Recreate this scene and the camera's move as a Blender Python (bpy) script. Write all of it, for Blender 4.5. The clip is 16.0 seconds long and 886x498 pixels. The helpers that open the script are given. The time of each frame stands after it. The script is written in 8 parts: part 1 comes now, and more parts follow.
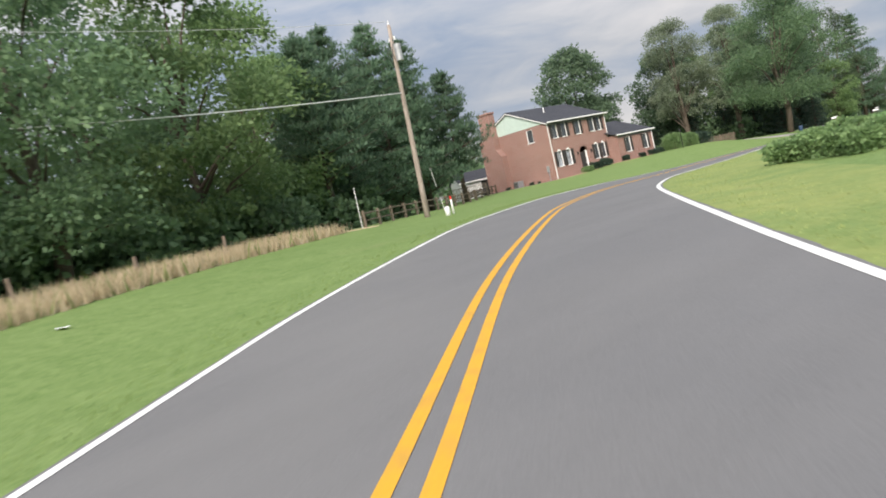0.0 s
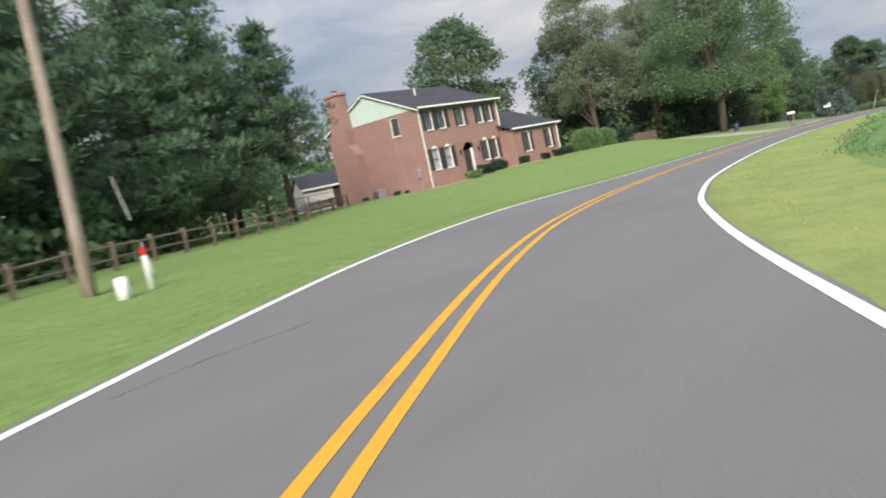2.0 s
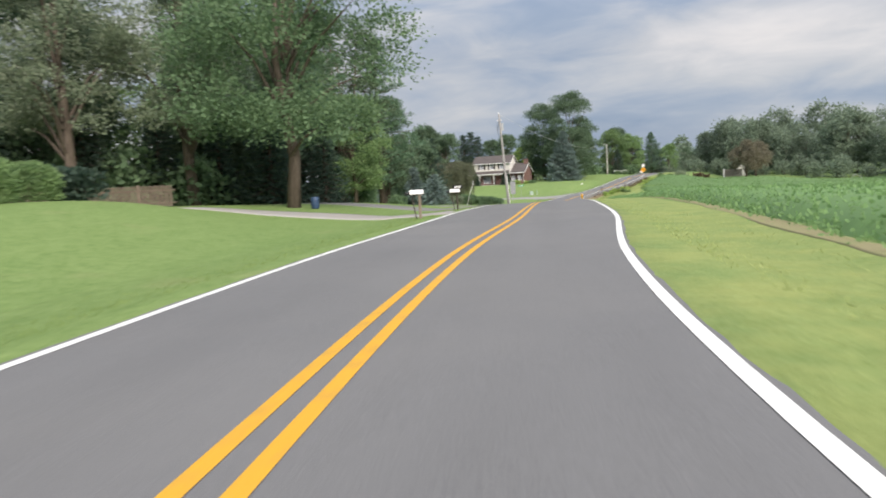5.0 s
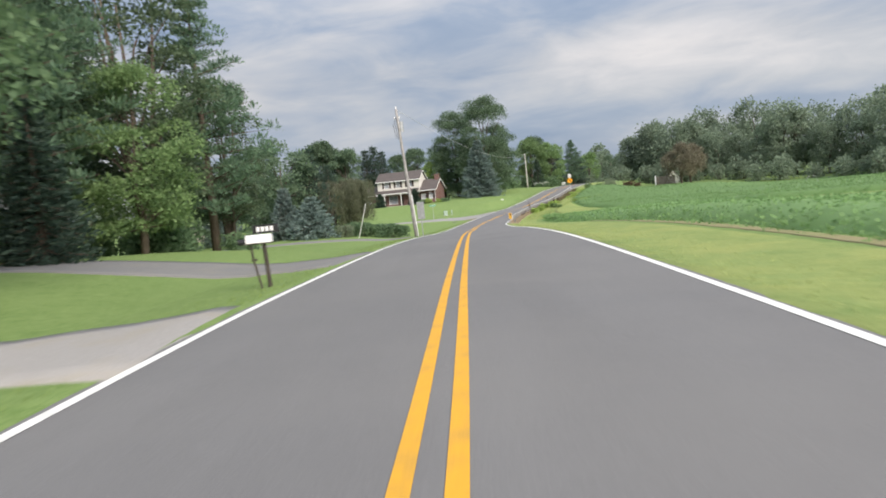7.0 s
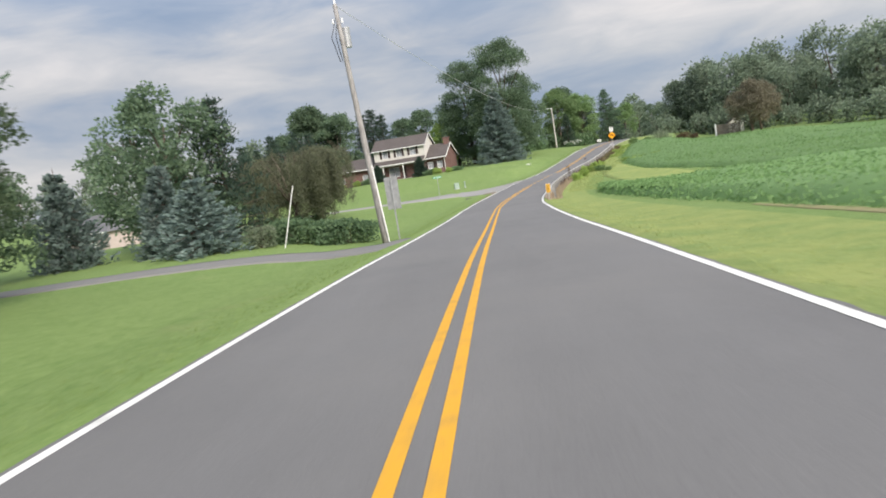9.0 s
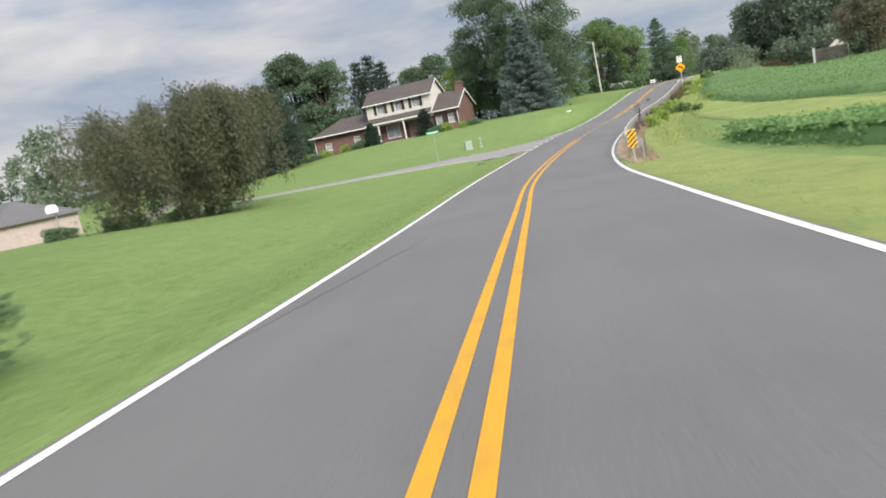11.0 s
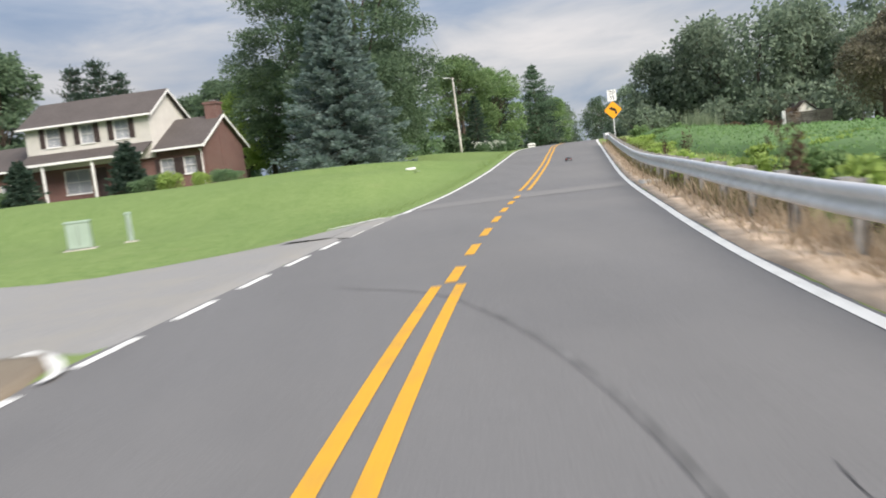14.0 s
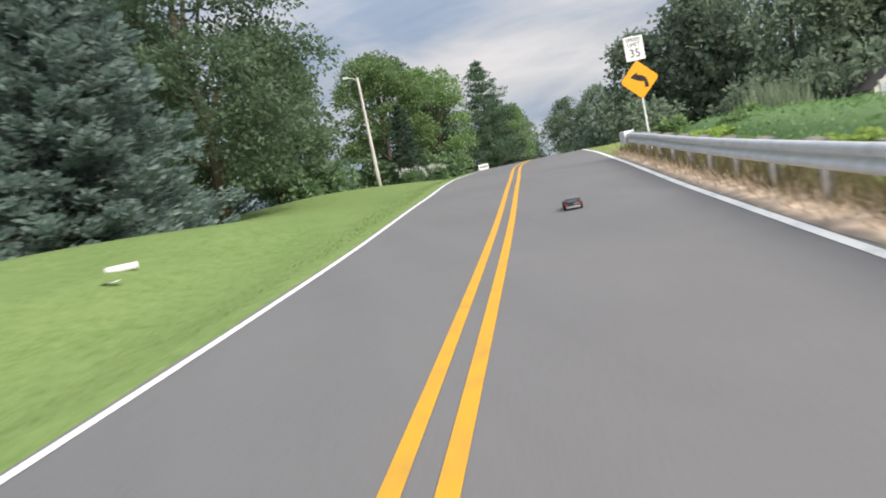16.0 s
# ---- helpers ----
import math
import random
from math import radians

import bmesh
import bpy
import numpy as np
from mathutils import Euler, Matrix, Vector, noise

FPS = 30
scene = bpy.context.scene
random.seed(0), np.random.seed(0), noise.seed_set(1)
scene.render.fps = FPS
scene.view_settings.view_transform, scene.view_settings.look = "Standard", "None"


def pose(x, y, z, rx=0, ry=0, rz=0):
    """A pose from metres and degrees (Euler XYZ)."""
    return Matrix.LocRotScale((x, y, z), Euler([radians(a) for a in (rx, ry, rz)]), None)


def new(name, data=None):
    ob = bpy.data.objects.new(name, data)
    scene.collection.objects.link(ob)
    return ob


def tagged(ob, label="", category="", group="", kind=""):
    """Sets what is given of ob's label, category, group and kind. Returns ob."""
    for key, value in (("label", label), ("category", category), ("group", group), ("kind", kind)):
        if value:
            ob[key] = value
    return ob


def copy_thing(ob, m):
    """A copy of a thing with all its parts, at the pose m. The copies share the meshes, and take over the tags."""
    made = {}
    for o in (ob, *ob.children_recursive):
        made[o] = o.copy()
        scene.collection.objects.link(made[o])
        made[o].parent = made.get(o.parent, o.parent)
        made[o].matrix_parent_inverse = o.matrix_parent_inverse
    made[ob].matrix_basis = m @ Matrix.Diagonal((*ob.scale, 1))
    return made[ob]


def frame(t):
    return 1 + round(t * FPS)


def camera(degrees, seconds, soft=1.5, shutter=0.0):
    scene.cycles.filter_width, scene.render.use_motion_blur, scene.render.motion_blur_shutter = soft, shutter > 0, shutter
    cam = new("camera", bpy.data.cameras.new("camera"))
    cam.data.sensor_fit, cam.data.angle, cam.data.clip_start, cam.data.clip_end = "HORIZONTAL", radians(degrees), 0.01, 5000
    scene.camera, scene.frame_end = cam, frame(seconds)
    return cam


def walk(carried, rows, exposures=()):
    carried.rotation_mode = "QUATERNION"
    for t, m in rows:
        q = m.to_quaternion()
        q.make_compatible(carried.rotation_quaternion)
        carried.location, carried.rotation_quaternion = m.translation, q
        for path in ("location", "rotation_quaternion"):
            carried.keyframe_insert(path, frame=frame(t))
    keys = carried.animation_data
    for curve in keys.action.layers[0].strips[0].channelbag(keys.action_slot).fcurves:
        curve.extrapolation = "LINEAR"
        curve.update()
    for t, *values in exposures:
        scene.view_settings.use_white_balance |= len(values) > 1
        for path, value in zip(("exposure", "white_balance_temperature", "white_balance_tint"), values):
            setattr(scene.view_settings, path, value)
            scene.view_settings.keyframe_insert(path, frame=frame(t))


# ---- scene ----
cam = camera(61.34, 16.0, 1.8, 0.4)

# seconds, x, y, z, yaw, pitch, roll
PATH = [
    (0.0, 0.123, 0.022, 1.601, 46.713, -3.853, 12.829),
    (0.5, -3.255, 4.465, 1.756, 45.864, -4.244, 13.306),
    (1.0, -6.798, 9.259, 1.866, 44.249, -4.766, 13.784),
    (1.5, -10.272, 14.101, 1.915, 41.932, -5.330, 13.646),
    (2.0, -13.578, 19.300, 1.882, 37.935, -5.862, 11.941),
    (2.5, -16.575, 24.850, 1.792, 33.554, -6.124, 11.461),
    (3.0, -19.123, 30.456, 1.690, 29.266, -6.295, 11.116),
    (3.5, -21.133, 36.232, 1.579, 22.364, -6.556, 8.368),
    (4.0, -22.523, 41.909, 1.530, 15.359, -6.481, 4.946),
    (4.2, -22.871, 44.193, 1.468, 13.402, -6.347, 4.128),
    (6.3, -24.313, 69.862, 1.284, 0.409, -4.615, 4.707),
    (6.5, -24.214, 72.563, 1.257, 0.246, -4.585, 4.866),
    (7.0, -23.972, 79.469, 1.199, -0.150, -4.609, 5.614),
    (7.5, -23.627, 86.661, 1.140, -0.285, -4.817, 6.345),
    (8.0, -23.238, 94.024, 1.082, 0.084, -5.037, 6.998),
    (8.5, -22.873, 101.742, 0.960, 0.593, -5.825, 7.750),
    (9.0, -22.531, 109.488, 0.680, 1.342, -6.823, 8.867),
    (9.2, -22.382, 112.538, 0.523, 1.656, -7.075, 9.421),
    (11.3, -20.934, 144.246, -1.120, 3.793, -9.380, 11.420),
    (11.5, -20.772, 147.364, -1.232, 3.670, -9.291, 11.129),
    (12.0, -20.284, 155.287, -1.626, 2.702, -9.123, 10.041),
    (12.5, -19.680, 163.251, -2.028, -0.377, -8.648, 7.531),
    (13.0, -18.738, 171.454, -2.310, -3.682, -8.024, 6.853),
    (13.5, -17.637, 179.045, -2.438, -5.732, -6.926, 7.022),
    (14.0, -16.301, 186.471, -2.438, -8.106, -6.000, 6.653),
    (14.5, -14.482, 193.695, -2.349, -10.405, -5.387, 6.941),
    (15.0, -12.538, 200.591, -2.206, -11.962, -4.958, 8.379),
    (15.5, -10.490, 207.087, -2.068, -11.847, -4.841, 10.700),
    (16.0, -8.334, 213.979, -1.872, -11.125, -4.535, 11.414),
]
walk(cam, [(t, pose(x, y, z, 90 + p, r, w)) for t, x, y, z, w, p, r in PATH],
     [(0.0, 0.91, 6740, 14), (16.0, 0.91, 6740, 14)])

# ---- sky and light ----
world = bpy.data.worlds.new("overcast_sky")
scene.world = world
world.use_nodes = True


def build_sky():
    nt = world.node_tree
    nt.nodes.clear()
    N, L = nt.nodes.new, nt.links.new
    out, bg = N("ShaderNodeOutputWorld"), N("ShaderNodeBackground")
    sky = N("ShaderNodeTexSky")
    sky.sky_type, sky.sun_disc = "NISHITA", False
    sky.sun_elevation, sky.sun_rotation = radians(35), radians(212)
    scale = N("ShaderNodeMix")
    scale.data_type, scale.blend_type = "RGBA", "MULTIPLY"
    scale.inputs[0].default_value = 1.0
    L(sky.outputs[0], scale.inputs[6])
    scale.inputs[7].default_value = (0.10, 0.10, 0.10, 1)
    tc = N("ShaderNodeTexCoord")
    mp = N("ShaderNodeMapping")
    mp.inputs["Scale"].default_value = (1.0, 1.0, 3.6)
    mp.inputs["Rotation"].default_value = (0.0, 0.0, 0.6)
    L(tc.outputs["Generated"], mp.inputs[0])
    n1, n2 = N("ShaderNodeTexNoise"), N("ShaderNodeTexNoise")
    n1.inputs["Scale"].default_value, n1.inputs["Detail"].default_value, n1.inputs["Roughness"].default_value = 1.9, 7, 0.48
    n1.inputs["Distortion"].default_value = 0.25
    n2.inputs["Scale"].default_value, n2.inputs["Detail"].default_value, n2.inputs["Roughness"].default_value = 6.0, 6, 0.55
    n2.inputs["Distortion"].default_value = 0.5
    L(mp.outputs[0], n1.inputs["Vector"]), L(mp.outputs[0], n2.inputs["Vector"])
    add = N("ShaderNodeMath")
    add.operation = "MULTIPLY_ADD"
    L(n2.outputs["Fac"], add.inputs[0])
    add.inputs[1].default_value = 0.45
    L(n1.outputs["Fac"], add.inputs[2])
    ramp = N("ShaderNodeValToRGB")
    cr = ramp.color_ramp
    cr.elements[0].position, cr.elements[0].color = 0.54, (0.30, 0.43, 0.63, 1)
    cr.elements[1].position, cr.elements[1].color = 0.98, (1.05, 1.05, 1.05, 1)
    e = cr.elements.new(0.68)
    e.color = (0.46, 0.57, 0.73, 1)
    e = cr.elements.new(0.82)
    e.color = (0.74, 0.79, 0.85, 1)
    L(add.outputs[0], ramp.inputs[0])
    mix = N("ShaderNodeMix")
    mix.data_type, mix.blend_type = "RGBA", "MIX"
    mix.inputs[0].default_value = 0.88
    L(scale.outputs[2], mix.inputs[6]), L(ramp.outputs[0], mix.inputs[7])
    L(mix.outputs[2], bg.inputs[0])
    # an overcast sky brightens smoothly towards the zenith
    sep, zen = N("ShaderNodeSeparateXYZ"), N("ShaderNodeMapRange")
    L(tc.outputs["Generated"], sep.inputs[0]), L(sep.outputs[2], zen.inputs[0])
    zen.inputs["From Min"].default_value, zen.inputs["From Max"].default_value = 0.15, 1.0
    zen.inputs["To Min"].default_value, zen.inputs["To Max"].default_value = 0.42, 0.98
    L(zen.outputs[0], bg.inputs[1])
    L(bg.outputs[0], out.inputs[0])


build_sky()
sun = new("sun", bpy.data.lights.new("sun", "SUN"))
sun.data.energy, sun.data.angle, sun.data.color = 3.0, radians(30), (1.0, 0.95, 0.88)
sun.matrix_world = pose(0, 0, 80, 55, 0, 212 - 180)

# ---- materials ----


class Nodes:
    """A material's node tree with short ways to add nodes."""

    def __init__(self, name, rough=0.8, metal=0.0, spec=0.3):
        self.m = bpy.data.materials.new(name)
        self.m.use_nodes = True
        self.t = self.m.node_tree
        self.b = self.t.nodes["Principled BSDF"]
        self.b.inputs["Roughness"].default_value = rough
        self.b.inputs["Metallic"].default_value = metal
        self.b.inputs["Specular IOR Level"].default_value = spec
        self.tc = self.t.nodes.new("ShaderNodeTexCoord")

    def add(self, kind, **values):
        n = self.t.nodes.new(kind)
        for k, v in values.items():
            n.inputs[k.replace("_", " ")].default_value = v
        return n

    def link(self, a, b):
        self.t.links.new(a, b)

    def noise(self, scale, detail=4, rough=0.55, stretch=None, distortion=0.0, space="Object"):
        n = self.add("ShaderNodeTexNoise", Scale=scale, Detail=detail, Roughness=rough, Distortion=distortion)
        v = self.tc.outputs[space]
        if stretch:
            mp = self.add("ShaderNodeMapping", Scale=stretch)
            self.link(v, mp.inputs[0])
            v = mp.outputs[0]
        self.link(v, n.inputs["Vector"])
        return n.outputs["Fac"]

    def ramp(self, fac, *stops):
        r = self.t.nodes.new("ShaderNodeValToRGB")
        els = r.color_ramp.elements
        while len(els) < len(stops):
            els.new(0.5)
        for e, (p, c) in zip(els, stops):
            e.position, e.color = p, (*c, 1)
        self.link(fac, r.inputs[0])
        return r.outputs[0]

    def mix(self, fac, a, b, how="MIX"):
        n = self.t.nodes.new("ShaderNodeMix")
        n.data_type, n.blend_type = "RGBA", how
        for s, v in ((0, fac), (6, a), (7, b)):
            if isinstance(v, (int, float)):
                n.inputs[s].default_value = v
            elif isinstance(v, tuple):
                n.inputs[s].default_value = (*v, 1)
            else:
                self.link(v, n.inputs[s])
        return n.outputs[2]

    def colour(self, socket):
        self.link(socket, self.b.inputs["Base Color"])

    def rough(self, socket):
        self.link(socket, self.b.inputs["Roughness"])

    def bump(self, height, strength=0.3, distance=0.02):
        n = self.add("ShaderNodeBump", Strength=strength, Distance=distance)
        self.link(height, n.inputs["Height"])
        self.link(n.outputs[0], self.b.inputs["Normal"])


def grey(v):
    return (v, v, v)


def plain(name, colour, rough=0.6, metal=0.0, spec=0.35, wear=0.12, scale=6.0, bump=0.05):
    n = Nodes(name, rough, metal, spec)
    lo = tuple(c * (1 - wear) for c in colour)
    hi = tuple(min(1, c * (1 + wear)) for c in colour)
    f = n.noise(scale, 6, 0.6)
    n.colour(n.ramp(f, (0.3, lo), (0.7, hi)))
    if bump:
        n.bump(n.noise(scale * 12, 3), bump, 0.01)
    return n.m


def asphalt_material():
    n = Nodes("asphalt", 0.86, 0, 0.35)
    big = n.noise(0.35, 5, 0.6)
    grain = n.noise(55, 3, 0.7)
    streak = n.noise(0.8, 4, 0.6, (1.0, 0.10, 1.0))
    c = n.ramp(big, (0.3, (0.120, 0.118, 0.115)), (0.7, (0.152, 0.149, 0.144)))
    c = n.mix(0.35, c, n.ramp(streak, (0.35, grey(0.105)), (0.7, grey(0.195))))
    c = n.mix(0.45, c, n.ramp(grain, (0.3, grey(0.07)), (0.7, grey(0.225))))
    blotch = n.noise(0.16, 6, 0.62, None, 0.4)
    c = n.mix(n.ramp(blotch, (0.42, grey(0)), (0.66, grey(0.45))), c, (0.180, 0.175, 0.166))
    speck = n.noise(160, 2, 0.6)
    c = n.mix(n.ramp(speck, (0.60, grey(0)), (0.70, grey(0.5))), c, (0.33, 0.32, 0.30))
    n.colour(c)
    n.bump(grain, 0.25, 0.01)
    return n.m


def paint_material(name, colour, worn):
    n = Nodes(name, 0.7, 0, 0.35)
    f = n.noise(3.0, 6, 0.7)
    g = n.noise(40, 3, 0.7)
    c = n.ramp(f, (0.28, worn), (0.5, colour))
    c = n.mix(0.25, c, n.ramp(g, (0.35, tuple(x * 0.55 for x in colour)), (0.6, colour)))
    n.colour(c)
    n.bump(g, 0.2, 0.006)
    return n.m


def lawn_material(name="lawn_grass", warm=0.0):
    n = Nodes(name, 0.9, 0, 0.15)
    big = n.noise(0.06, 5, 0.6)
    mid = n.noise(0.55, 8, 0.78)
    tuft = n.noise(3.2, 6, 0.75, None, 0.6)
    fine = n.noise(17, 4, 0.8)
    mow = n.noise(0.9, 4, 0.6, (1.0, 0.10, 1.0))
    c = n.ramp(big, (0.32, (0.104, 0.194, 0.045)), (0.68, (0.193, 0.272, 0.084)))
    c = n.mix(0.5, c, n.ramp(mid, (0.36, (0.066, 0.141, 0.027)), (0.64, (0.248, 0.326, 0.120))))
    c = n.mix(0.35, c, n.ramp(mow, (0.32, (0.083, 0.181, 0.036)), (0.68, (0.210, 0.297, 0.096))))
    c = n.mix(0.42, c, n.ramp(tuft, (0.36, (0.056, 0.120, 0.024)), (0.64, (0.264, 0.342, 0.132))))
    c = n.mix(0.42, c, n.ramp(fine, (0.36, (0.052, 0.111, 0.021)), (0.64, (0.270, 0.342, 0.134))))
    dry = n.noise(0.22, 6, 0.7)
    c = n.mix(n.ramp(dry, (0.60, grey(0)), (0.76, grey(0.45))), c, (0.297, 0.272, 0.138))
    if warm:
        sun_bleached = n.noise(0.5, 7, 0.75)
        c = n.mix(n.ramp(sun_bleached, (0.36, grey(0.15 * warm)), (0.62, grey(warm))), c, (0.353, 0.357, 0.120))
    n.colour(c)
    n.bump(tuft, 0.55, 0.10)
    return n.m


def leaf_material(name, dark, light, tip=None, rough=0.6):
    n = Nodes(name, rough, 0, 0.25)
    g = n.t.nodes.new("ShaderNodeNewGeometry")
    o = n.t.nodes.new("ShaderNodeObjectInfo")
    f = n.noise(0.6, 3, 0.6)
    c = n.ramp(g.outputs["Random Per Island"], (0.0, dark), (0.75, light), (1.0, tip or light))
    c = n.mix(0.4, c, n.ramp(f, (0.3, dark), (0.7, light)))
    v = n.ramp(o.outputs["Random"], (0.0, grey(0.82)), (1.0, grey(1.15)))
    c = n.mix(1.0, c, v, "MULTIPLY")
    n.colour(c)
    tr = n.add("ShaderNodeBsdfTranslucent")
    n.link(c, tr.inputs[0])
    mx = n.add("ShaderNodeMixShader", Fac=0.5)
    out = n.t.nodes["Material Output"]
    n.link(n.b.outputs[0], mx.inputs[1]), n.link(tr.outputs[0], mx.inputs[2])
    n.link(mx.outputs[0], out.inputs[0])
    return n.m


def bark_material(name, dark, light):
    n = Nodes(name, 0.92, 0, 0.2)
    f = n.noise(3.0, 6, 0.7, (3.0, 3.0, 0.5))
    n.colour(n.ramp(f, (0.3, dark), (0.7, light)))
    n.bump(f, 0.8, 0.05)
    return n.m


def brick_material(name, a, b, mortar):
    n = Nodes(name, 0.85, 0, 0.25)
    br = n.t.nodes.new("ShaderNodeTexBrick")
    br.inputs["Color1"].default_value = (*a, 1)
    br.inputs["Color2"].default_value = (*b, 1)
    br.inputs["Mortar"].default_value = (*mortar, 1)
    br.inputs["Scale"].default_value = 1.0
    br.inputs["Mortar Size"].default_value = 0.009
    br.inputs["Brick Width"].default_value, br.inputs["Row Height"].default_value = 0.21, 0.075
    sep, com = n.t.nodes.new("ShaderNodeSeparateXYZ"), n.t.nodes.new("ShaderNodeCombineXYZ")
    n.link(n.tc.outputs["Object"], sep.inputs[0])
    sm = n.add("ShaderNodeMath")
    n.link(sep.outputs[0], sm.inputs[0]), n.link(sep.outputs[1], sm.inputs[1])
    n.link(sm.outputs[0], com.inputs[0]), n.link(sep.outputs[2], com.inputs[1])
    n.link(com.outputs[0], br.inputs["Vector"])
    stain = n.noise(0.7, 6, 0.65)
    c = n.mix(0.3, br.outputs["Color"], n.ramp(stain, (0.3, tuple(x * 0.6 for x in a)), (0.7, tuple(x * 1.25 for x in b))))
    n.colour(c)
    n.bump(br.outputs["Fac"], -0.5, 0.006)
    return n.m


def shingle_material(name, dark, light):
    n = Nodes(name, 0.9, 0, 0.2)
    f = n.noise(9, 5, 0.7, (1.0, 1.0, 3.0))
    g = n.noise(0.5, 5, 0.6)
    w = n.t.nodes.new("ShaderNodeTexWave")
    w.wave_type, w.bands_direction = "BANDS", "Z"
    w.inputs["Scale"].default_value, w.inputs["Distortion"].default_value = 5.0, 0.6
    n.link(n.tc.outputs["Object"], w.inputs["Vector"])
    c = n.ramp(f, (0.3, dark), (0.7, light))
    c = n.mix(0.3, c, n.ramp(g, (0.3, dark), (0.7, light)))
    n.colour(c)
    n.bump(w.outputs["Fac"], 0.4, 0.02)
    return n.m


def stone_material(name, dark, light, dust):
    """Loose stone or worn asphalt: chips, stains and dusty patches."""
    n = Nodes(name, 0.95, 0, 0.2)
    chips = n.add("ShaderNodeTexVoronoi", Scale=22.0)
    n.link(n.tc.outputs["Object"], chips.inputs["Vector"])
    stain, grain = n.noise(0.9, 6, 0.65), n.noise(30, 4, 0.7)
    c = n.ramp(chips.outputs["Distance"], (0.05, light), (0.5, dark))
    c = n.mix(0.5, c, n.ramp(grain, (0.3, dark), (0.7, light)))
    c = n.mix(n.ramp(stain, (0.45, grey(0)), (0.7, grey(0.7))), c, dust)
    n.colour(c)
    n.bump(chips.outputs["Distance"], 0.4, 0.015)
    return n.m


def glass_material(name, tint=(0.03, 0.035, 0.04)):
    n = Nodes(name, 0.06, 0, 0.6)
    n.colour(n.ramp(n.noise(1.2, 3), (0.3, tint), (0.7, tuple(2.2 * t for t in tint))))
    n.bump(n.noise(2.0, 2), 0.03, 0.02)
    return n.m


ASPHALT = asphalt_material()
YELLOW = paint_material("yellow_road_paint", (0.66, 0.34, 0.025), (0.40, 0.24, 0.06))
WHITE_LINE = paint_material("white_road_paint", (0.74, 0.74, 0.70), (0.45, 0.45, 0.42))
LAWN = lawn_material()
GRAVEL = stone_material("gravel", (0.25, 0.24, 0.225), (0.42, 0.40, 0.375), (0.30, 0.27, 0.21))
DRIVE = stone_material("old_drive_asphalt", (0.15, 0.15, 0.147), (0.25, 0.245, 0.235), (0.21, 0.20, 0.175))
MOWN = lawn_material("yellowed_mown_grass", 0.5)
TAN_STRIP = stone_material("tan_field_edge", (0.215, 0.195, 0.100), (0.30, 0.265, 0.145), (0.19, 0.225, 0.085))
SIDE_LANE = stone_material("worn_side_lane", (0.22, 0.218, 0.21), (0.34, 0.335, 0.32), (0.29, 0.275, 0.24))
DIRT = plain("bare_dirt", (0.30, 0.22, 0.14), 0.95, 0, 0.1, 0.3, 2.0, 0.6)
EARTH = stone_material("gritty_earth", (0.17, 0.135, 0.095), (0.27, 0.235, 0.185), (0.22, 0.19, 0.14))
DRY_GROUND = plain("dry_thatch", (0.50, 0.405, 0.255), 0.95, 0, 0.1, 0.28, 2.5, 0.6)
DEAD_GROUND = plain("dead_thatch", (0.47, 0.37, 0.275), 0.95, 0, 0.1, 0.35, 2.5, 0.7)
CONCRETE = plain("concrete", (0.42, 0.40, 0.36), 0.9, 0, 0.2, 0.2, 2.0, 0.3)
BRICK = brick_material("red_brick", (0.225, 0.115, 0.095), (0.300, 0.160, 0.132), (0.42, 0.35, 0.30))
BRICK_DARK = brick_material("dark_brick", (0.125, 0.064, 0.056), (0.175, 0.092, 0.080), (0.21, 0.17, 0.15))
SHINGLE = shingle_material("charcoal_shingles", (0.028, 0.030, 0.036), (0.075, 0.078, 0.088))
SHINGLE_BROWN = shingle_material("brown_shingles", (0.062, 0.054, 0.051), (0.128, 0.112, 0.105))
MINT = plain("mint_siding", (0.50, 0.61, 0.545), 0.6, 0, 0.3, 0.06, 2.0, 0.03)
ROSE = plain("rose_beige_siding", (0.44, 0.37, 0.345), 0.65, 0, 0.3, 0.1, 2.0, 0.03)
SHINGLE_GREY = shingle_material("grey_shingles", (0.10, 0.10, 0.105), (0.17, 0.17, 0.175))
CREAM = plain("cream_siding", (0.60, 0.585, 0.54), 0.6, 0, 0.3, 0.06, 2.0, 0.03)
TRIM = plain("white_trim", (0.78, 0.78, 0.76), 0.5, 0, 0.35, 0.05, 2.0, 0.02)
SHUTTER = plain("dark_shutter", (0.045, 0.042, 0.040), 0.6, 0, 0.3, 0.2, 6.0, 0.05)
SHUTTER_BROWN = plain("brown_shutter", (0.055, 0.040, 0.038), 0.6, 0, 0.3, 0.2, 6.0, 0.05)

def clear_glass():
    n = Nodes("clear_glass", 0.05, 0, 0.6)
    t = n.add("ShaderNodeBsdfTransparent", Color=(0.86, 0.88, 0.90, 1))
    mx = n.add("ShaderNodeMixShader", Fac=0.14)
    n.link(t.outputs[0], mx.inputs[1]), n.link(n.b.outputs[0], mx.inputs[2])
    n.link(mx.outputs[0], n.t.nodes["Material Output"].inputs[0])
    n.colour(n.ramp(n.noise(1.2, 3), (0.3, (0.04, 0.045, 0.05)), (0.7, (0.08, 0.085, 0.09))))
    return n.m


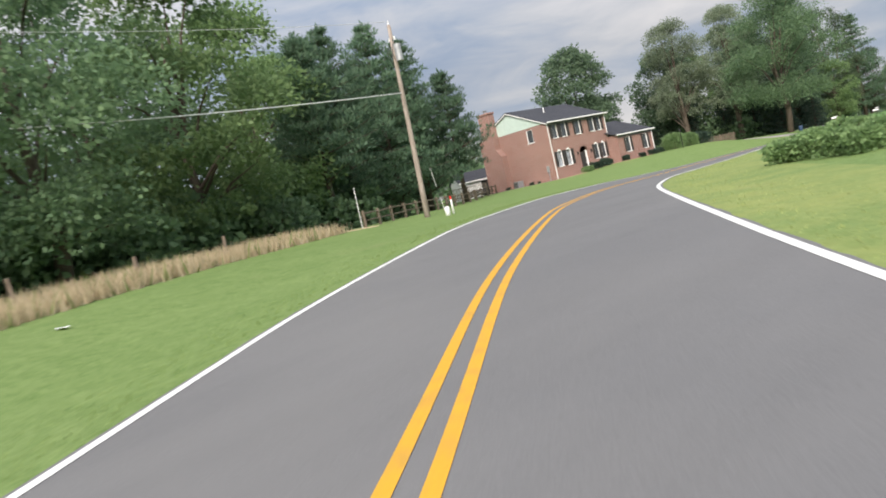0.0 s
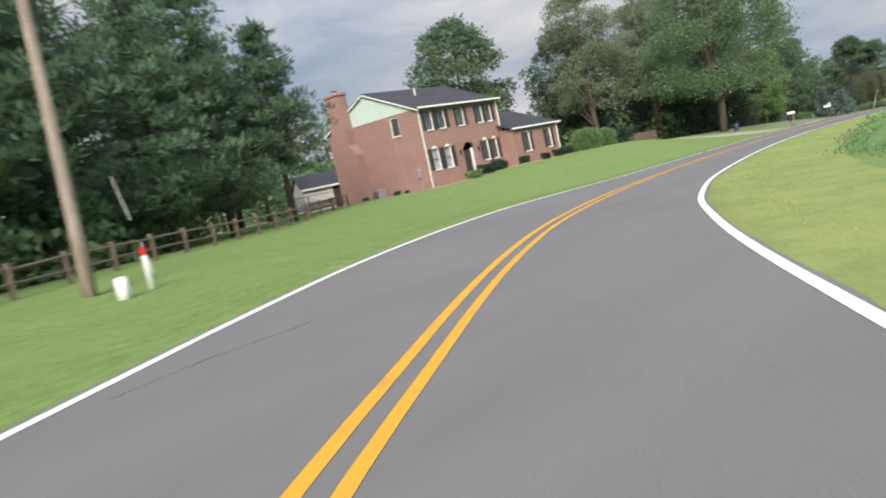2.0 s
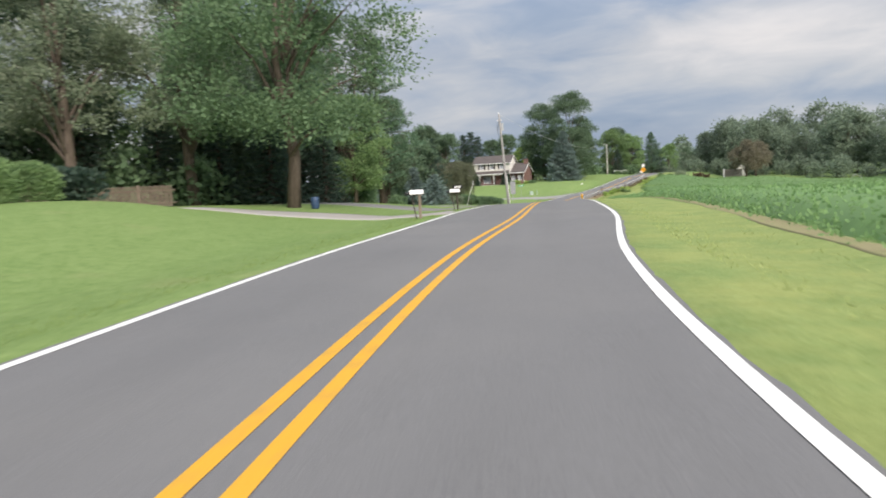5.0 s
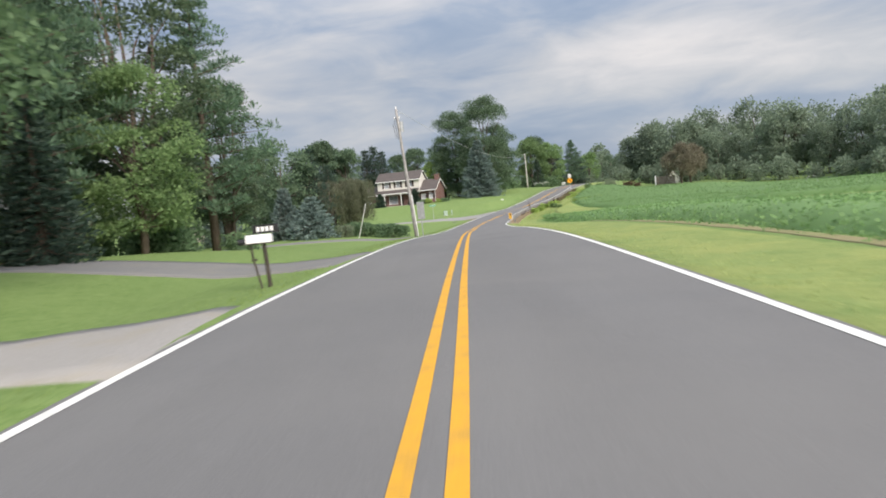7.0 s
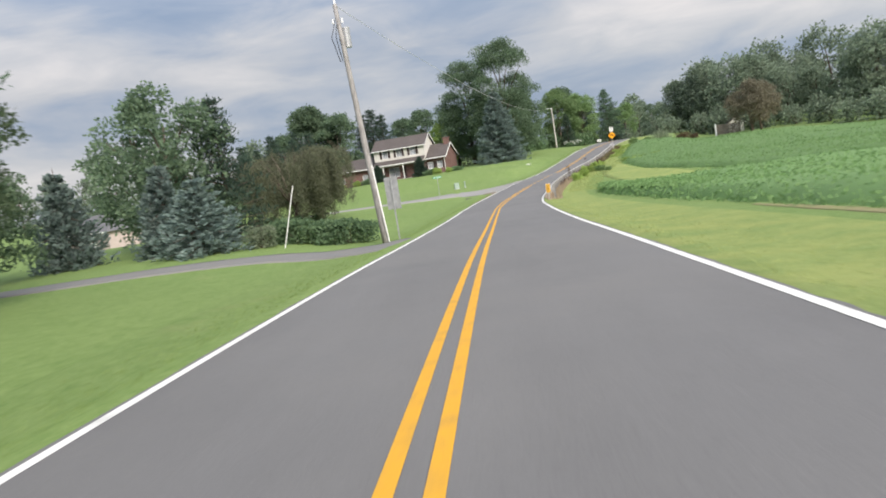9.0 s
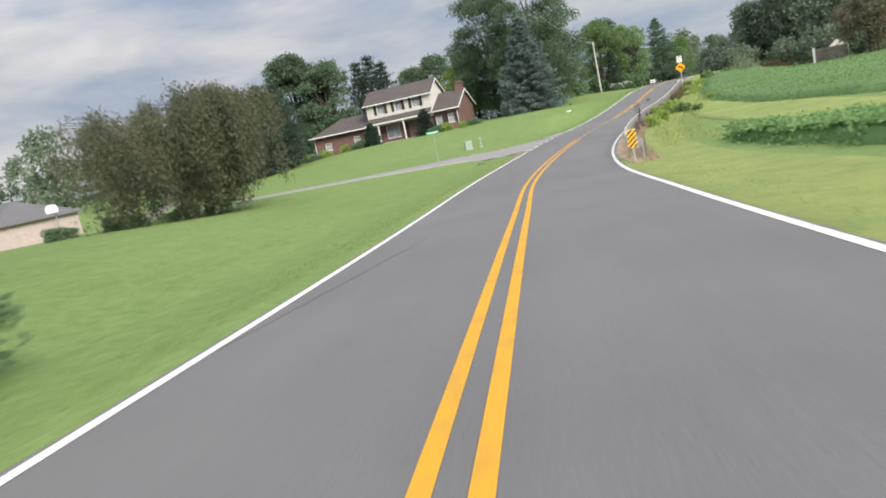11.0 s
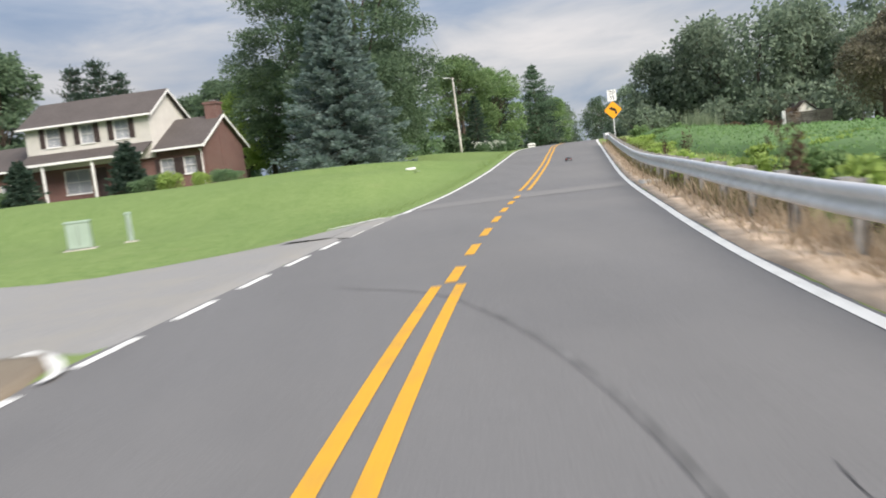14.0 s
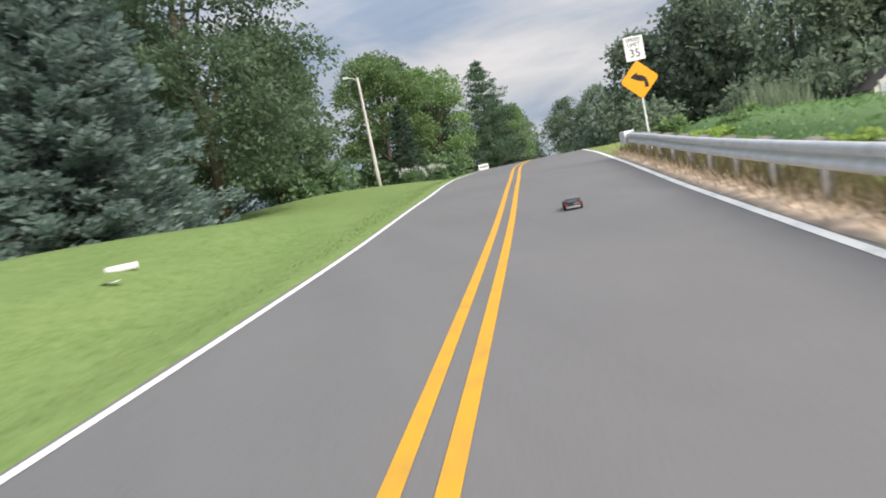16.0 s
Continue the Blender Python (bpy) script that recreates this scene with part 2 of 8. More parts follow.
CLEAR = clear_glass()
GLASS = glass_material("window_glass", (0.045, 0.05, 0.055))
CURTAIN = plain("curtain_white", (0.68, 0.69, 0.70), 0.9, 0, 0.1, 0.15, 3.0, 0.1)
DARK = plain("dark_interior", (0.02, 0.02, 0.022), 0.8)
BARK = bark_material("grey_brown_bark", (0.050, 0.038, 0.028), (0.155, 0.125, 0.100))
POLE_WOOD = bark_material("weathered_pole_wood", (0.170, 0.162, 0.154), (0.365, 0.352, 0.338))
TWIG = plain("olive_twig", (0.105, 0.100, 0.070), 0.9, 0, 0.1, 0.3, 4.0, 0.05)
POLE_BROWN = bark_material("weathered_brown_pole", (0.185, 0.150, 0.122), (0.420, 0.360, 0.310))
POLE_PALE = bark_material("pale_pole_wood", (0.36, 0.34, 0.31), (0.56, 0.54, 0.50))
FENCE_WOOD = bark_material("weathered_fence_wood", (0.110, 0.085, 0.060), (0.250, 0.205, 0.160))
STEEL = plain("galvanised_steel", (0.66, 0.67, 0.68), 0.45, 0.2, 0.5, 0.15, 4.0, 0.05)
FRIEZE = plain("grey_frieze", (0.15, 0.15, 0.155), 0.6, 0, 0.3, 0.15, 3.0, 0.05)
POST_STEEL = plain("weathered_post", (0.27, 0.265, 0.255), 0.75, 0.2, 0.3, 0.3, 5.0, 0.05)
STEEL_DULL = plain("dull_steel", (0.36, 0.37, 0.38), 0.6, 0.5, 0.4, 0.2, 5.0, 0.05)
BLACK = plain("black_plastic", (0.018, 0.018, 0.019), 0.5, 0, 0.4, 0.2, 8.0, 0.03)
WHITE = plain("white_enamel", (0.78, 0.78, 0.77), 0.4, 0, 0.45, 0.05, 5.0, 0.02)
SIGN_ORANGE = plain("amber_sign_sheet", (0.85, 0.36, 0.015), 0.45, 0, 0.4, 0.05, 3.0, 0.01)
SIGN_GREEN = plain("green_sign_sheet", (0.0, 0.22, 0.11), 0.45, 0, 0.4, 0.05, 3.0, 0.01)
UTILITY_GREEN = plain("pale_green_enamel", (0.29, 0.37, 0.31), 0.5, 0, 0.35, 0.08, 3.0, 0.02)
RED = plain("red_marker", (0.55, 0.03, 0.02), 0.5)
RUBBER = plain("tyre_rubber", (0.02, 0.02, 0.02), 0.85, 0, 0.25, 0.2, 20.0, 0.1)
LEAF_MID = leaf_material("leaf_mid_green", (0.125, 0.210, 0.117), (0.198, 0.302, 0.154), (0.256, 0.377, 0.200))
LEAF_DARK = leaf_material("leaf_dark_green", (0.112, 0.174, 0.114), (0.159, 0.233, 0.133), (0.213, 0.306, 0.177))
LEAF_BRIGHT = leaf_material("leaf_bright_green", (0.133, 0.223, 0.094), (0.237, 0.349, 0.144), (0.308, 0.426, 0.194))
LEAF_PALE = leaf_material("leaf_pale_green", (0.164, 0.217, 0.137), (0.284, 0.338, 0.220), (0.399, 0.426, 0.333))
LEAF_OLIVE = leaf_material("leaf_olive_brown", (0.165, 0.150, 0.105), (0.286, 0.264, 0.183), (0.387, 0.354, 0.265))
LEAF_WILLOW = leaf_material("leaf_weeping_olive", (0.105, 0.115, 0.075), (0.160, 0.175, 0.105), (0.205, 0.220, 0.135))
NEEDLE = leaf_material("pine_needles", (0.099, 0.175, 0.115), (0.147, 0.232, 0.136), (0.203, 0.298, 0.174))
NEEDLE_BLUE = leaf_material("blue_spruce_needles", (0.135, 0.198, 0.175), (0.220, 0.289, 0.263), (0.336, 0.411, 0.385))
NEEDLE_DARK = leaf_material("cedar_needles", (0.045, 0.081, 0.063), (0.075, 0.118, 0.084), (0.111, 0.161, 0.110))
# LEAF_DARK darkened: a crown's silhouette against the sky, put into the colour
LEAF_SHADE = leaf_material("leaf_silhouette_green", (0.070, 0.105, 0.062), (0.130, 0.185, 0.100), (0.175, 0.240, 0.130))
# far foliage: distance haze is put into this paler, flatter leaf colour
LEAF_HAZED = leaf_material("leaf_haze_pale_green", (0.180, 0.235, 0.165), (0.230, 0.295, 0.208), (0.245, 0.315, 0.222), 0.9)
LEAF_LIME = leaf_material("lime_weed_leaves", (0.250, 0.365, 0.090), (0.400, 0.530, 0.155), (0.460, 0.580, 0.200))
LEAF_RUST = leaf_material("rusty_leaves", (0.110, 0.075, 0.050), (0.210, 0.135, 0.090), (0.260, 0.190, 0.120))
CROP = leaf_material("soybean_leaves", (0.200, 0.345, 0.130), (0.275, 0.450, 0.180), (0.325, 0.500, 0.225))
BLADE = leaf_material("grass_blades", (0.160, 0.235, 0.070), (0.250, 0.335, 0.110), (0.310, 0.390, 0.160), 0.8)
MOWN_BLADE = leaf_material("yellowed_grass_blades", (0.270, 0.330, 0.120), (0.390, 0.440, 0.170), (0.450, 0.490, 0.220), 0.85)
STRAW = leaf_material("dry_straw_grass", (0.500, 0.410, 0.265), (0.700, 0.590, 0.410), (0.770, 0.670, 0.490), 0.9)
DEAD_BLADE = leaf_material("dead_brown_grass", (0.360, 0.285, 0.205), (0.540, 0.435, 0.315), (0.620, 0.510, 0.385), 0.9)
BROWN_BLADE = leaf_material("olive_brown_blades", (0.110, 0.095, 0.055), (0.205, 0.185, 0.095), (0.250, 0.260, 0.120), 0.85)
FLOWER = leaf_material("white_blossom", (0.50, 0.52, 0.45), (0.75, 0.76, 0.70), (0.82, 0.82, 0.78), 0.8)

# ---- building helpers ----


def mesh_of(name, bm, material):
    me = bpy.data.meshes.new(name)
    bm.to_mesh(me)
    bm.free()
    for m in material if isinstance(material, (list, tuple)) else [material]:
        me.materials.append(m)
    return me


def part(name, bm, material, parent=None, label="", m=None):
    """Links a bmesh as one mesh object, under a thing or a part."""
    ob = new(name, mesh_of(name, bm, material))
    if parent:
        ob.parent = parent
    if m is not None:
        ob.matrix_basis = m
    if label:
        ob["label"] = label
    return ob


def piece(name, me, parent, m):
    ob = new(name, me)
    ob.parent, ob.matrix_basis = parent, m
    return ob


def thing(name, m, label, category, group=""):
    ob = new(name)
    ob.empty_display_size = 0.3
    ob.matrix_basis = m
    return tagged(ob, label, category, group)


def structure(name, bm, material, label, category):
    return tagged(part(name, bm, material), label, category, kind="structure")


def box(bm, x0, x1, y0, y1, z0, z1, bevel=0.0, mat=0):
    r = bmesh.ops.create_cube(bm, size=1.0)
    vs = r["verts"]
    bmesh.ops.scale(bm, verts=vs, vec=(x1 - x0, y1 - y0, z1 - z0))
    bmesh.ops.translate(bm, verts=vs, vec=((x0 + x1) / 2, (y0 + y1) / 2, (z0 + z1) / 2))
    if mat:
        for f in {f for v in vs for f in v.link_faces}:
            f.material_index = mat
    if bevel:
        es = {e for v in vs for e in v.link_edges}
        bmesh.ops.bevel(bm, geom=list(es), offset=bevel, segments=1, affect="EDGES", profile=0.5)
    return vs


def one_box(*a, **k):
    bm = bmesh.new()
    box(bm, *a, **k)
    return bm


def prism(bm, poly, depth, place):
    """A flat polygon of (u, v) pulled out by depth; place(u, v, d) gives the point."""
    a = [bm.verts.new(place(u, v, 0)) for u, v in poly]
    b = [bm.verts.new(place(u, v, depth)) for u, v in poly]
    bm.faces.new(a)
    bm.faces.new(b[::-1])
    n = len(poly)
    for i in range(n):
        bm.faces.new((a[i], b[i], b[(i + 1) % n], a[(i + 1) % n]))
    bmesh.ops.recalc_face_normals(bm, faces=bm.faces[:])


def tube(bm, pts, radii, sides=8, cap=True):
    """A round tube along points."""
    pts = [Vector(p) for p in pts]
    if not isinstance(radii, (list, tuple)):
        radii = [radii] * len(pts)
    rings = []
    for i, p in enumerate(pts):
        d = (pts[min(i + 1, len(pts) - 1)] - pts[max(i - 1, 0)]).normalized()
        u = d.cross(Vector((0, 0, 1)) if abs(d.z) < 0.9 else Vector((1, 0, 0))).normalized()
        w = d.cross(u)
        rings.append([bm.verts.new(p + (u * math.cos(a) + w * math.sin(a)) * radii[i])
                      for a in (2 * math.pi * k / sides for k in range(sides))])
    for a, b in zip(rings, rings[1:]):
        for k in range(sides):
            bm.faces.new((a[k], a[(k + 1) % sides], b[(k + 1) % sides], b[k]))
    if cap:
        bm.faces.new(rings[0][::-1])
        bm.faces.new(rings[-1])


def one_tube(pts, radii, sides=8):
    bm = bmesh.new()
    tube(bm, pts, radii, sides)
    return bm


def smooth(ob):
    for p in ob.data.polygons:
        p.use_smooth = True
    return ob


def from_arrays(name, verts, faces, material, smooth_faces=False):
    me = bpy.data.meshes.new(name)
    me.from_pydata(verts, [], faces)
    me.materials.append(material)
    if smooth_faces:
        me.polygons.foreach_set("use_smooth", [True] * len(me.polygons))
    return me


# ---- the road's line and the lie of the land ----
CENTRE = [(23.00, -32.80, -0.600), (11.00, -16.80, -0.250), (-0.85, -0.64, 0.003), (-7.87, 8.50, 0.306), (-14.87, 18.70, 0.393),
          (-17.97, 24.29, 0.372), (-20.66, 30.06, 0.308), (-22.86, 35.96, 0.188), (-24.70, 43.97, 0.068), (-25.22, 53.74, 0.056),
          (-25.14, 66.05, -0.050), (-24.33, 79.51, -0.233), (-23.82, 94.16, -0.515), (-23.24, 109.52, -0.946), (-22.59, 124.65, -1.598),
          (-21.80, 139.73, -2.380), (-20.93, 155.36, -3.123), (-20.07, 168.34, -3.658), (-18.37, 180.65, -3.876), (-15.85, 192.44, -3.820),
          (-12.65, 203.39, -3.581), (-9.07, 214.36, -3.364), (-4.98, 226.57, -2.798), (-1.20, 238.00, -2.086), (3.14, 250.95, -1.418),
          (11.89, 274.97, -1.020), (22.00, 306.00, -2.200)]
FAR = [(26.0, 340.0, -3.8), (22.0, 380.0, -5.0)]


def spline(points, step=0.5):
    P = [np.array(p, float) for p in points]
    P = [2 * P[0] - P[1]] + P + [2 * P[-1] - P[-2]]
    out = []
    for a, b, c, d in zip(P, P[1:], P[2:], P[3:]):
        n = max(2, int(np.linalg.norm(c[:2] - b[:2]) / step))
        for k in range(n):
            u = k / n
            out.append(0.5 * (2 * b + (c - a) * u + (2 * a - 5 * b + 4 * c - d) * u * u + (3 * b - a - 3 * c + d) * u ** 3))
    out.append(P[-2])
    return np.array(out)


LINE = spline(CENTRE + FAR)
ARC = np.concatenate([[0], np.cumsum(np.linalg.norm(np.diff(LINE[:, :2], axis=0), axis=1))])
TAN = np.gradient(LINE[:, :2], axis=0)
TAN /= np.linalg.norm(TAN, axis=1)[:, None]
SIDE = np.stack([-TAN[:, 1], TAN[:, 0]], 1)
BANK = 0.040 * np.exp(-((LINE[:, 1] - 40) / 13.0) ** 2)
BANK += np.interp(LINE[:, 1], [0, 10, 20, 30, 40, 50, 60, 70, 80, 90, 105, 125, 150, 170, 185, 200, 240, 280],
                  [0.0029, -0.0051, -0.0089, -0.0093, -0.0259, -0.0262, -0.0183, -0.0069, 0.0036, 0.0015, -0.0087, -0.0065, 0.0016, 0.0025, -0.0076, -0.0023, -0.0042, -0.0001])
BANK_LEFT = BANK + 0.055 * np.interp(LINE[:, 1], [6, 18, 40, 51], [0.0, 1.0, 1.0, 0.0])


def tilt(i, lat):
    """The road's cross slope at an offset; the outer lane of the first bend is banked."""
    return np.where(np.asarray(lat) > 0, BANK_LEFT[i], BANK[i]) * lat



RIGHT = np.interp(LINE[:, 1], [0, 8, 16, 22, 28, 34, 40, 46, 52, 58, 64, 72, 80, 90, 100, 112, 125, 140, 152, 165, 178, 188, 196, 206, 216, 226, 240, 255],
                  [3.65, 3.54, 3.41, 3.28, 3.23, 3.22, 3.1, 3.06, 2.81, 2.66, 2.76, 3.07, 3.4, 3.58, 3.69, 3.66, 3.53, 3.41, 3.39, 3.43, 3.32, 3.34, 3.35, 3.38, 3.44, 3.48, 3.54, 3.6])
LEFT = np.interp(LINE[:, 1], [0, 8, 16, 22, 28, 34, 40, 46, 52, 58, 64, 72, 80, 90, 100, 112, 125, 140, 152, 165, 178, 188, 196, 206, 216, 226, 240, 255],
                 [3.35, 3.37, 3.26, 3.24, 3.26, 3.22, 3.16, 3.04, 2.96, 2.94, 2.96, 3.06, 3.18, 3.37, 3.33, 3.28, 3.21, 3.13, 3.01, 3.03, 3.22, 3.21, 3.19, 3.18, 3.13, 3.11, 3.09, 3.12])
RIGHT, LEFT = (np.convolve(np.pad(q, 8, mode="edge"), np.ones(17) / 17, "valid") for q in (RIGHT, LEFT))


def along(y):
    """Index of the road's line at a given y."""
    return int(np.clip(np.searchsorted(LINE[:, 1], y), 1, len(LINE) - 2))


def road_point(i, lat, up=0.0):
    """A point on the road: lat metres to the left of the yellow line."""
    crown = -0.005 * abs(lat)
    return (LINE[i, 0] + SIDE[i, 0] * lat, LINE[i, 1] + SIDE[i, 1] * lat, LINE[i, 2] + float(tilt(i, lat)) + crown + up)


def road_at(y, lat, up=0.0):
    """A point on the road at an exact y of the yellow line."""
    i = along(y)
    q = (y - LINE[i - 1, 1]) / (LINE[i, 1] - LINE[i - 1, 1])
    return Vector(road_point(i - 1, lat, up)).lerp(Vector(road_point(i, lat, up)), q)


HEIGHTS = [(-49.5, 63.7, 0.9), (-47.5, 72, 1.25), (-44, 80, 1.35), (-31, 28, 1.0), (-26, 11, 1.2), (-30, 19.5, 1.2), (-17, -2, 1.1), (-42.6, 90.3, 0.6), (-36, 92, 0.2), (-28.8, 84.5, -0.2),
           (-28.0, 96.2, -0.6), (-26.8, 142.8, -1.9), (-34, 146, -2.0), (-24, 209, -3.42), (-13, 230.5, -2.05), (-33, 241, -1.5),
           (-20, 246, -1.2), (-2.5, 270, -0.45), (-16, 236, -1.25), (-64, 211, -4.4), (-59, 244, -2.4), (-45, 152, -2.2),
           (-90, 150, -2.5), (-100, 90, 0.6), (-62, 112, 0.2), (-62, 20, 1.1), (-42, -4, 1.0), (20, -10, 0.1)]
HEIGHTS += [(-4, 100, -1.4), (30, 90, -2.7), (-12, 60, -0.3), (10, 40, -0.2), (60, 60, -2.8), (10, 130, -3.2), (60, 150, -4.2),
            (0, 190, -3.6), (-11, 182, -4.6), (-8, 192, -4.2), (20, 200, -4.1), (40, 220, -4.7), (12, 240, -2.75), (19, 236, -3.1), (25, 250, -2.75),
            (120, 200, -4.5), (-140, 200, -3.5), (-60, 330, -2.5), (60, 330, -2.0), (-130, 20, 0.5), (120, 40, -2.5)]
_hp = np.array(HEIGHTS)


def ground(x, y):
    """Height of the land at arrays of x and y."""
    x, y = np.atleast_1d(np.asarray(x, float)), np.atleast_1d(np.asarray(y, float))
    out = np.empty(len(x))
    sub = LINE[::3]
    for k in range(0, len(x), 4000):
        px, py = x[k:k + 4000], y[k:k + 4000]
        d2 = (px[:, None] - sub[None, :, 0]) ** 2 + (py[:, None] - sub[None, :, 1]) ** 2
        j = np.argmin(d2, 1) * 3
        lat = (px - LINE[j, 0]) * SIDE[j, 0] + (py - LINE[j, 1]) * SIDE[j, 1]
        lon = (px - LINE[j, 0]) * TAN[j, 0] + (py - LINE[j, 1]) * TAN[j, 1]
        slope = np.gradient(LINE[:, 2])[j] / np.gradient(ARC)[j]
        dist = np.sqrt(d2.min(1))
        zr = LINE[j, 2] + slope * np.clip(lon, -3, 3) + tilt(j, np.clip(lat, -6, 6)) - 0.005 * np.minimum(np.abs(lat), 4.2)
        w = 1.0 / (((px[:, None] - _hp[None, :, 0]) ** 2 + (py[:, None] - _hp[None, :, 1]) ** 2) ** 1.5 + 30.0)
        zf = (w * _hp[None, :, 2]).sum(1) / w.sum(1)
        reach = np.interp(LINE[j, 1], [200, 208, 240, 250], [11.0, 4.0, 4.0, 11.0])
        u = np.where(lat > 0, np.clip((dist - 4.4) / reach, 0, 1), np.clip((dist - 8.0) / 12.0, 0, 1))
        u = u * u * (3 - 2 * u)
        ditch = np.where(lat > 0, -0.10 * np.exp(-((dist - 7.0) / 1.6) ** 2), 0.0) - 0.05
        out[k:k + 4000] = zr * (1 - u) + zf * u + ditch * np.clip((dist - 3.9) / 0.7, 0, 1) - 0.14 * np.clip((6.2 - dist) / 1.2, 0, 1)
    return out


def surface(x, y):
    """Height of the turf or road edge that one would stand on."""
    x, y = np.atleast_1d(np.asarray(x, float)), np.atleast_1d(np.asarray(y, float))
    g = ground(x, y)
    out = g.copy()
    near = np.where((x > -60) & (x < 45))[0]
    for k in range(0, len(near), 4000):
        q = near[k:k + 4000]
        d2 = (x[q, None] - LINE[None, :, 0]) ** 2 + (y[q, None] - LINE[None, :, 1]) ** 2
        j = np.argmin(d2, 1)
        lat = (x[q] - LINE[j, 0]) * SIDE[j, 0] + (y[q] - LINE[j, 1]) * SIDE[j, 1]
        d = np.where(lat > 0, lat - LEFT[j] - 0.08, -lat - RIGHT[j] - 0.07)
        w = np.interp(d, VERGE_AT, VERGE_MIX)
        zr = LINE[j, 2] + tilt(j, lat) - 0.005 * np.abs(lat)
        out[q] = np.where(d < 3.4, zr * (1 - w) + g[q] * w + np.interp(d, VERGE_AT, VERGE_UP), g[q])
    return out


VERGE_AT, VERGE_MIX, VERGE_UP = [0, 0.12, 0.7, 1.6, 2.6, 3.4], [0, 0, 0.12, 0.45, 0.85, 1.0], [0.0, 0.015, 0.015, 0.03, 0.03, 0.0]


def gz(x, y):
    return float(surface(x, y)[0])

# ---- ground and road ----


def build_ground():
    xs = np.concatenate([[-2500, -1400, -800, -450, -280, -200], np.arange(-160, -70, 3.0), np.arange(-70, 45, 1.0), np.arange(45, 140, 3.5),
                         [150, 200, 280, 450, 800, 1400, 2500]])
    ys = np.concatenate([[-1500, -700, -300, -140, -80], np.arange(-50, 300, 1.0), np.arange(300, 400, 5.0), [410, 450, 520, 650, 900, 1500, 2800]])
    X, Y = np.meshgrid(xs, ys)
    Z = ground(X.ravel(), Y.ravel())
    far = np.clip((np.hypot(X.ravel() + 20, Y.ravel() - 120) - 220) / 400, 0, 1)
    Z = Z * (1 - far) - 3.0 * far
    n = len(xs)
    verts = np.column_stack([X.ravel(), Y.ravel(), Z])
    faces = [(r * n + c, r * n + c + 1, (r + 1) * n + c + 1, (r + 1) * n + c) for r in range(len(ys) - 1) for c in range(n - 1)]
    ob = new("ground", from_arrays("ground", verts.tolist(), faces, LAWN, True))
    tagged(ob, "mown green roadside grass with dry patches", "ground", kind="structure")


def edge_shift(i, lat):
    """How far the road's edge strays from its usual offset."""
    return 3.6 - RIGHT[i] if lat < -3 else LEFT[i] - 3.31 if lat > 3 else 0.0


def ribbon(i0, i1, lat0, lat1, up, cols=1, step=2):
    """Vertices and faces of a strip along the road."""
    idx = list(range(i0, i1, step))
    verts, faces = [], []
    for i in idx:
        for c in range(cols + 1):
            lat = (lat0 + edge_shift(i, lat0)) * (1 - c / cols) + (lat1 + edge_shift(i, lat1)) * c / cols
            verts.append(road_point(i, lat, up))
    k = cols + 1
    for r in range(len(idx) - 1):
        for c in range(cols):
            a = r * k + c
            faces.append((a, a + 1, a + k + 1, a + k))
    return verts, faces


def build_road():
    v, f = ribbon(0, len(LINE) - 1, 3.46, -3.735, 0.012, 10)
    # ragged outer edges
    rng = random.Random(4)
    k = 11
    for r in range(0, len(v), k):
        for c in (0, k - 1):
            j = rng.uniform(-0.025, 0.025)
            s = SIDE[min(r // k * 2, len(SIDE) - 1)]
            v[r + c] = (v[r + c][0] + s[0] * j, v[r + c][1] + s[1] * j, v[r + c][2])
    road = new("road", from_arrays("road", v, [q[::-1] for q in f], ASPHALT, True))
    tagged(road, "grey two-lane asphalt country road", "road", kind="structure")

    def line(name, i0, i1, lat0, lat1, mat, label):
        v, f = ribbon(i0, i1, lat0, lat1, 0.018, 1)
        ob = new(name, from_arrays(name, v, [q[::-1] for q in f], mat, True))
        tagged(ob, label, "road marking", kind="structure")

    last = len(LINE) - 2
    gap0, gap1 = along(195.0), along(211.2)
    for a, b in ((0, gap0), (gap1, last)):
        line("centre_line", a, b, 0.21, 0.085, YELLOW, "solid yellow painted centre line on the asphalt")
        line("centre_line", a, b, -0.085, -0.21, YELLOW, "solid yellow painted centre line on the asphalt")
    line("edge_line", 0, last, -3.53, -3.665, WHITE_LINE, "solid white painted edge line on the asphalt")
    line("edge_line", 0, along(192.4), 3.38, 3.24, WHITE_LINE, "solid white painted edge line on the asphalt")
    line("edge_line", along(207.0), last, 3.38, 3.24, WHITE_LINE, "solid white painted edge line on the asphalt")




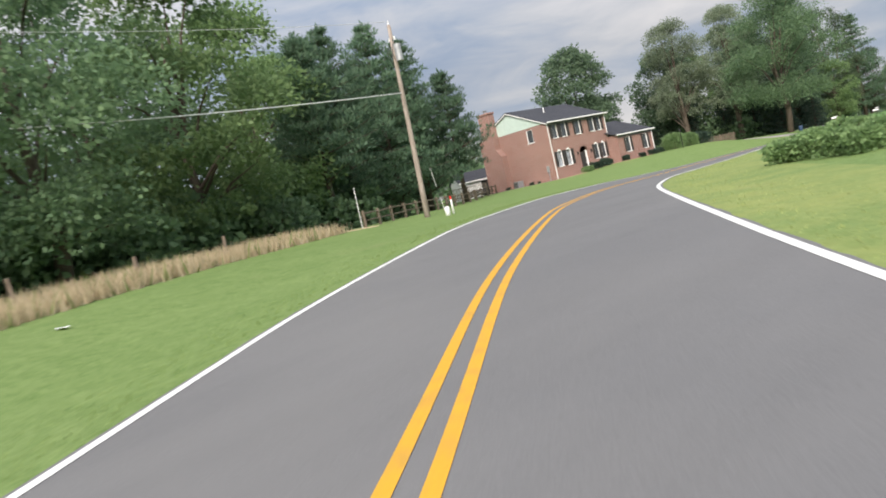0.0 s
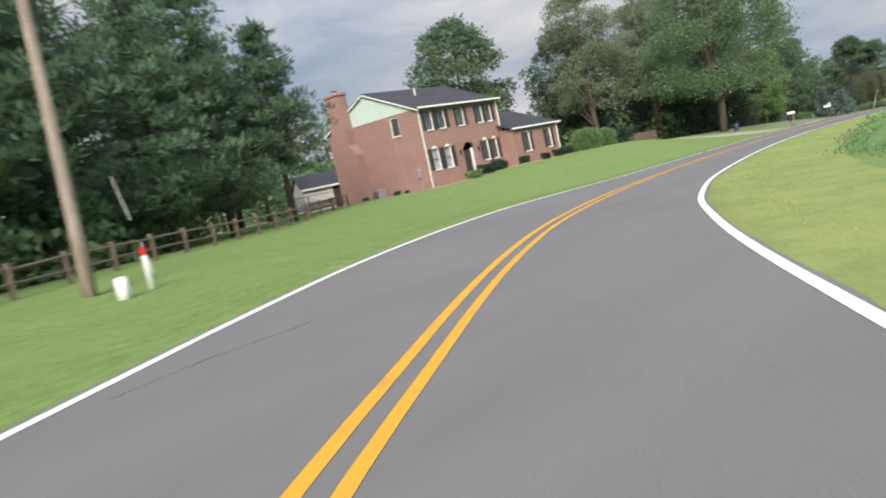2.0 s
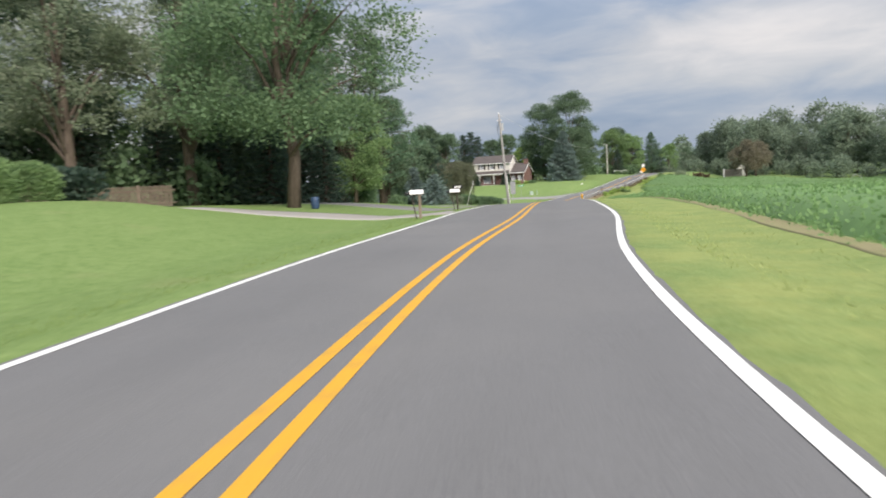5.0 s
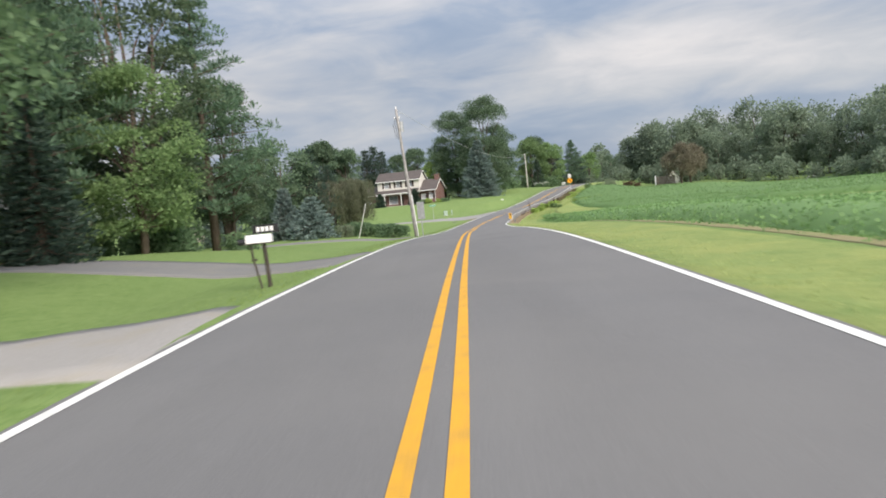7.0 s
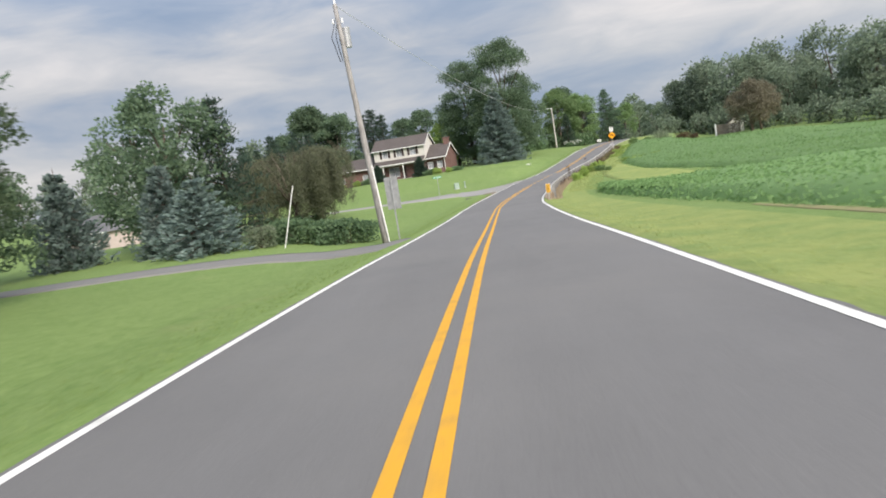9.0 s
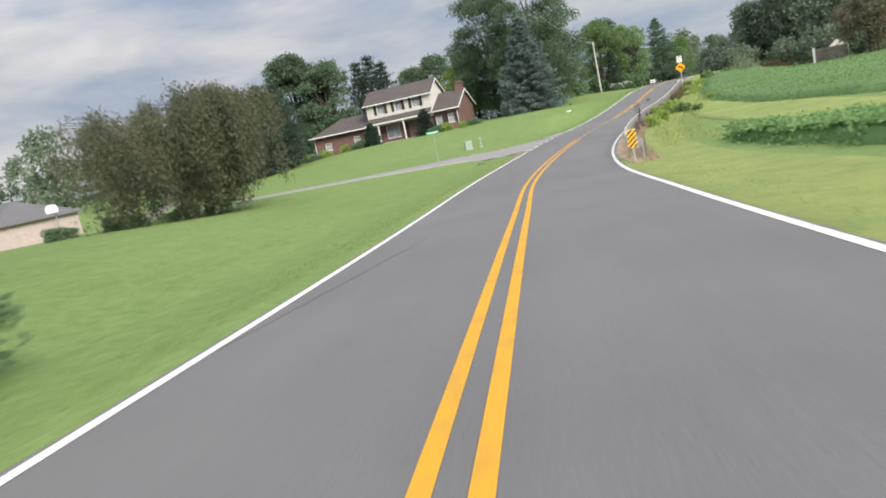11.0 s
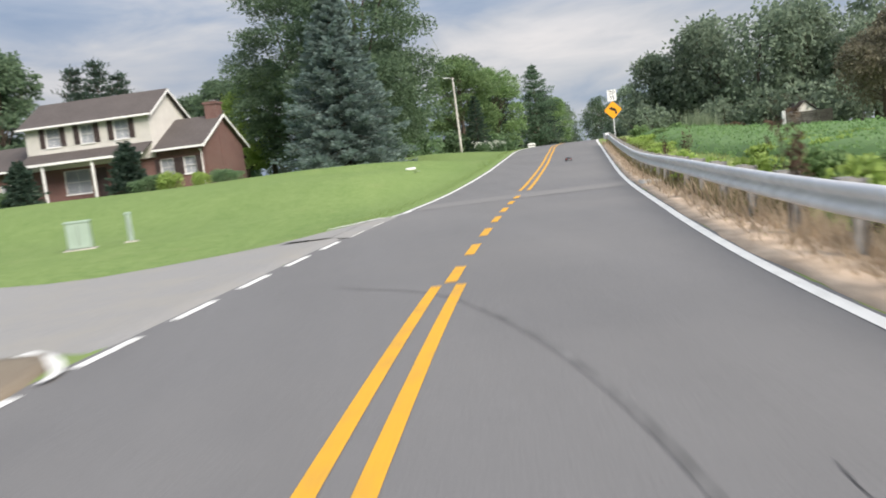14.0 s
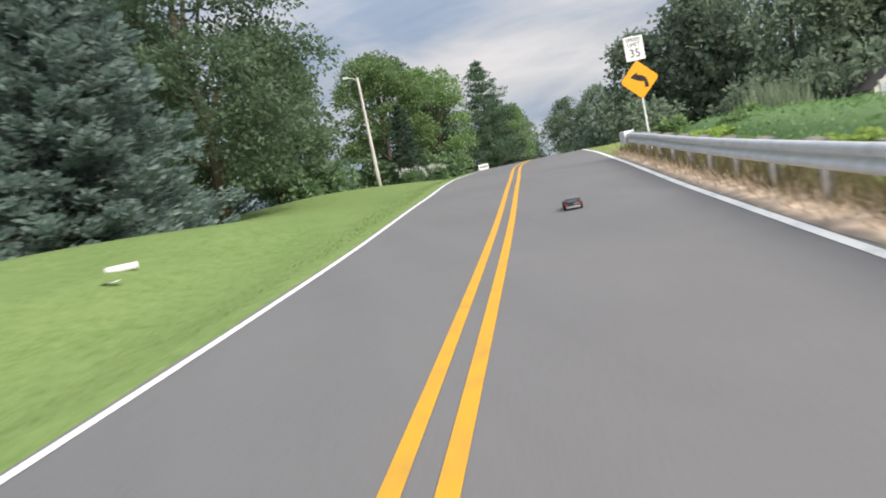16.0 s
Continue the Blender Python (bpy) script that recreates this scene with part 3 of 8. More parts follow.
def build_verges():
    """Strips of turf that carry the road's edge over into the land."""
    rng = random.Random(12)
    for side, a in ((1, 3.39), (-1, -3.63)):
        idx = list(range(0, len(LINE) - 1, 1))
        lats = [a, a + side * 0.12, a + side * 0.7, a + side * 1.6, a + side * 2.6, a + side * 3.4] + ([] if side > 0 else [a - 4.3])
        pts = []
        for i in idx:
            for c, l in enumerate(lats):
                j = rng.uniform(-0.05, 0.05) if c < 2 else 0
                pts.append(road_point(i, l + j + edge_shift(i, 4.0 * side)))
        P = np.array(pts)
        g = ground(P[:, 0], P[:, 1]).reshape(len(idx), len(lats))
        z = P[:, 2].reshape(len(idx), len(lats))
        w = np.array([0, 0, 0.12, 0.45, 0.85, 1.0] + ([] if side > 0 else [1.0]))
        up = np.array([-0.03, 0.015, 0.015, 0.03, 0.03] + ([-0.04] if side > 0 else [0.02, -0.05]))
        zz = z * (1 - w) + g * w + up
        P[:, 2] = zz.ravel()
        n = len(lats)
        f = [(r * n + c, r * n + c + 1, (r + 1) * n + c + 1, (r + 1) * n + c) for r in range(len(idx) - 1) for c in range(n - 1)]
        if side > 0:
            f = [q[::-1] for q in f]
        ob = new("verge", from_arrays("verge", P.tolist(), f, LAWN if side > 0 else MOWN, True))
        tagged(ob, "rough green turf along the road's edge", "verge", kind="structure")


build_ground()
build_road()
build_verges()



def drape(points, widths, up, cross=6):
    """A strip laid over the land along points of the plan."""
    line = spline([(x, y, w) for (x, y), w in zip(points, widths)], 0.6)
    t = np.gradient(line[:, :2], axis=0)
    t /= np.linalg.norm(t, axis=1)[:, None]
    s = np.stack([-t[:, 1], t[:, 0]], 1)
    cols = np.linspace(-0.5, 0.5, cross + 1)
    xy = np.concatenate([line[:, :2] + s * (line[:, 2:3] * c) for c in cols])
    z = surface(xy[:, 0], xy[:, 1]) + up
    n = len(line)
    # the outermost rows drop into the ground
    jit = np.random.RandomState(len(points)).uniform(-0.035, 0.035, (2, n))
    for e, k in ((0, 0), (1, cross)):
        xy[k * n:(k + 1) * n] += s * jit[e][:, None]
    skirt = [(xy[:n] - s * 0.04, z[:n] - 0.16), (xy[-n:] + s * 0.04, z[-n:] - 0.16)]
    xy = np.concatenate([skirt[0][0], xy, skirt[1][0]])
    z = np.concatenate([skirt[0][1], z, skirt[1][1]])
    cross += 2
    # and so does the end at the road
    for c in range(cross + 1):
        z[c * n] -= 0.07
        xy[c * n] -= t[0] * 0.12
    verts = np.column_stack([xy, z]).tolist()
    faces = [(c * n + i, c * n + i + 1, (c + 1) * n + i + 1, (c + 1) * n + i) for c in range(cross) for i in range(n - 1)]
    return verts, [f[::-1] for f in faces]


def lane(name, points, widths, material, label, up=0.035):
    v, f = drape(points, widths, up)
    tagged(new(name, from_arrays(name, v, f, material, True)), label, "driveway", kind="structure")


lane("driveway", [(-27.25, 89.6), (-30.5, 89.3), (-36, 87.6), (-48, 86.5), (-62, 88)], [6.0, 3.8, 3.2, 3.2, 3.2], GRAVEL, "pale gravel driveway meeting the road")
CROP_EDGE = ([30, 44, 56, 65, 75, 88, 100, 140, 175], [-9.5, -6.7, -6.2, -6.7, -7.2, -8.0, -8.4, -8.5, -8.2])
edge_lat = lambda y: float(np.interp(y, *CROP_EDGE))
lane("field_edge", [road_point(along(y), edge_lat(y) + 0.4)[:2] for y in range(47, 136, 5)], [0.1, 0.6, 0.85, 0.6, 0.45, 0.7, 0.4, 0.6, 0.35, 0.55, 0.4, 0.6, 0.5, 0.6, 0.3, 0.25, 0.4, 0.2], TAN_STRIP, "bare tan strip along the crop's edge", 0.02)
lane("driveway", [(-26.75, 104.2), (-31, 104.6), (-40, 105), (-56, 103)], [7.0, 5.2, 4.6, 4.6], DRIVE, "grey asphalt driveway meeting the road")
lane("driveway", [(-25.4, 139.6), (-30, 140.2), (-40, 139.4), (-60, 143), (-80, 155)], [6.0, 3.6, 3.0, 3.0, 3.0], DRIVE, "narrow grey asphalt driveway across the lawn")
lane("side_lane", [(-22.6, 199.4), (-25.5, 197.6), (-29, 195.7), (-34, 194.3), (-40, 193.4), (-52, 191.3), (-80, 187)], [4.8, 3.7, 3.0, 2.8, 2.8, 2.9, 3.1], SIDE_LANE, "grey side lane joining the road at a wide mouth")
lane("driveway", [(-47.0, 192.6), (-53.5, 203.0), (-59.6, 215.0), (-60.0, 223.0), (-58.6, 229.0)], [4.0, 3.0, 2.8, 2.6, 2.4], DRIVE, "grey driveway climbing from the side lane")
lane("grass_gully", [road_point(along(y), l)[:2] for y, l in ((216, -6.9), (204, -8.9), (194, -11.2), (184, -13.8), (174, -16.5), (164, -20.0), (156, -26.0), (148, -36.0))], [1.5, 3.5, 5.5, 6.5, 7.0, 6.5, 5.5, 3.0], MOWN, "tan grassy gully between two blocks of crop", 0.03)
lane("dirt_fringe", [road_point(along(y), LEFT[along(y)] + 0.24)[:2] for y in (176, 180, 184, 188, 191)], [0.03, 0.07, 0.04, 0.07, 0.12], EARTH, "bare gritty fringe along the asphalt", 0.03)
lane("dry_strip", [(-8.8, -14.0), (-15.2, -5.0), (-20.9, 2.6), (-26.0, 10.0), (-29.4, 16.0), (-31.6, 20.5), (-33.0, 25.5)], [2.6, 2.8, 2.8, 2.6, 2.4, 2.0, 1.0], DRY_GROUND, "pale dry tan grass thatch along the old fence", 0.04)
lane("dead_verge", [road_point(along(y), -4.24 - 0.15 * (y > 194) + edge_shift(along(y), -4))[:2] for y in range(168, 243, 3)], [0.1, 0.7] + [1.04] * 7 + [1.34] * 16, DEAD_GROUND, "sprayed dead tan grass under the guardrail", 0.02)


def lane_mouth():
    """The flared apron that joins the side lane to the road."""
    lats = [3.30, 3.48, 3.7, 4.0, 4.5, 5.1, 5.8, 6.6, 7.5, 8.4, 9.4]
    cols, xy = 14, []
    for l in lats:
        near = np.interp(l, [3.05, 4.25, 5.6, 8.4, 9.4], [192.5, 193.1, 193.5, 194.1, 194.3])
        far = np.interp(l, [3.05, 3.5, 4.25, 5.7, 7.2, 9.4], [207.0, 205.4, 203.5, 201.4, 199.9, 199.0])
        for c in range(cols + 1):
            q = road_at(near + (far - near) * c / cols, l)
            xy.append((q.x, q.y, q.z))
    P = np.array(xy)
    z = np.maximum(surface(P[:, 0], P[:, 1]) + 0.034, P[:, 2] + 0.022)
    n = cols + 1
    for r in range(len(lats)):
        z[r * n] -= 0.10
        z[r * n + cols] -= 0.10
    z[:n] = P[:n, 2] + 0.006
    f = [(r * n + c, (r + 1) * n + c, (r + 1) * n + c + 1, r * n + c + 1) for r in range(len(lats) - 1) for c in range(cols)]
    tagged(new("side_lane", from_arrays("side_lane", np.column_stack([P[:, :2], z]).tolist(), [q[::-1] for q in f], SIDE_LANE, True)), "grey flared mouth of the side lane", "driveway", kind="structure")


lane_mouth()
lane("concrete_pad", [road_at(208.1, -3.98)[:2], road_at(209.5, -4.0)[:2]], [0.72, 0.72], CONCRETE, "small concrete pad beside the guardrail", 0.06)
lane("garden_bed", [(-48.4, 62.2), (-47.9, 68), (-46.7, 73.2), (-45.2, 79.5)], [1.6, 1.8, 1.6, 1.6], DIRT, "mulched planting bed along the house front", 0.05)

# dashes across the lane's mouth and the turning gap
def strip(y0, y1, inner, outer, up, n=8):
    """A strip between two offsets from the centre line, above both road and land."""
    verts, faces = [], []
    for k in range(n + 1):
        u = k / n
        for l in (outer(u), inner(u)):
            p = road_at(y0 + (y1 - y0) * u, l, up + 0.05 * min(1.0, max(0.0, (l - 3.39) / 0.15)))
            z = p.z
            if l > 3.5:
                z = max(z, float(surface(np.array([p.x]), np.array([p.y]))[0]) + 0.030 + up)
            verts.append((p.x, p.y, z))
        if k:
            faces.append((2 * k - 2, 2 * k - 1, 2 * k + 1, 2 * k))
    return verts, faces


def dash(name, centre, length, lat0, lat1, mat, label):
    v, f = strip(centre - length / 2, centre + length / 2, lambda u: lat1, lambda u: lat0, 0.018, 2)
    tagged(new(name, from_arrays(name, v, f, mat, True)), label, "road marking", group=label, kind="structure")


for k in range(7):
    y = 193.3 + 1.8 * k
    l = LEFT[along(y)]
    dash("edge_dash", y, 1.05, l + 0.065, l - 0.065, WHITE_LINE, "short white painted dash across the lane mouth")
for k in range(7):
    dash("centre_dash", 195.72 + 2.12 * k, 1.1, 0.075, -0.075, YELLOW, "short yellow painted dash on the centre line")


def mouth_edge():
    """The edge line beyond the lane, which swings in from the lawn, and the asphalt that it bounds."""
    swing = lambda u: 3.07 + 1.2 * (1 - u) ** 1.6
    v, f = strip(203.6, 207.6, lambda u: swing(u) - 0.06, lambda u: swing(u) + 0.06, 0.018, 14)
    tagged(new("edge_line", from_arrays("edge_line", v, f, WHITE_LINE, True)), "white painted edge line swinging in beyond the lane", "road marking", kind="structure")
    outer = lambda u: 3.20 + 1.5 * (1 - u) ** 1.4
    v, f = strip(201.6, 207.7, lambda u: 3.05, lambda u: min(3.55, outer(u)), 0.008, 14)
    w, g = strip(201.6, 207.7, lambda u: min(3.55, outer(u)), outer, 0.012, 14)
    f += [tuple(q + len(v) for q in h) for h in g]
    v += w
    tagged(new("road_shoulder", from_arrays("road_shoulder", v, f, SIDE_LANE, True)), "worn grey shoulder beside the lane mouth", "road shoulder", kind="structure")


mouth_edge()


def line_hook():
    """The edge line turning into the lane at its corner, with bare earth behind it."""
    verts, faces = [], []
    for k in range(9):
        u = k / 8
        y, l = 192.3 + 1.25 * u ** 0.8, 3.16 + 1.15 * u ** 1.4
        w = 0.055 + 0.03 * u
        for s in (-w, w):
            q = road_at(y + s * 0.8, l - s * 0.6)
            verts.append((q.x, q.y, max(q.z + 0.03, gz(q.x, q.y) + 0.045)))
        if k:
            faces.append((2 * k - 2, 2 * k, 2 * k + 1, 2 * k - 1))
    tagged(new("edge_line", from_arrays("edge_line", verts, faces, WHITE_LINE, True)), "white painted line hooking into the lane", "road marking", kind="structure")


line_hook()
lane("earth_patch", [road_at(191.4, 3.5)[:2], road_at(192.2, 3.8)[:2], road_at(192.9, 4.3)[:2], road_at(193.2, 5.0)[:2]], [0.5, 1.0, 1.2, 0.5], EARTH, "bare brown earth at the lane's corner", 0.055)


def cracks():
    """Dark seams and tyre marks on the asphalt."""
    rng = random.Random(8)
    m = plain("dark_tar", (0.045, 0.045, 0.047), 0.8)
    for y, l0, l1, bend in ((207.2, 3.0, -3.4, 1.2), (35.9, -0.82, -1.35, 0.7), (186.4, -2.1, -2.17, 3.4), (23.6, 2.9, 1.9, 2.4), (146.5, 3.0, 1.9, 8.0)):
        bm = bmesh.new()
        n = 40
        prev = None
        for k in range(n + 1):
            u = k / n
            yy = y + bend * u + 0.12 * math.sin(7 * u + y) + rng.uniform(-0.03, 0.03)
            lat = l0 + (l1 - l0) * u + rng.uniform(-0.02, 0.02)
            w = rng.uniform(0.012, 0.026)
            p = road_at(yy, lat, 0.0165)
            q = [bm.verts.new(p + Vector((0, -w, 0))), bm.verts.new(p + Vector((0, w, 0)))]
            if prev:
                bm.faces.new((prev[0], q[0], q[1], prev[1]))
            prev = q
        bmesh.ops.recalc_face_normals(bm, faces=bm.faces[:])
        structure("road_crack", bm, m, "dark wandering crack in the asphalt", "road crack")


cracks()


def tyre_mark(points, w, label):
    """A faint curved rubber mark on the lane through points (y, offset)."""
    path = spline([(y, l, 0.0) for y, l in points], 0.25)
    verts, faces = [], []
    t = np.gradient(path[:, :2], axis=0)
    t /= np.linalg.norm(t, axis=1)[:, None]
    for k, ((y, l, _), (ty, tl)) in enumerate(zip(path, t)):
        h = w / 2 * math.sin(math.pi * (0.1 + 0.8 * k / (len(path) - 1)))
        for q in (-h, h):
            verts.append(road_at(y - tl * q, l + ty * q, 0.0165)[:])
        if k:
            faces.append((2 * k - 2, 2 * k, 2 * k + 1, 2 * k - 1))
    ob = new("tyre_mark", from_arrays("tyre_mark", verts, faces, RUBBED, True))
    tagged(ob, label, "tyre mark", kind="structure")


def patch():
    """A paler band of newer asphalt laid across the road beyond the seam."""
    v, f = [], []
    rows, cols = 8, 12
    rng = random.Random(3)
    for r in range(rows + 1):
        for c in range(cols + 1):
            l = 2.95 - 6.25 * c / cols
            y = 207.35 + (3.0 - l) * 0.19 + 2.1 * r / rows + (rng.uniform(-0.06, 0.06) if r in (0, rows) else 0)
            v.append(road_at(y, l, 0.0155)[:])
    n = cols + 1
    for r in range(rows):
        for c in range(cols):
            f.append((r * n + c, (r + 1) * n + c, (r + 1) * n + c + 1, r * n + c + 1))
    tagged(new("asphalt_patch", from_arrays("asphalt_patch", v, f, PATCH, True)), "paler grey band of newer asphalt across the road", "road patch", kind="structure")


PATCH = stone_material("pale_patch_asphalt", (0.175, 0.172, 0.166), (0.225, 0.222, 0.214), (0.205, 0.20, 0.19))
patch()
RUBBED = plain("rubbed_asphalt", (0.128, 0.127, 0.124), 0.75, 0, 0.3, 0.35, 3.0, 0.1)
tyre_mark([(195.6, 1.5), (194.6, 0.15), (193.2, -0.65), (191.5, -1.25), (189.7, -1.6), (187.9, -1.69), (186.0, -1.5)], 0.075, "dark curved tyre mark on the lane")

# ---- houses ----


def wall_with_holes(bm, x0, x1, z0, z1, y0, y1, holes):
    """A wall along x with rectangular holes (xa, xb, za, zb)."""
    xs = sorted({x0, x1, *(h[0] for h in holes), *(h[1] for h in holes)})
    zs = sorted({z0, z1, *(h[2] for h in holes), *(h[3] for h in holes)})
    at = {}

    def v(i, j, s):
        if (i, j, s) not in at:
            at[i, j, s] = bm.verts.new((xs[i], y1 if s else y0, zs[j]))
        return at[i, j, s]

    def solid(i, j):
        if not (0 <= i < len(xs) - 1 and 0 <= j < len(zs) - 1):
            return False
        cx, cz = (xs[i] + xs[i + 1]) / 2, (zs[j] + zs[j + 1]) / 2
        return not any(h[0] < cx < h[1] and h[2] < cz < h[3] for h in holes)

    for i in range(len(xs) - 1):
        for j in range(len(zs) - 1):
            if not solid(i, j):
                continue
            for s in (0, 1):
                bm.faces.new((v(i, j, s), v(i + 1, j, s), v(i + 1, j + 1, s), v(i, j + 1, s)))
            for di, dj, a, b in ((-1, 0, (0, 0), (0, 1)), (1, 0, (1, 0), (1, 1)), (0, -1, (0, 0), (1, 0)), (0, 1, (0, 1), (1, 1))):
                if not solid(i + di, j + dj):
                    bm.faces.new((v(i + a[0], j + a[1], 0), v(i + b[0], j + b[1], 0), v(i + b[0], j + b[1], 1), v(i + a[0], j + a[1], 1)))
    bmesh.ops.recalc_face_normals(bm, faces=bm.faces[:])


def window(parent, x0, x1, z0, z1, y=0.0, m=None, shutters=0.0, shutter_mat=None, grid=(2, 3), arch=False, curtain=False, bars=False):
    """A double-hung window in a hole of a wall whose face is at y; m turns it onto another wall."""
    w = new("window")
    w.parent = parent
    if m is not None:
        w.matrix_basis = m
    t = 0.028
    bm = bmesh.new()
    box(bm, x0, x0 + t, y - 0.006, y + 0.15, z0, z1)
    box(bm, x1 - t, x1, y - 0.006, y + 0.15, z0, z1)
    box(bm, x0 + t, x1 - t, y - 0.006, y + 0.15, z1 - t, z1)
    box(bm, x0 + t, x1 - t, y - 0.006, y + 0.15, z0, z0 + t)
    part("frame", bm, TRIM, w, "white window frame")
    part("sill", one_box(x0 - 0.05, x1 + 0.05, y - 0.07, y + 0.02, z0 - 0.06, z0 - 0.002), TRIM, w)
    zm = (z0 + z1) / 2
    for za, zb, dy in ((z0 + t, zm, 0.085), (zm, z1 - t, 0.11)):
        part("pane", one_box(x0 + t, x1 - t, y + dy, y + dy + 0.01, za, zb), CLEAR if curtain else GLASS, w).visible_shadow = not curtain
    bm = bmesh.new()
    box(bm, x0 + t, x1 - t, y + 0.07, y + 0.13, zm - 0.014, zm + 0.014)
    if bars:
        for k in range(1, grid[0]):
            xx = x0 + t + (x1 - x0 - 2 * t) * k / grid[0]
            box(bm, xx - 0.007, xx + 0.007, y + 0.075, y + 0.1, z0 + t, z1 - t)
    part("glazing_bars", bm, SHUTTER if not bars else TRIM, w)
    # uncurtained windows get a dark sheet that stands for the unlit room
    part("curtain" if curtain else "blind", one_box(x0 + t, x1 - t, y + 0.17, y + 0.19, z0 + t, z1 - t), CURTAIN if curtain else DARK, w)
    if shutters:
        for a, b in ((x0 - 0.03 - shutters, x0 - 0.03), (x1 + 0.03, x1 + 0.03 + shutters)):
            bm = bmesh.new()
            box(bm, a, b, y - 0.045, y - 0.012, z0, z1)
            for k in range(9):
                zz = z0 + 0.08 + (z1 - z0 - 0.16) * k / 9
                box(bm, a + 0.05, b - 0.05, y - 0.06, y - 0.045, zz, zz + (z1 - z0) * 0.05)
            part("shutter", bm, shutter_mat or SHUTTER, w, "dark louvred shutter")
    if arch:
        bm = bmesh.new()
        n, r = 10, (x1 - x0) * 0.32
        pts = [((x0 + x1) / 2 + r * math.cos(math.pi * k / n), z1 + 0.19 * math.sin(math.pi * k / n)) for k in range(n + 1)]
        prism(bm, pts, 0.06, lambda u, v, d: (u, y - 0.05 + d, v))
        part("arched_header", bm, TRIM, w, "white arched window header")
    return w


def slab_roof(bm, quad, thick):
    """A sloping slab from four corners, thickness downwards."""
    top = [bm.verts.new(p) for p in quad]
    low = [bm.verts.new((p[0], p[1], p[2] - thick)) for p in quad]
    bm.faces.new(top)
    bm.faces.new(low[::-1])
    n = len(quad)
    for i in range(n):
        bm.faces.new((top[i], low[i], low[(i + 1) % n], top[(i + 1) % n]))
    bmesh.ops.recalc_face_normals(bm, faces=bm.faces[:])


def siding(parent, tri, mat, place, board=0.14):
    """Lap boards filling a triangle (u0, u1, ua, z0, za): base from u0 to u1, apex at ua, za."""
    u0, u1, ua, z0, za = tri
    n = int((za - z0) / board)
    for k in range(n):
        a, b = z0 + (za - z0) * k / n, z0 + (za - z0) * (k + 1) / n
        fa, fb = k / n, (k + 1) / n
        bm = bmesh.new()
        poly = [(u0 + (ua - u0) * fa, a), (u1 + (ua - u1) * fa, a), (u1 + (ua - u1) * fb, b), (u0 + (ua - u0) * fb, b)]
        if fb > 0.995:
            poly = poly[:3]
        va = [bm.verts.new(place(u, v, 0.030 if v == a else 0.008)) for u, v in poly]
        vb = [bm.verts.new(place(u, v, -0.02)) for u, v in poly]
        bm.faces.new(va)
        for i in range(len(poly)):
            j = (i + 1) % len(poly)
            bm.faces.new((va[i], vb[i], vb[j], va[j]))
        bmesh.ops.recalc_face_normals(bm, faces=bm.faces[:])
        part("siding_board", bm, mat, parent)


def downspout(parent, x, y, z0, z1):
    bm = one_box(x - 0.035, x + 0.035, y - 0.09, y - 0.02, z0, z1)
    box(bm, x - 0.035, x + 0.035, y - 0.34, y - 0.02, z1, z1 + 0.09)
    part("downspout", bm, TRIM, parent, "white downspout")


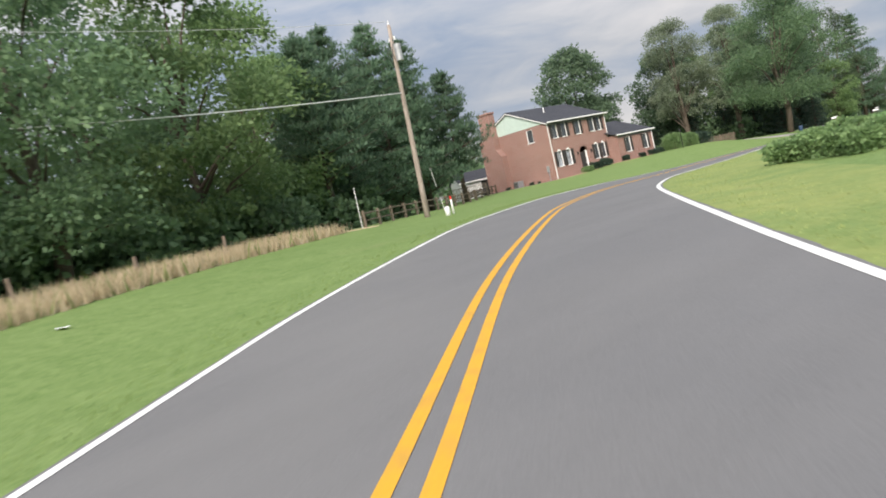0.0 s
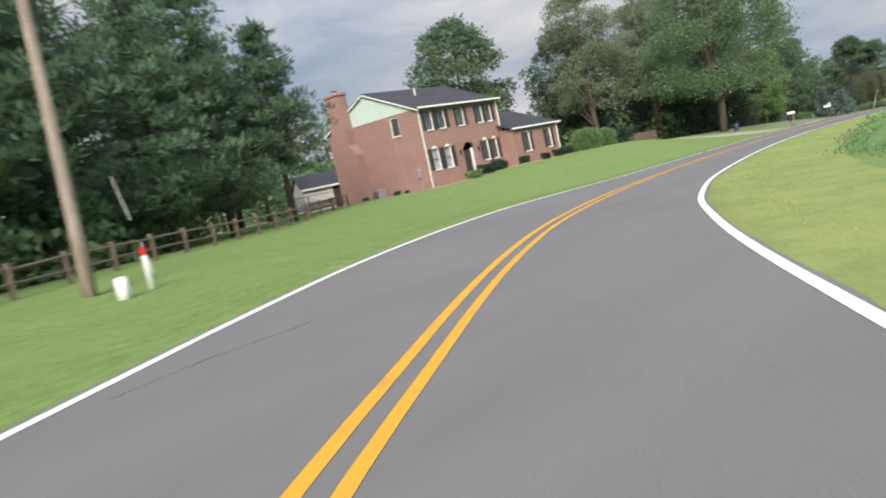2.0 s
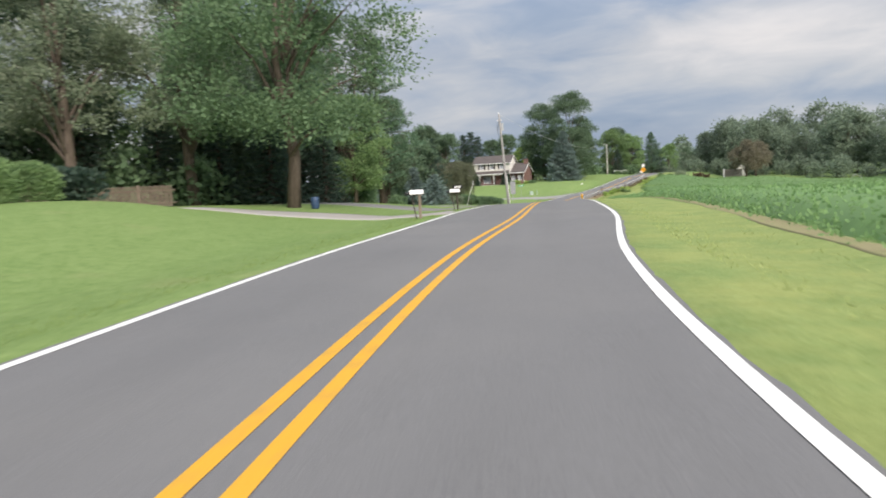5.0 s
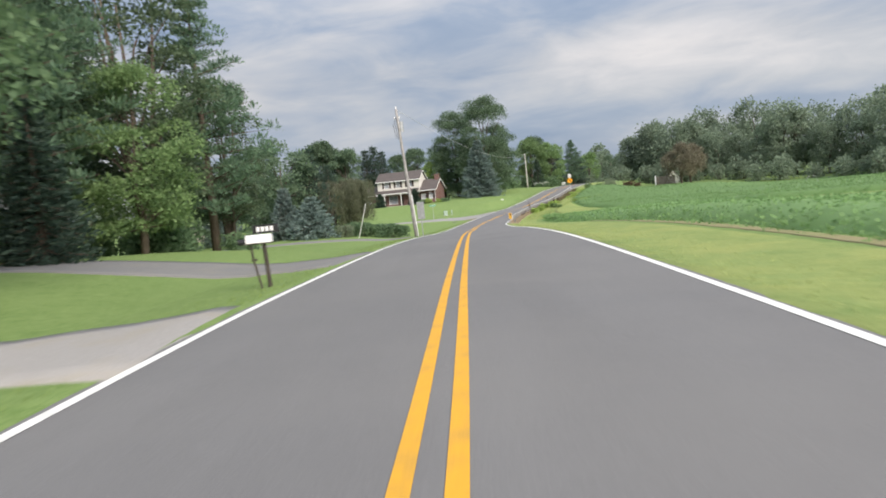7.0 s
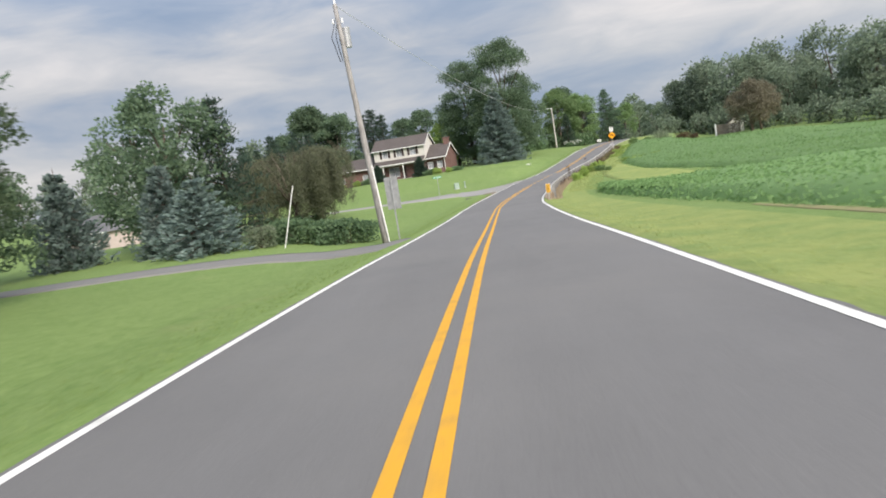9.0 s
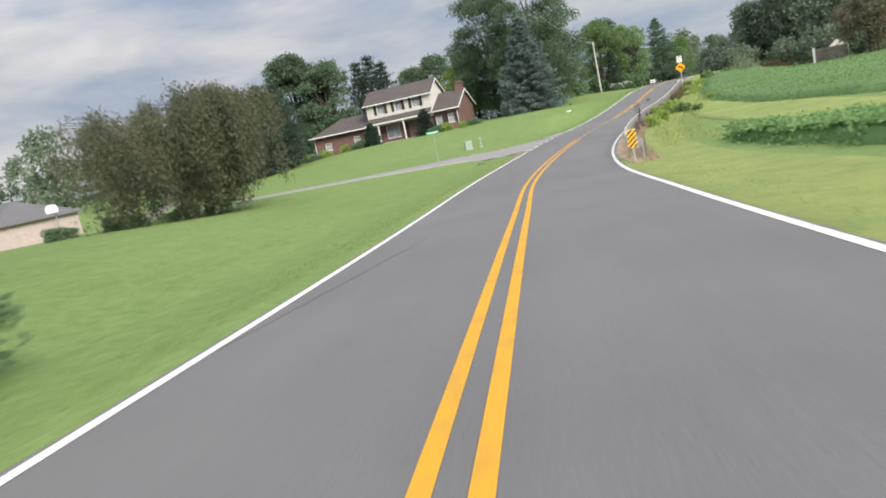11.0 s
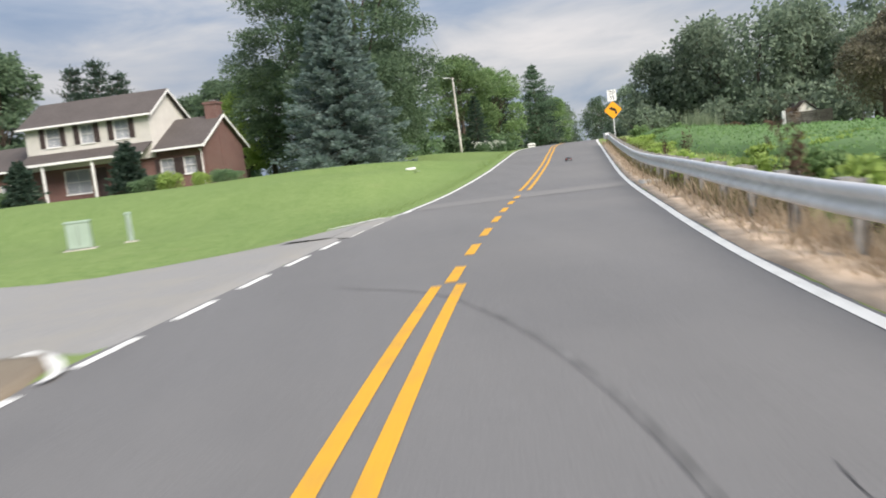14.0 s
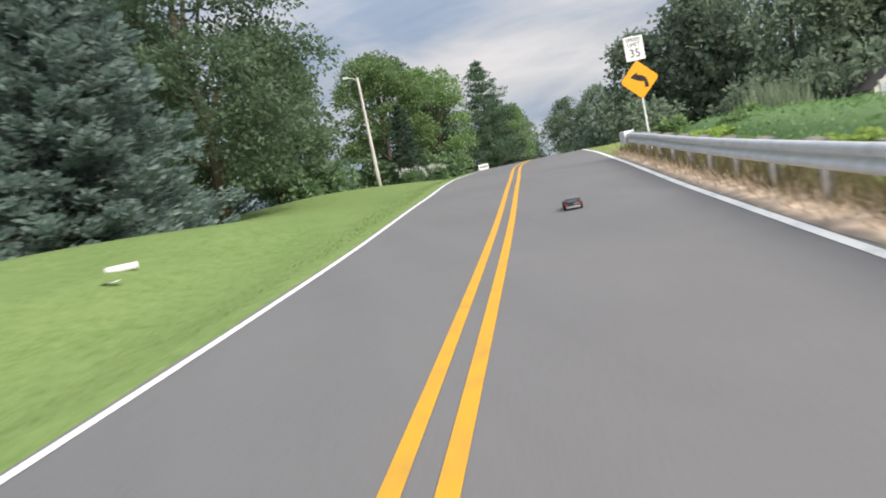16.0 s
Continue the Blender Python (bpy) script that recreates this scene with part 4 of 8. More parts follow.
def brick_house():
    """Two-storey brick house with a chimney and a hipped one-storey wing; front towards -y, local metres."""
    h = thing("brick_house", pose(-49.5, 63.7, 0.75, 0, 0, 83.4), "red brick two-storey house with dark shutters, mint gable and chimney", "house")
    W, D, E, R = 9.35, 11.2, 6.25, 8.5
    up = (4.50, 5.95)
    lo = (1.42, 3.05)
    fx = [(0.74, 1.48), (2.14, 2.88), (6.70, 7.36), (7.86, 8.50)]
    holes = [(a, b, *up) for a, b in fx] + [(4.33, 5.10, *up)] + [(a, b, *lo) for a, b in fx] + [(4.25, 5.65, 0.25, 3.2)]
    bm = bmesh.new()
    wall_with_holes(bm, 0, W, 0, E, 0, 0.25, holes)
    part("front_wall", bm, BRICK, h)
    bm = bmesh.new()
    wall_with_holes(bm, 0.25, D - 0.25, 0, E, -0.25, 0, [(2.2, 3.15, 4.6, 6.0)])
    part("gable_wall", bm, BRICK, h, "", pose(0, 0, 0, 0, 0, 90) @ Matrix.Diagonal((1, 1, 1, 1)))
    part("back_wall", one_box(0, W, D - 0.25, D, 0, E), BRICK, h)
    part("end_wall", one_box(W - 0.25, W, 0.25, D - 0.25, 0, E), BRICK, h)
    # gable triangles
    for xx, sgn in ((0.0, -1), (W, 1)):
        bm = bmesh.new()
        prism(bm, [(0, E), (D, E), (D / 2, R)], 0.2, lambda u, v, d, xx=xx, sgn=sgn: (xx - sgn * 0.03 - sgn * d, u, v))
        part("gable_core", bm, MINT, h, "mint gable wall")
    siding(h, (0.0, D, D / 2, E, R - 0.02), MINT, lambda u, v, d: (-d, u, v))
    # roof
    for s, name in ((0, "roof_front"), (1, "roof_back")):
        ye, yr = (-0.38, D / 2) if not s else (D + 0.38, D / 2)
        ze = E - 0.38 * (R - E) / (D / 2) + 0.10
        bm = bmesh.new()
        q = [(-0.20, ye, ze), (W + 0.14, ye, ze), (W + 0.14, yr, R + 0.12), (-0.20, yr, R + 0.12)]
        slab_roof(bm, q if not s else q[::-1], 0.10)
        part(name, bm, SHINGLE, h, "charcoal shingle roof slope")
        for xx in (-0.22, W + 0.13):
            bm = bmesh.new()
            prism(bm, [(ye, ze - 0.20), (yr, R - 0.08), (yr, R + 0.03), (ye, ze - 0.09)], 0.03, lambda u, v, d, xx=xx: (xx + d, u, v))
            part("rake_board", bm, TRIM, h, "white rake board")
    part("soffit", one_box(-0.2, W + 0.2, -0.36, 0.0, E - 0.10, E - 0.06), TRIM, h)
    bm = one_box(-0.20, W + 0.16, -0.50, -0.385, E - 0.10, E + 0.04, bevel=0.02)
    part("gutter", bm, TRIM, h, "white gutter")
    part("frieze", one_box(0.0, W, -0.03, -0.002, E - 0.36, E - 0.10), FRIEZE, h, "grey frieze board under the eave")
    part("vent_pipe", one_tube([(3.6, 3.4, 7.5), (3.6, 3.4, 8.3)], 0.06), TRIM, h)
    # windows
    for a, b in fx:
        window(h, a, b, *up)
        window(h, a, b, *lo, arch=True, curtain=a < 3)
    window(h, 4.33, 5.10, *up, shutters=0.30)
    for z0, z1 in (up, lo):
        for xa, xb in ((0.34, 0.71), (1.51, 1.80), (1.82, 2.11), (2.91, 3.30), (6.36, 6.67), (7.39, 7.60), (7.62, 7.83), (8.53, 8.86)):
            bm = one_box(xa, xb, -0.05, -0.012, z0, z1)
            for k in range(9):
                zz = z0 + 0.08 + (z1 - z0 - 0.16) * k / 9
                box(bm, xa + 0.05, xb - 0.05, -0.065, -0.05, zz, zz + (z1 - z0) * 0.05)
            part("shutter", bm, SHUTTER, h, "dark louvred shutter")
    w = window(h, 2.2, 3.15, 4.6, 6.0, m=pose(0, 0, 0, 0, 0, -90) @ Matrix.Diagonal((-1, 1, 1, 1)))
    w.matrix_basis = Matrix(((0, 1, 0, 0), (1, 0, 0, 0), (0, 0, 1, 0), (0, 0, 0, 1)))
    # door in an arched recess
    d = part("door", one_box(4.45, 5.35, 0.26, 0.31, 0.27, 2.5), SHUTTER, h, "dark front door")
    part("door_frame", one_box(5.35, 5.62, 0.22, 0.30, 0.27, 2.6), TRIM, d, "white door frame")
    part("door_handle", one_tube([(5.22, 0.2, 1.3), (5.22, 0.26, 1.3)], 0.035), STEEL, d)
    bm = bmesh.new()
    arc = [(4.25 + 1.4 * k / 14, 2.5 + 0.6 * math.sqrt(max(0.0, 1 - (k / 7 - 1) ** 2))) for k in range(15)]
    for (ua, va), (ub, vb) in zip(arc, arc[1:]):
        prism(bm, [(ua, va), (ub, vb), (ub, 3.2), (ua, 3.2)], 0.24, lambda u, v, q: (u, q + 0.004, v))
    part("door_arch", bm, BRICK, h, "brick arch over the front door")
    for k in range(13):
        g = math.pi * (k + 0.5) / 13
        brick = one_box(-0.055, 0.055, -0.012, 0.003, 0.0, 0.21, bevel=0.004)
        part("arch_brick", brick, BRICK, h, "", pose(4.95 + 0.70 * math.cos(g), 0, 2.5 + 0.6 * math.sin(g), 0, 90 - math.degrees(g), 0))
    part("door_step", one_box(4.0, 5.9, -0.9, 0.0, 0.0, 0.25, bevel=0.03), BRICK, h, "brick front step")
    for xx in (3.85, 6.05):
        part("wall_lamp", one_box(xx - 0.07, xx + 0.07, -0.16, -0.01, 2.25, 2.6, bevel=0.03), BLACK, h)
    downspout(h, 0.08, 0.0, 0.15, E - 0.15)
    downspout(h, W - 0.1, 0.0, 3.4, E - 0.15)
    # chimney
    bm = bmesh.new()
    pts = [(7.0, 0), (10.0, 0), (10.0, 4.0), (9.55, 4.9), (9.55, 9.0), (7.75, 9.0), (7.75, 4.9), (7.0, 4.0)]
    prism(bm, pts, 0.85, lambda u, v, q: (-0.005 - q, u, v))
    ch = part("chimney", bm, BRICK, h, "tall brick chimney with a corbelled top")
    part("chimney_crown", one_box(-0.95, 0.08, 7.65, 9.65, 9.0, 9.22, bevel=0.03), BRICK, ch)
    part("flue", one_tube([(-0.45, 8.6, 9.2), (-0.45, 8.6, 9.5)], 0.16, 10), STEEL_DULL, ch)
    part("flue_cap", one_box(-0.72, -0.18, 8.33, 8.87, 9.5, 9.55), STEEL_DULL, ch)
    # meter and air conditioner on the chimney side
    mb = part("meter_box", one_box(-0.16, -0.01, 0.75, 1.1, 1.05, 1.75, bevel=0.02), STEEL_DULL, h, "grey electric meter box")
    part("conduit", one_tube([(-0.07, 0.92, 0.0), (-0.07, 0.92, 1.05)], 0.035), STEEL_DULL, mb)
    ac = part("air_conditioner", one_box(-1.75, -0.95, 4.2, 5.0, 0.1, 0.85, bevel=0.03), STEEL_DULL, h, "grey outdoor air conditioning unit")
    for k in range(6):
        part("louvre", one_box(-1.77, -1.75, 4.25, 4.95, 0.2 + 0.1 * k, 0.24 + 0.1 * k), BLACK, ac)
    # wing
    x0, x1, y0, y1, e, r = W, 15.3, -1.4, 8.8, 3.5, 5.45
    bm = bmesh.new()
    wall_with_holes(bm, x0, x1, 0, e, y0, y0 + 0.25, [(10.47, 11.21, *lo), (13.52, 14.24, *lo)])
    part("wing_front_wall", bm, BRICK, h)
    part("wing_side_wall", one_box(x0 - 0.25, x0 - 0.002, y0, -0.004, 0, e), BRICK, h)
    part("wing_end_wall", one_box(x1 - 0.25, x1, y0 + 0.25, y1, 0, e), BRICK, h)
    part("wing_back_wall", one_box(x0, x1 - 0.25, y1 - 0.25, y1, 0, e), BRICK, h)
    for a, b in ((10.47, 11.21), (13.52, 14.24)):
        window(h, a, b, *lo, y=y0, shutters=0.31)
    ym, o = (y0 + y1) / 2, 0.22
    ra, rb = (x0 - 0.02, ym, r), (x1 + o, ym, r)
    A, B, C, D2 = (x0 - 0.02, y0 - o, e), (x1 + o, y0 - o, e), (x1 + o, y1 + o, e), (x0 - 0.02, y1 + o, e)
    for q in ([A, B, rb, ra], [C, D2, ra, rb]):
        bm = bmesh.new()
        slab_roof(bm, q, 0.09)
        part("wing_roof", bm, SHINGLE, h, "charcoal wing roof slope")
    bm = bmesh.new()
    prism(bm, [(y0 + 0.25, e - 0.02), (y1, e - 0.02), (ym, r - 0.12)], 0.22, lambda u, v, q: (x1 - 0.23 + q, u, v))
    part("wing_gable", bm, MINT, h, "mint gable wall")
    for ya in (y0 - o, y1 + o):
        bm = bmesh.new()
        prism(bm, [(ya, e - 0.2), (ym, r - 0.2), (ym, r - 0.06), (ya, e - 0.06)], 0.03, lambda u, v, q: (x1 + o + 0.005 + q, u, v))
        part("rake_board", bm, TRIM, h, "white rake board")
    bm = one_box(x0 - 0.55, x1 + o + 0.06, y0 - o - 0.12, y0 - o - 0.005, e - 0.14, e + 0.0, bevel=0.02)
    part("wing_gutter", bm, TRIM, h, "white gutter")
    part("wing_frieze", one_box(x0, x1, y0 - 0.03, y0 - 0.002, e - 0.38, e - 0.135), FRIEZE, h, "grey frieze board under the eave")
    part("wing_soffit", one_box(x0 - 0.5, x1 + o, y0 - o, y0, e - 0.13, e - 0.095), TRIM, h)
    bm = bmesh.new()
    slab_roof(bm, [(x0 - 0.55, y0 - o, e), (x0 - 0.03, y0 - o, e), (x0 - 0.03, -0.004, e + 0.5), (x0 - 0.55, -0.004, e + 0.5)], 0.09)
    part("wing_roof", bm, SHINGLE, h)
    downspout(h, x1 - 0.12, y0, 0.15, e - 0.2)
    return h


brick_house()


def house_spot(u, v):
    """A point of the plan in the brick house's own metres."""
    c, q = math.cos(math.radians(83.4)), math.sin(math.radians(83.4))
    return (-49.5 + c * u - q * v, 63.7 + q * u + c * v)


lane("mulch_bed", [house_spot(-0.8, -0.6), house_spot(-1.0, 2.5), house_spot(-1.3, 5.0), house_spot(-1.6, 7.5), house_spot(-1.6, 10.8)], [0.8, 1.6, 2.0, 2.2, 1.4], EARTH, "bare brown planting bed along the gable wall", 0.03)


def cream_house():
    """Cream upper storey over brick wings, brown roofs, porch and end chimney."""
    h = thing("cream_house", pose(-38.1, 244.1, -1.77, 0, 0, -15.28), "cream sided house with brown roofs and low brick wings", "house")
    e2, r2 = 5.75, 7.5
    win = [(1.85, 2.95), (4.50, 5.55), (7.10, 8.20)]
    bm = bmesh.new()
    wall_with_holes(bm, 0.3, 9.8, 2.6, e2, 0, 0.2, [(a, b, 4.15, 5.5) for a, b in win])
    part("upper_front_wall", bm, CREAM, h, "cream lap-sided upper wall")
    for k in range(22):
        z = 3.75 + 0.09 * k
        for a, b in ((0.3, 1.3), (3.5, 4.0), (6.05, 6.6), (8.75, 9.8)):
            part("lap_board", one_box(a, b, -0.014, 0.002, z, z + 0.05), CREAM, h)
    for xx in (0.3, 9.6):
        part("upper_end_wall", one_box(xx, xx + 0.2, 0.2, 5.4, 2.6, e2), CREAM, h)
        bm = bmesh.new()
        prism(bm, [(0, e2), (5.4, e2), (2.7, r2)], 0.2, lambda u, v, d, xx=xx: (xx + d, u, v))
        part("upper_gable", bm, CREAM, h)
    part("upper_back_wall", one_box(0.5, 9.6, 5.2, 5.4, 2.6, e2), CREAM, h)
    for s in (0, 1):
        ye = -0.4 if not s else 5.8
        q = [(-0.05, ye, e2 - 0.12), (10.15, ye, e2 - 0.12), (10.15, 2.7, r2 + 0.1), (-0.05, 2.7, r2 + 0.1)]
        bm = bmesh.new()
        slab_roof(bm, q if not s else q[::-1], 0.1)
        part("upper_roof", bm, SHINGLE_BROWN, h, "brown shingle roof slope")
        bm = bmesh.new()
        prism(bm, [(ye, e2 - 0.34), (2.7, r2 - 0.12), (2.7, r2 + 0.06), (ye, e2 - 0.16)], 0.03, lambda u, v, d: (10.155 + d, u, v))
        part("rake_board", bm, TRIM, h, "white rake board")
    part("gutter", one_box(-0.05, 10.15, -0.52, -0.405, e2 - 0.26, e2 - 0.12, bevel=0.02), TRIM, h, "white gutter")
    for a, b in win:
        window(h, a, b, 4.15, 5.5, shutters=0.42, shutter_mat=SHUTTER_BROWN, curtain=True, bars=True)
    # ground floor
    holes = [(-7.2, -6.2, 0.75, 1.75), (-2.6, -1.6, 0.9, 1.9), (2.6, 4.6, 0.7, 2.4), (5.0, 5.9, 0.3, 2.4), (10.0, 11.0, 1.2, 2.4), (11.75, 12.65, 1.2, 2.4)]
    bm = bmesh.new()
    wall_with_holes(bm, -8.9, 13.3, 0, 3.0, 0.3, 0.55, holes)
    part("front_wall", bm, BRICK_DARK, h)
    part("left_end_wall", one_box(-8.9, -8.65, 0.55, 7.5, 0, 2.9), BRICK_DARK, h)
    part("back_wall", one_box(-8.65, 13.05, 7.25, 7.5, 0, 3.0), BRICK_DARK, h)
    bm = bmesh.new()
    prism(bm, [(0.55, 0), (7.5, 0), (7.5, 3.1), (3.9, 5.3), (0.3, 3.1)], 0.25, lambda u, v, d: (13.05 + d, u, v))
    part("right_end_wall", bm, BRICK_DARK, h)
    for a, b, c, d in (holes[0], holes[1], holes[2], holes[4], holes[5]):
        window(h, a, b, c, d, y=0.3, shutters=0.35 if a > 9 else 0.0, shutter_mat=SHUTTER_BROWN, curtain=True, bars=True)
    part("door", one_box(5.0, 5.9, 0.42, 0.48, 0.3, 2.4), SHUTTER_BROWN, h, "dark front door")
    # wing and porch roofs
    bm = bmesh.new()
    slab_roof(bm, [(-9.3, -0.3, 2.75), (0.32, -0.3, 2.95), (0.32, 3.9, 4.85), (-5.6, 3.9, 4.85)], 0.1)
    part("left_wing_roof", bm, SHINGLE_BROWN, h, "brown shingle wing roof")
    bm = bmesh.new()
    slab_roof(bm, [(-9.3, 7.9, 2.75), (-9.3, -0.3, 2.75), (-5.6, 3.9, 4.85)], 0.1)
    part("left_wing_roof", bm, SHINGLE_BROWN, h)
    bm = bmesh.new()
    slab_roof(bm, [(0.32, 7.9, 2.95), (-9.3, 7.9, 2.75), (-5.6, 3.9, 4.85), (0.32, 3.9, 4.85)], 0.1)
    part("left_wing_roof", bm, SHINGLE_BROWN, h)
    bm = bmesh.new()
    slab_roof(bm, [(0.35, -1.5, 2.98), (9.8, -1.5, 2.98), (9.8, 0.02, 3.75), (0.35, 0.02, 3.75)], 0.1)
    part("porch_roof", bm, SHINGLE_BROWN, h, "brown shingle porch roof")
    part("porch_fascia", one_box(0.3, 9.8, -1.62, -1.505, 2.82, 2.99), TRIM, h, "white porch fascia")
    bm = bmesh.new()
    slab_roof(bm, [(9.82, -0.3, 3.08), (13.6, -0.3, 3.08), (13.6, 3.9, 5.4), (9.82, 3.9, 5.4)], 0.1)
    slab_roof(bm, [(13.6, 7.9, 3.08), (9.82, 7.9, 3.08), (9.82, 3.9, 5.4), (13.6, 3.9, 5.4)], 0.1)
    part("right_wing_roof", bm, SHINGLE_BROWN, h, "brown shingle wing roof")
    for ya, yb in ((-0.3, 3.9), (8.1, 3.9)):
        bm = bmesh.new()
        prism(bm, [(ya, 2.88), (yb, 5.2), (yb, 5.4), (ya, 3.08)], 0.04, lambda u, v, d: (13.61 + d, u, v))
        part("rake_board", bm, TRIM, h, "white rake board")
    for a, b, z in ((-9.35, 0.3, 2.72), (9.85, 13.65, 2.93)):
        part("eave_gutter", one_box(a, b, -0.42, -0.305, z, z + 0.14), TRIM, h, "white gutter")
    for xx in (2.2, 5.95, 9.3):
        part("porch_post", one_box(xx - 0.07, xx + 0.07, -1.5, -1.36, 0.25, 2.85), TRIM, h, "white porch post")
    part("porch_floor", one_box(0.4, 9.8, -1.7, 0.3, 0.0, 0.26, bevel=0.02), CONCRETE, h)
    bm = one_box(12.45, 13.33, 3.35, 4.45, 0.0, 6.15)
    ch = part("chimney", bm, BRICK_DARK, h, "brick chimney flush with the end wall")
    part("chimney_crown", one_box(12.37, 13.41, 3.27, 4.53, 6.15, 6.32), BRICK_DARK, ch)
    part("flue_cap", one_box(12.7, 13.1, 3.7, 4.1, 6.42, 6.46), STEEL_DULL, ch)
    part("flue", one_tube([(12.9, 3.9, 6.3), (12.9, 3.9, 6.43)], 0.12, 8), STEEL_DULL, ch)
    for xx in (-8.8, 13.15):
        downspout(h, xx, 0.3, 0.1, 2.7)
    return h


cream_house()


def ranch_house():
    h = thing("ranch_house", pose(-83.7, 217.6, -4.5, 0, 0, -32), "low pinkish-beige house with a grey shingle roof", "house")
    bm = bmesh.new()
    wall_with_holes(bm, 0, 14, 0, 2.7, 0, 0.25, [(1.5, 2.6, 1.0, 2.2), (5.0, 6.1, 1.0, 2.2), (8.0, 10.8, 0.1, 2.3)])
    part("front_wall", bm, ROSE, h, "beige front wall")
    for a, b in ((1.5, 2.6), (5.0, 6.1)):
        window(h, a, b, 1.0, 2.2)
    part("garage_door", one_box(8.0, 10.8, 0.12, 0.18, 0.1, 2.3), TRIM, h, "white garage door")
    part("end_wall", one_box(13.75, 14, 0.25, 9, 0, 2.7), ROSE, h)
    part("other_end_wall", one_box(0, 0.25, 0.25, 9, 0, 2.7), ROSE, h)
    part("back_wall", one_box(0.25, 13.75, 8.75, 9, 0, 2.7), ROSE, h)
    r = [(4.2, 4.5, 5.0), (9.8, 4.5, 5.0)]
    c = [(-0.5, -0.5, 2.65), (14.5, -0.5, 2.65), (14.5, 9.5, 2.65), (-0.5, 9.5, 2.65)]
    for q in ([c[0], c[1], r[1], r[0]], [c[1], c[2], r[1]], [c[2], c[3], r[0], r[1]], [c[3], c[0], r[0]]):
        bm = bmesh.new()
        slab_roof(bm, q, 0.1)
        part("roof", bm, SHINGLE_GREY, h, "grey hipped shingle roof")
    part("fascia", one_box(-0.5, 14.5, -0.62, -0.51, 2.45, 2.66), TRIM, h)


ranch_house()


def shed(m, label, w, d, e, r, wall, roof):
    h = thing("shed", m, label, "shed")
    bm = bmesh.new()
    wall_with_holes(bm, 0, w, 0, e, 0, 0.15, [(w * 0.55, w * 0.8, 0.0, min(2.0, e - 0.15))])
    part("front_wall", bm, wall, h)
    part("door", one_box(w * 0.55, w * 0.8, 0.05, 0.1, 0.0, min(2.0, e - 0.15)), SHUTTER, h)
    part("back_wall", one_box(0, w, d - 0.15, d, 0, e), wall, h)
    for xx in (0, w - 0.15):
        bm = bmesh.new()
        prism(bm, [(0.15, 0), (d - 0.15, 0), (d - 0.15, e), (d / 2, r), (0.15, e)], 0.15, lambda u, v, q, xx=xx: (xx + q, u, v))
        part("end_wall", bm, wall, h)
    for s in (0, 1):
        ye = -0.3 if not s else d + 0.3
        q = [(-0.2, ye, e - 0.1), (w + 0.2, ye, e - 0.1), (w + 0.2, d / 2, r + 0.12), (-0.2, d / 2, r + 0.12)]
        bm = bmesh.new()
        slab_roof(bm, q if not s else q[::-1], 0.08)
        part("roof", bm, roof, h)
    part("fascia", one_box(-0.2, w + 0.2, -0.36, -0.305, e - 0.22, e - 0.06), TRIM, h)
    return h


shed(pose(-65.2, 64.8, 0.7, 0, 0, 60), "white outbuilding with a dark roof behind the house", 5.0, 4.5, 2.3, 3.4, WHITE, SHINGLE)


def board_pen():
    """A low weathered board stall with a white corner post, before a white-gabled shed."""
    x, y = 25.4, 251.2
    t = thing("board_stall", pose(x, y, gz(x, y), 0, 0, -14), "low stall of weathered grey boards with a white corner post", "stall")
    for k in range(9):
        z = 0.12 + 0.2 * k
        part("board", one_box(0.0, 4.0, 0.0, 0.04, z, z + 0.185, bevel=0.006), OLD_BOARD, t)
        part("board", one_box(4.0, 4.04, 0.04, 2.4, z, z + 0.185, bevel=0.006), OLD_BOARD, t)
    for px in (0.0, 1.35, 2.7, 4.0):
        part("post", one_box(px - 0.06, px + 0.06, 0.045, 0.16, -0.3, 1.95, bevel=0.01), OLD_BOARD, t)
    part("corner_post", one_box(-0.42, -0.1, -0.06, 0.16, -0.3, 2.15, bevel=0.02), WHITE, t, "white painted corner post")


OLD_BOARD = plain("weathered_board", (0.20, 0.175, 0.15), 0.9, 0, 0.2, 0.4, 3.0, 0.15)
board_pen()
shed(pose(-62.2, 229.6, gz(-61.0, 230.0), 0, 0, 27), "small grey hut at the driveway's end", 2.6, 2.0, 1.25, 2.1, CONCRETE, SHINGLE_GREY)
shed(pose(32.3, 256.4, gz(31.0, 258.0), 0, 0, 76), "old white gabled farm shed beyond the crop", 4.4, 2.7, 1.9, 3.0, CREAM, SHINGLE_BROWN)


# ---- trees and plants ----


def leaf_quads(pos, direction, length, width, rng, fold=0.25):
    """Diamond leaves at pos, long axis along direction; returns vertices and faces."""
    n = len(pos)
    d = direction / np.maximum(np.linalg.norm(direction, axis=1), 1e-6)[:, None]
    r = rng.normal(size=(n, 3))
    s = np.cross(d, r)
    s /= np.maximum(np.linalg.norm(s, axis=1), 1e-6)[:, None]
    u = np.cross(s, d)
    L, Wd = np.asarray(length).reshape(-1, 1), np.asarray(width).reshape(-1, 1)
    a, c = pos - d * L * 0.5, pos + d * L * 0.5
    b, e = pos + s * Wd * 0.5 + u * Wd * fold, pos - s * Wd * 0.5 + u * Wd * fold
    verts = np.stack([a, b, c, e], 1).reshape(-1, 3)
    idx = np.arange(n) * 4
    return verts, np.stack([idx, idx + 1, idx + 2, idx + 3], 1)


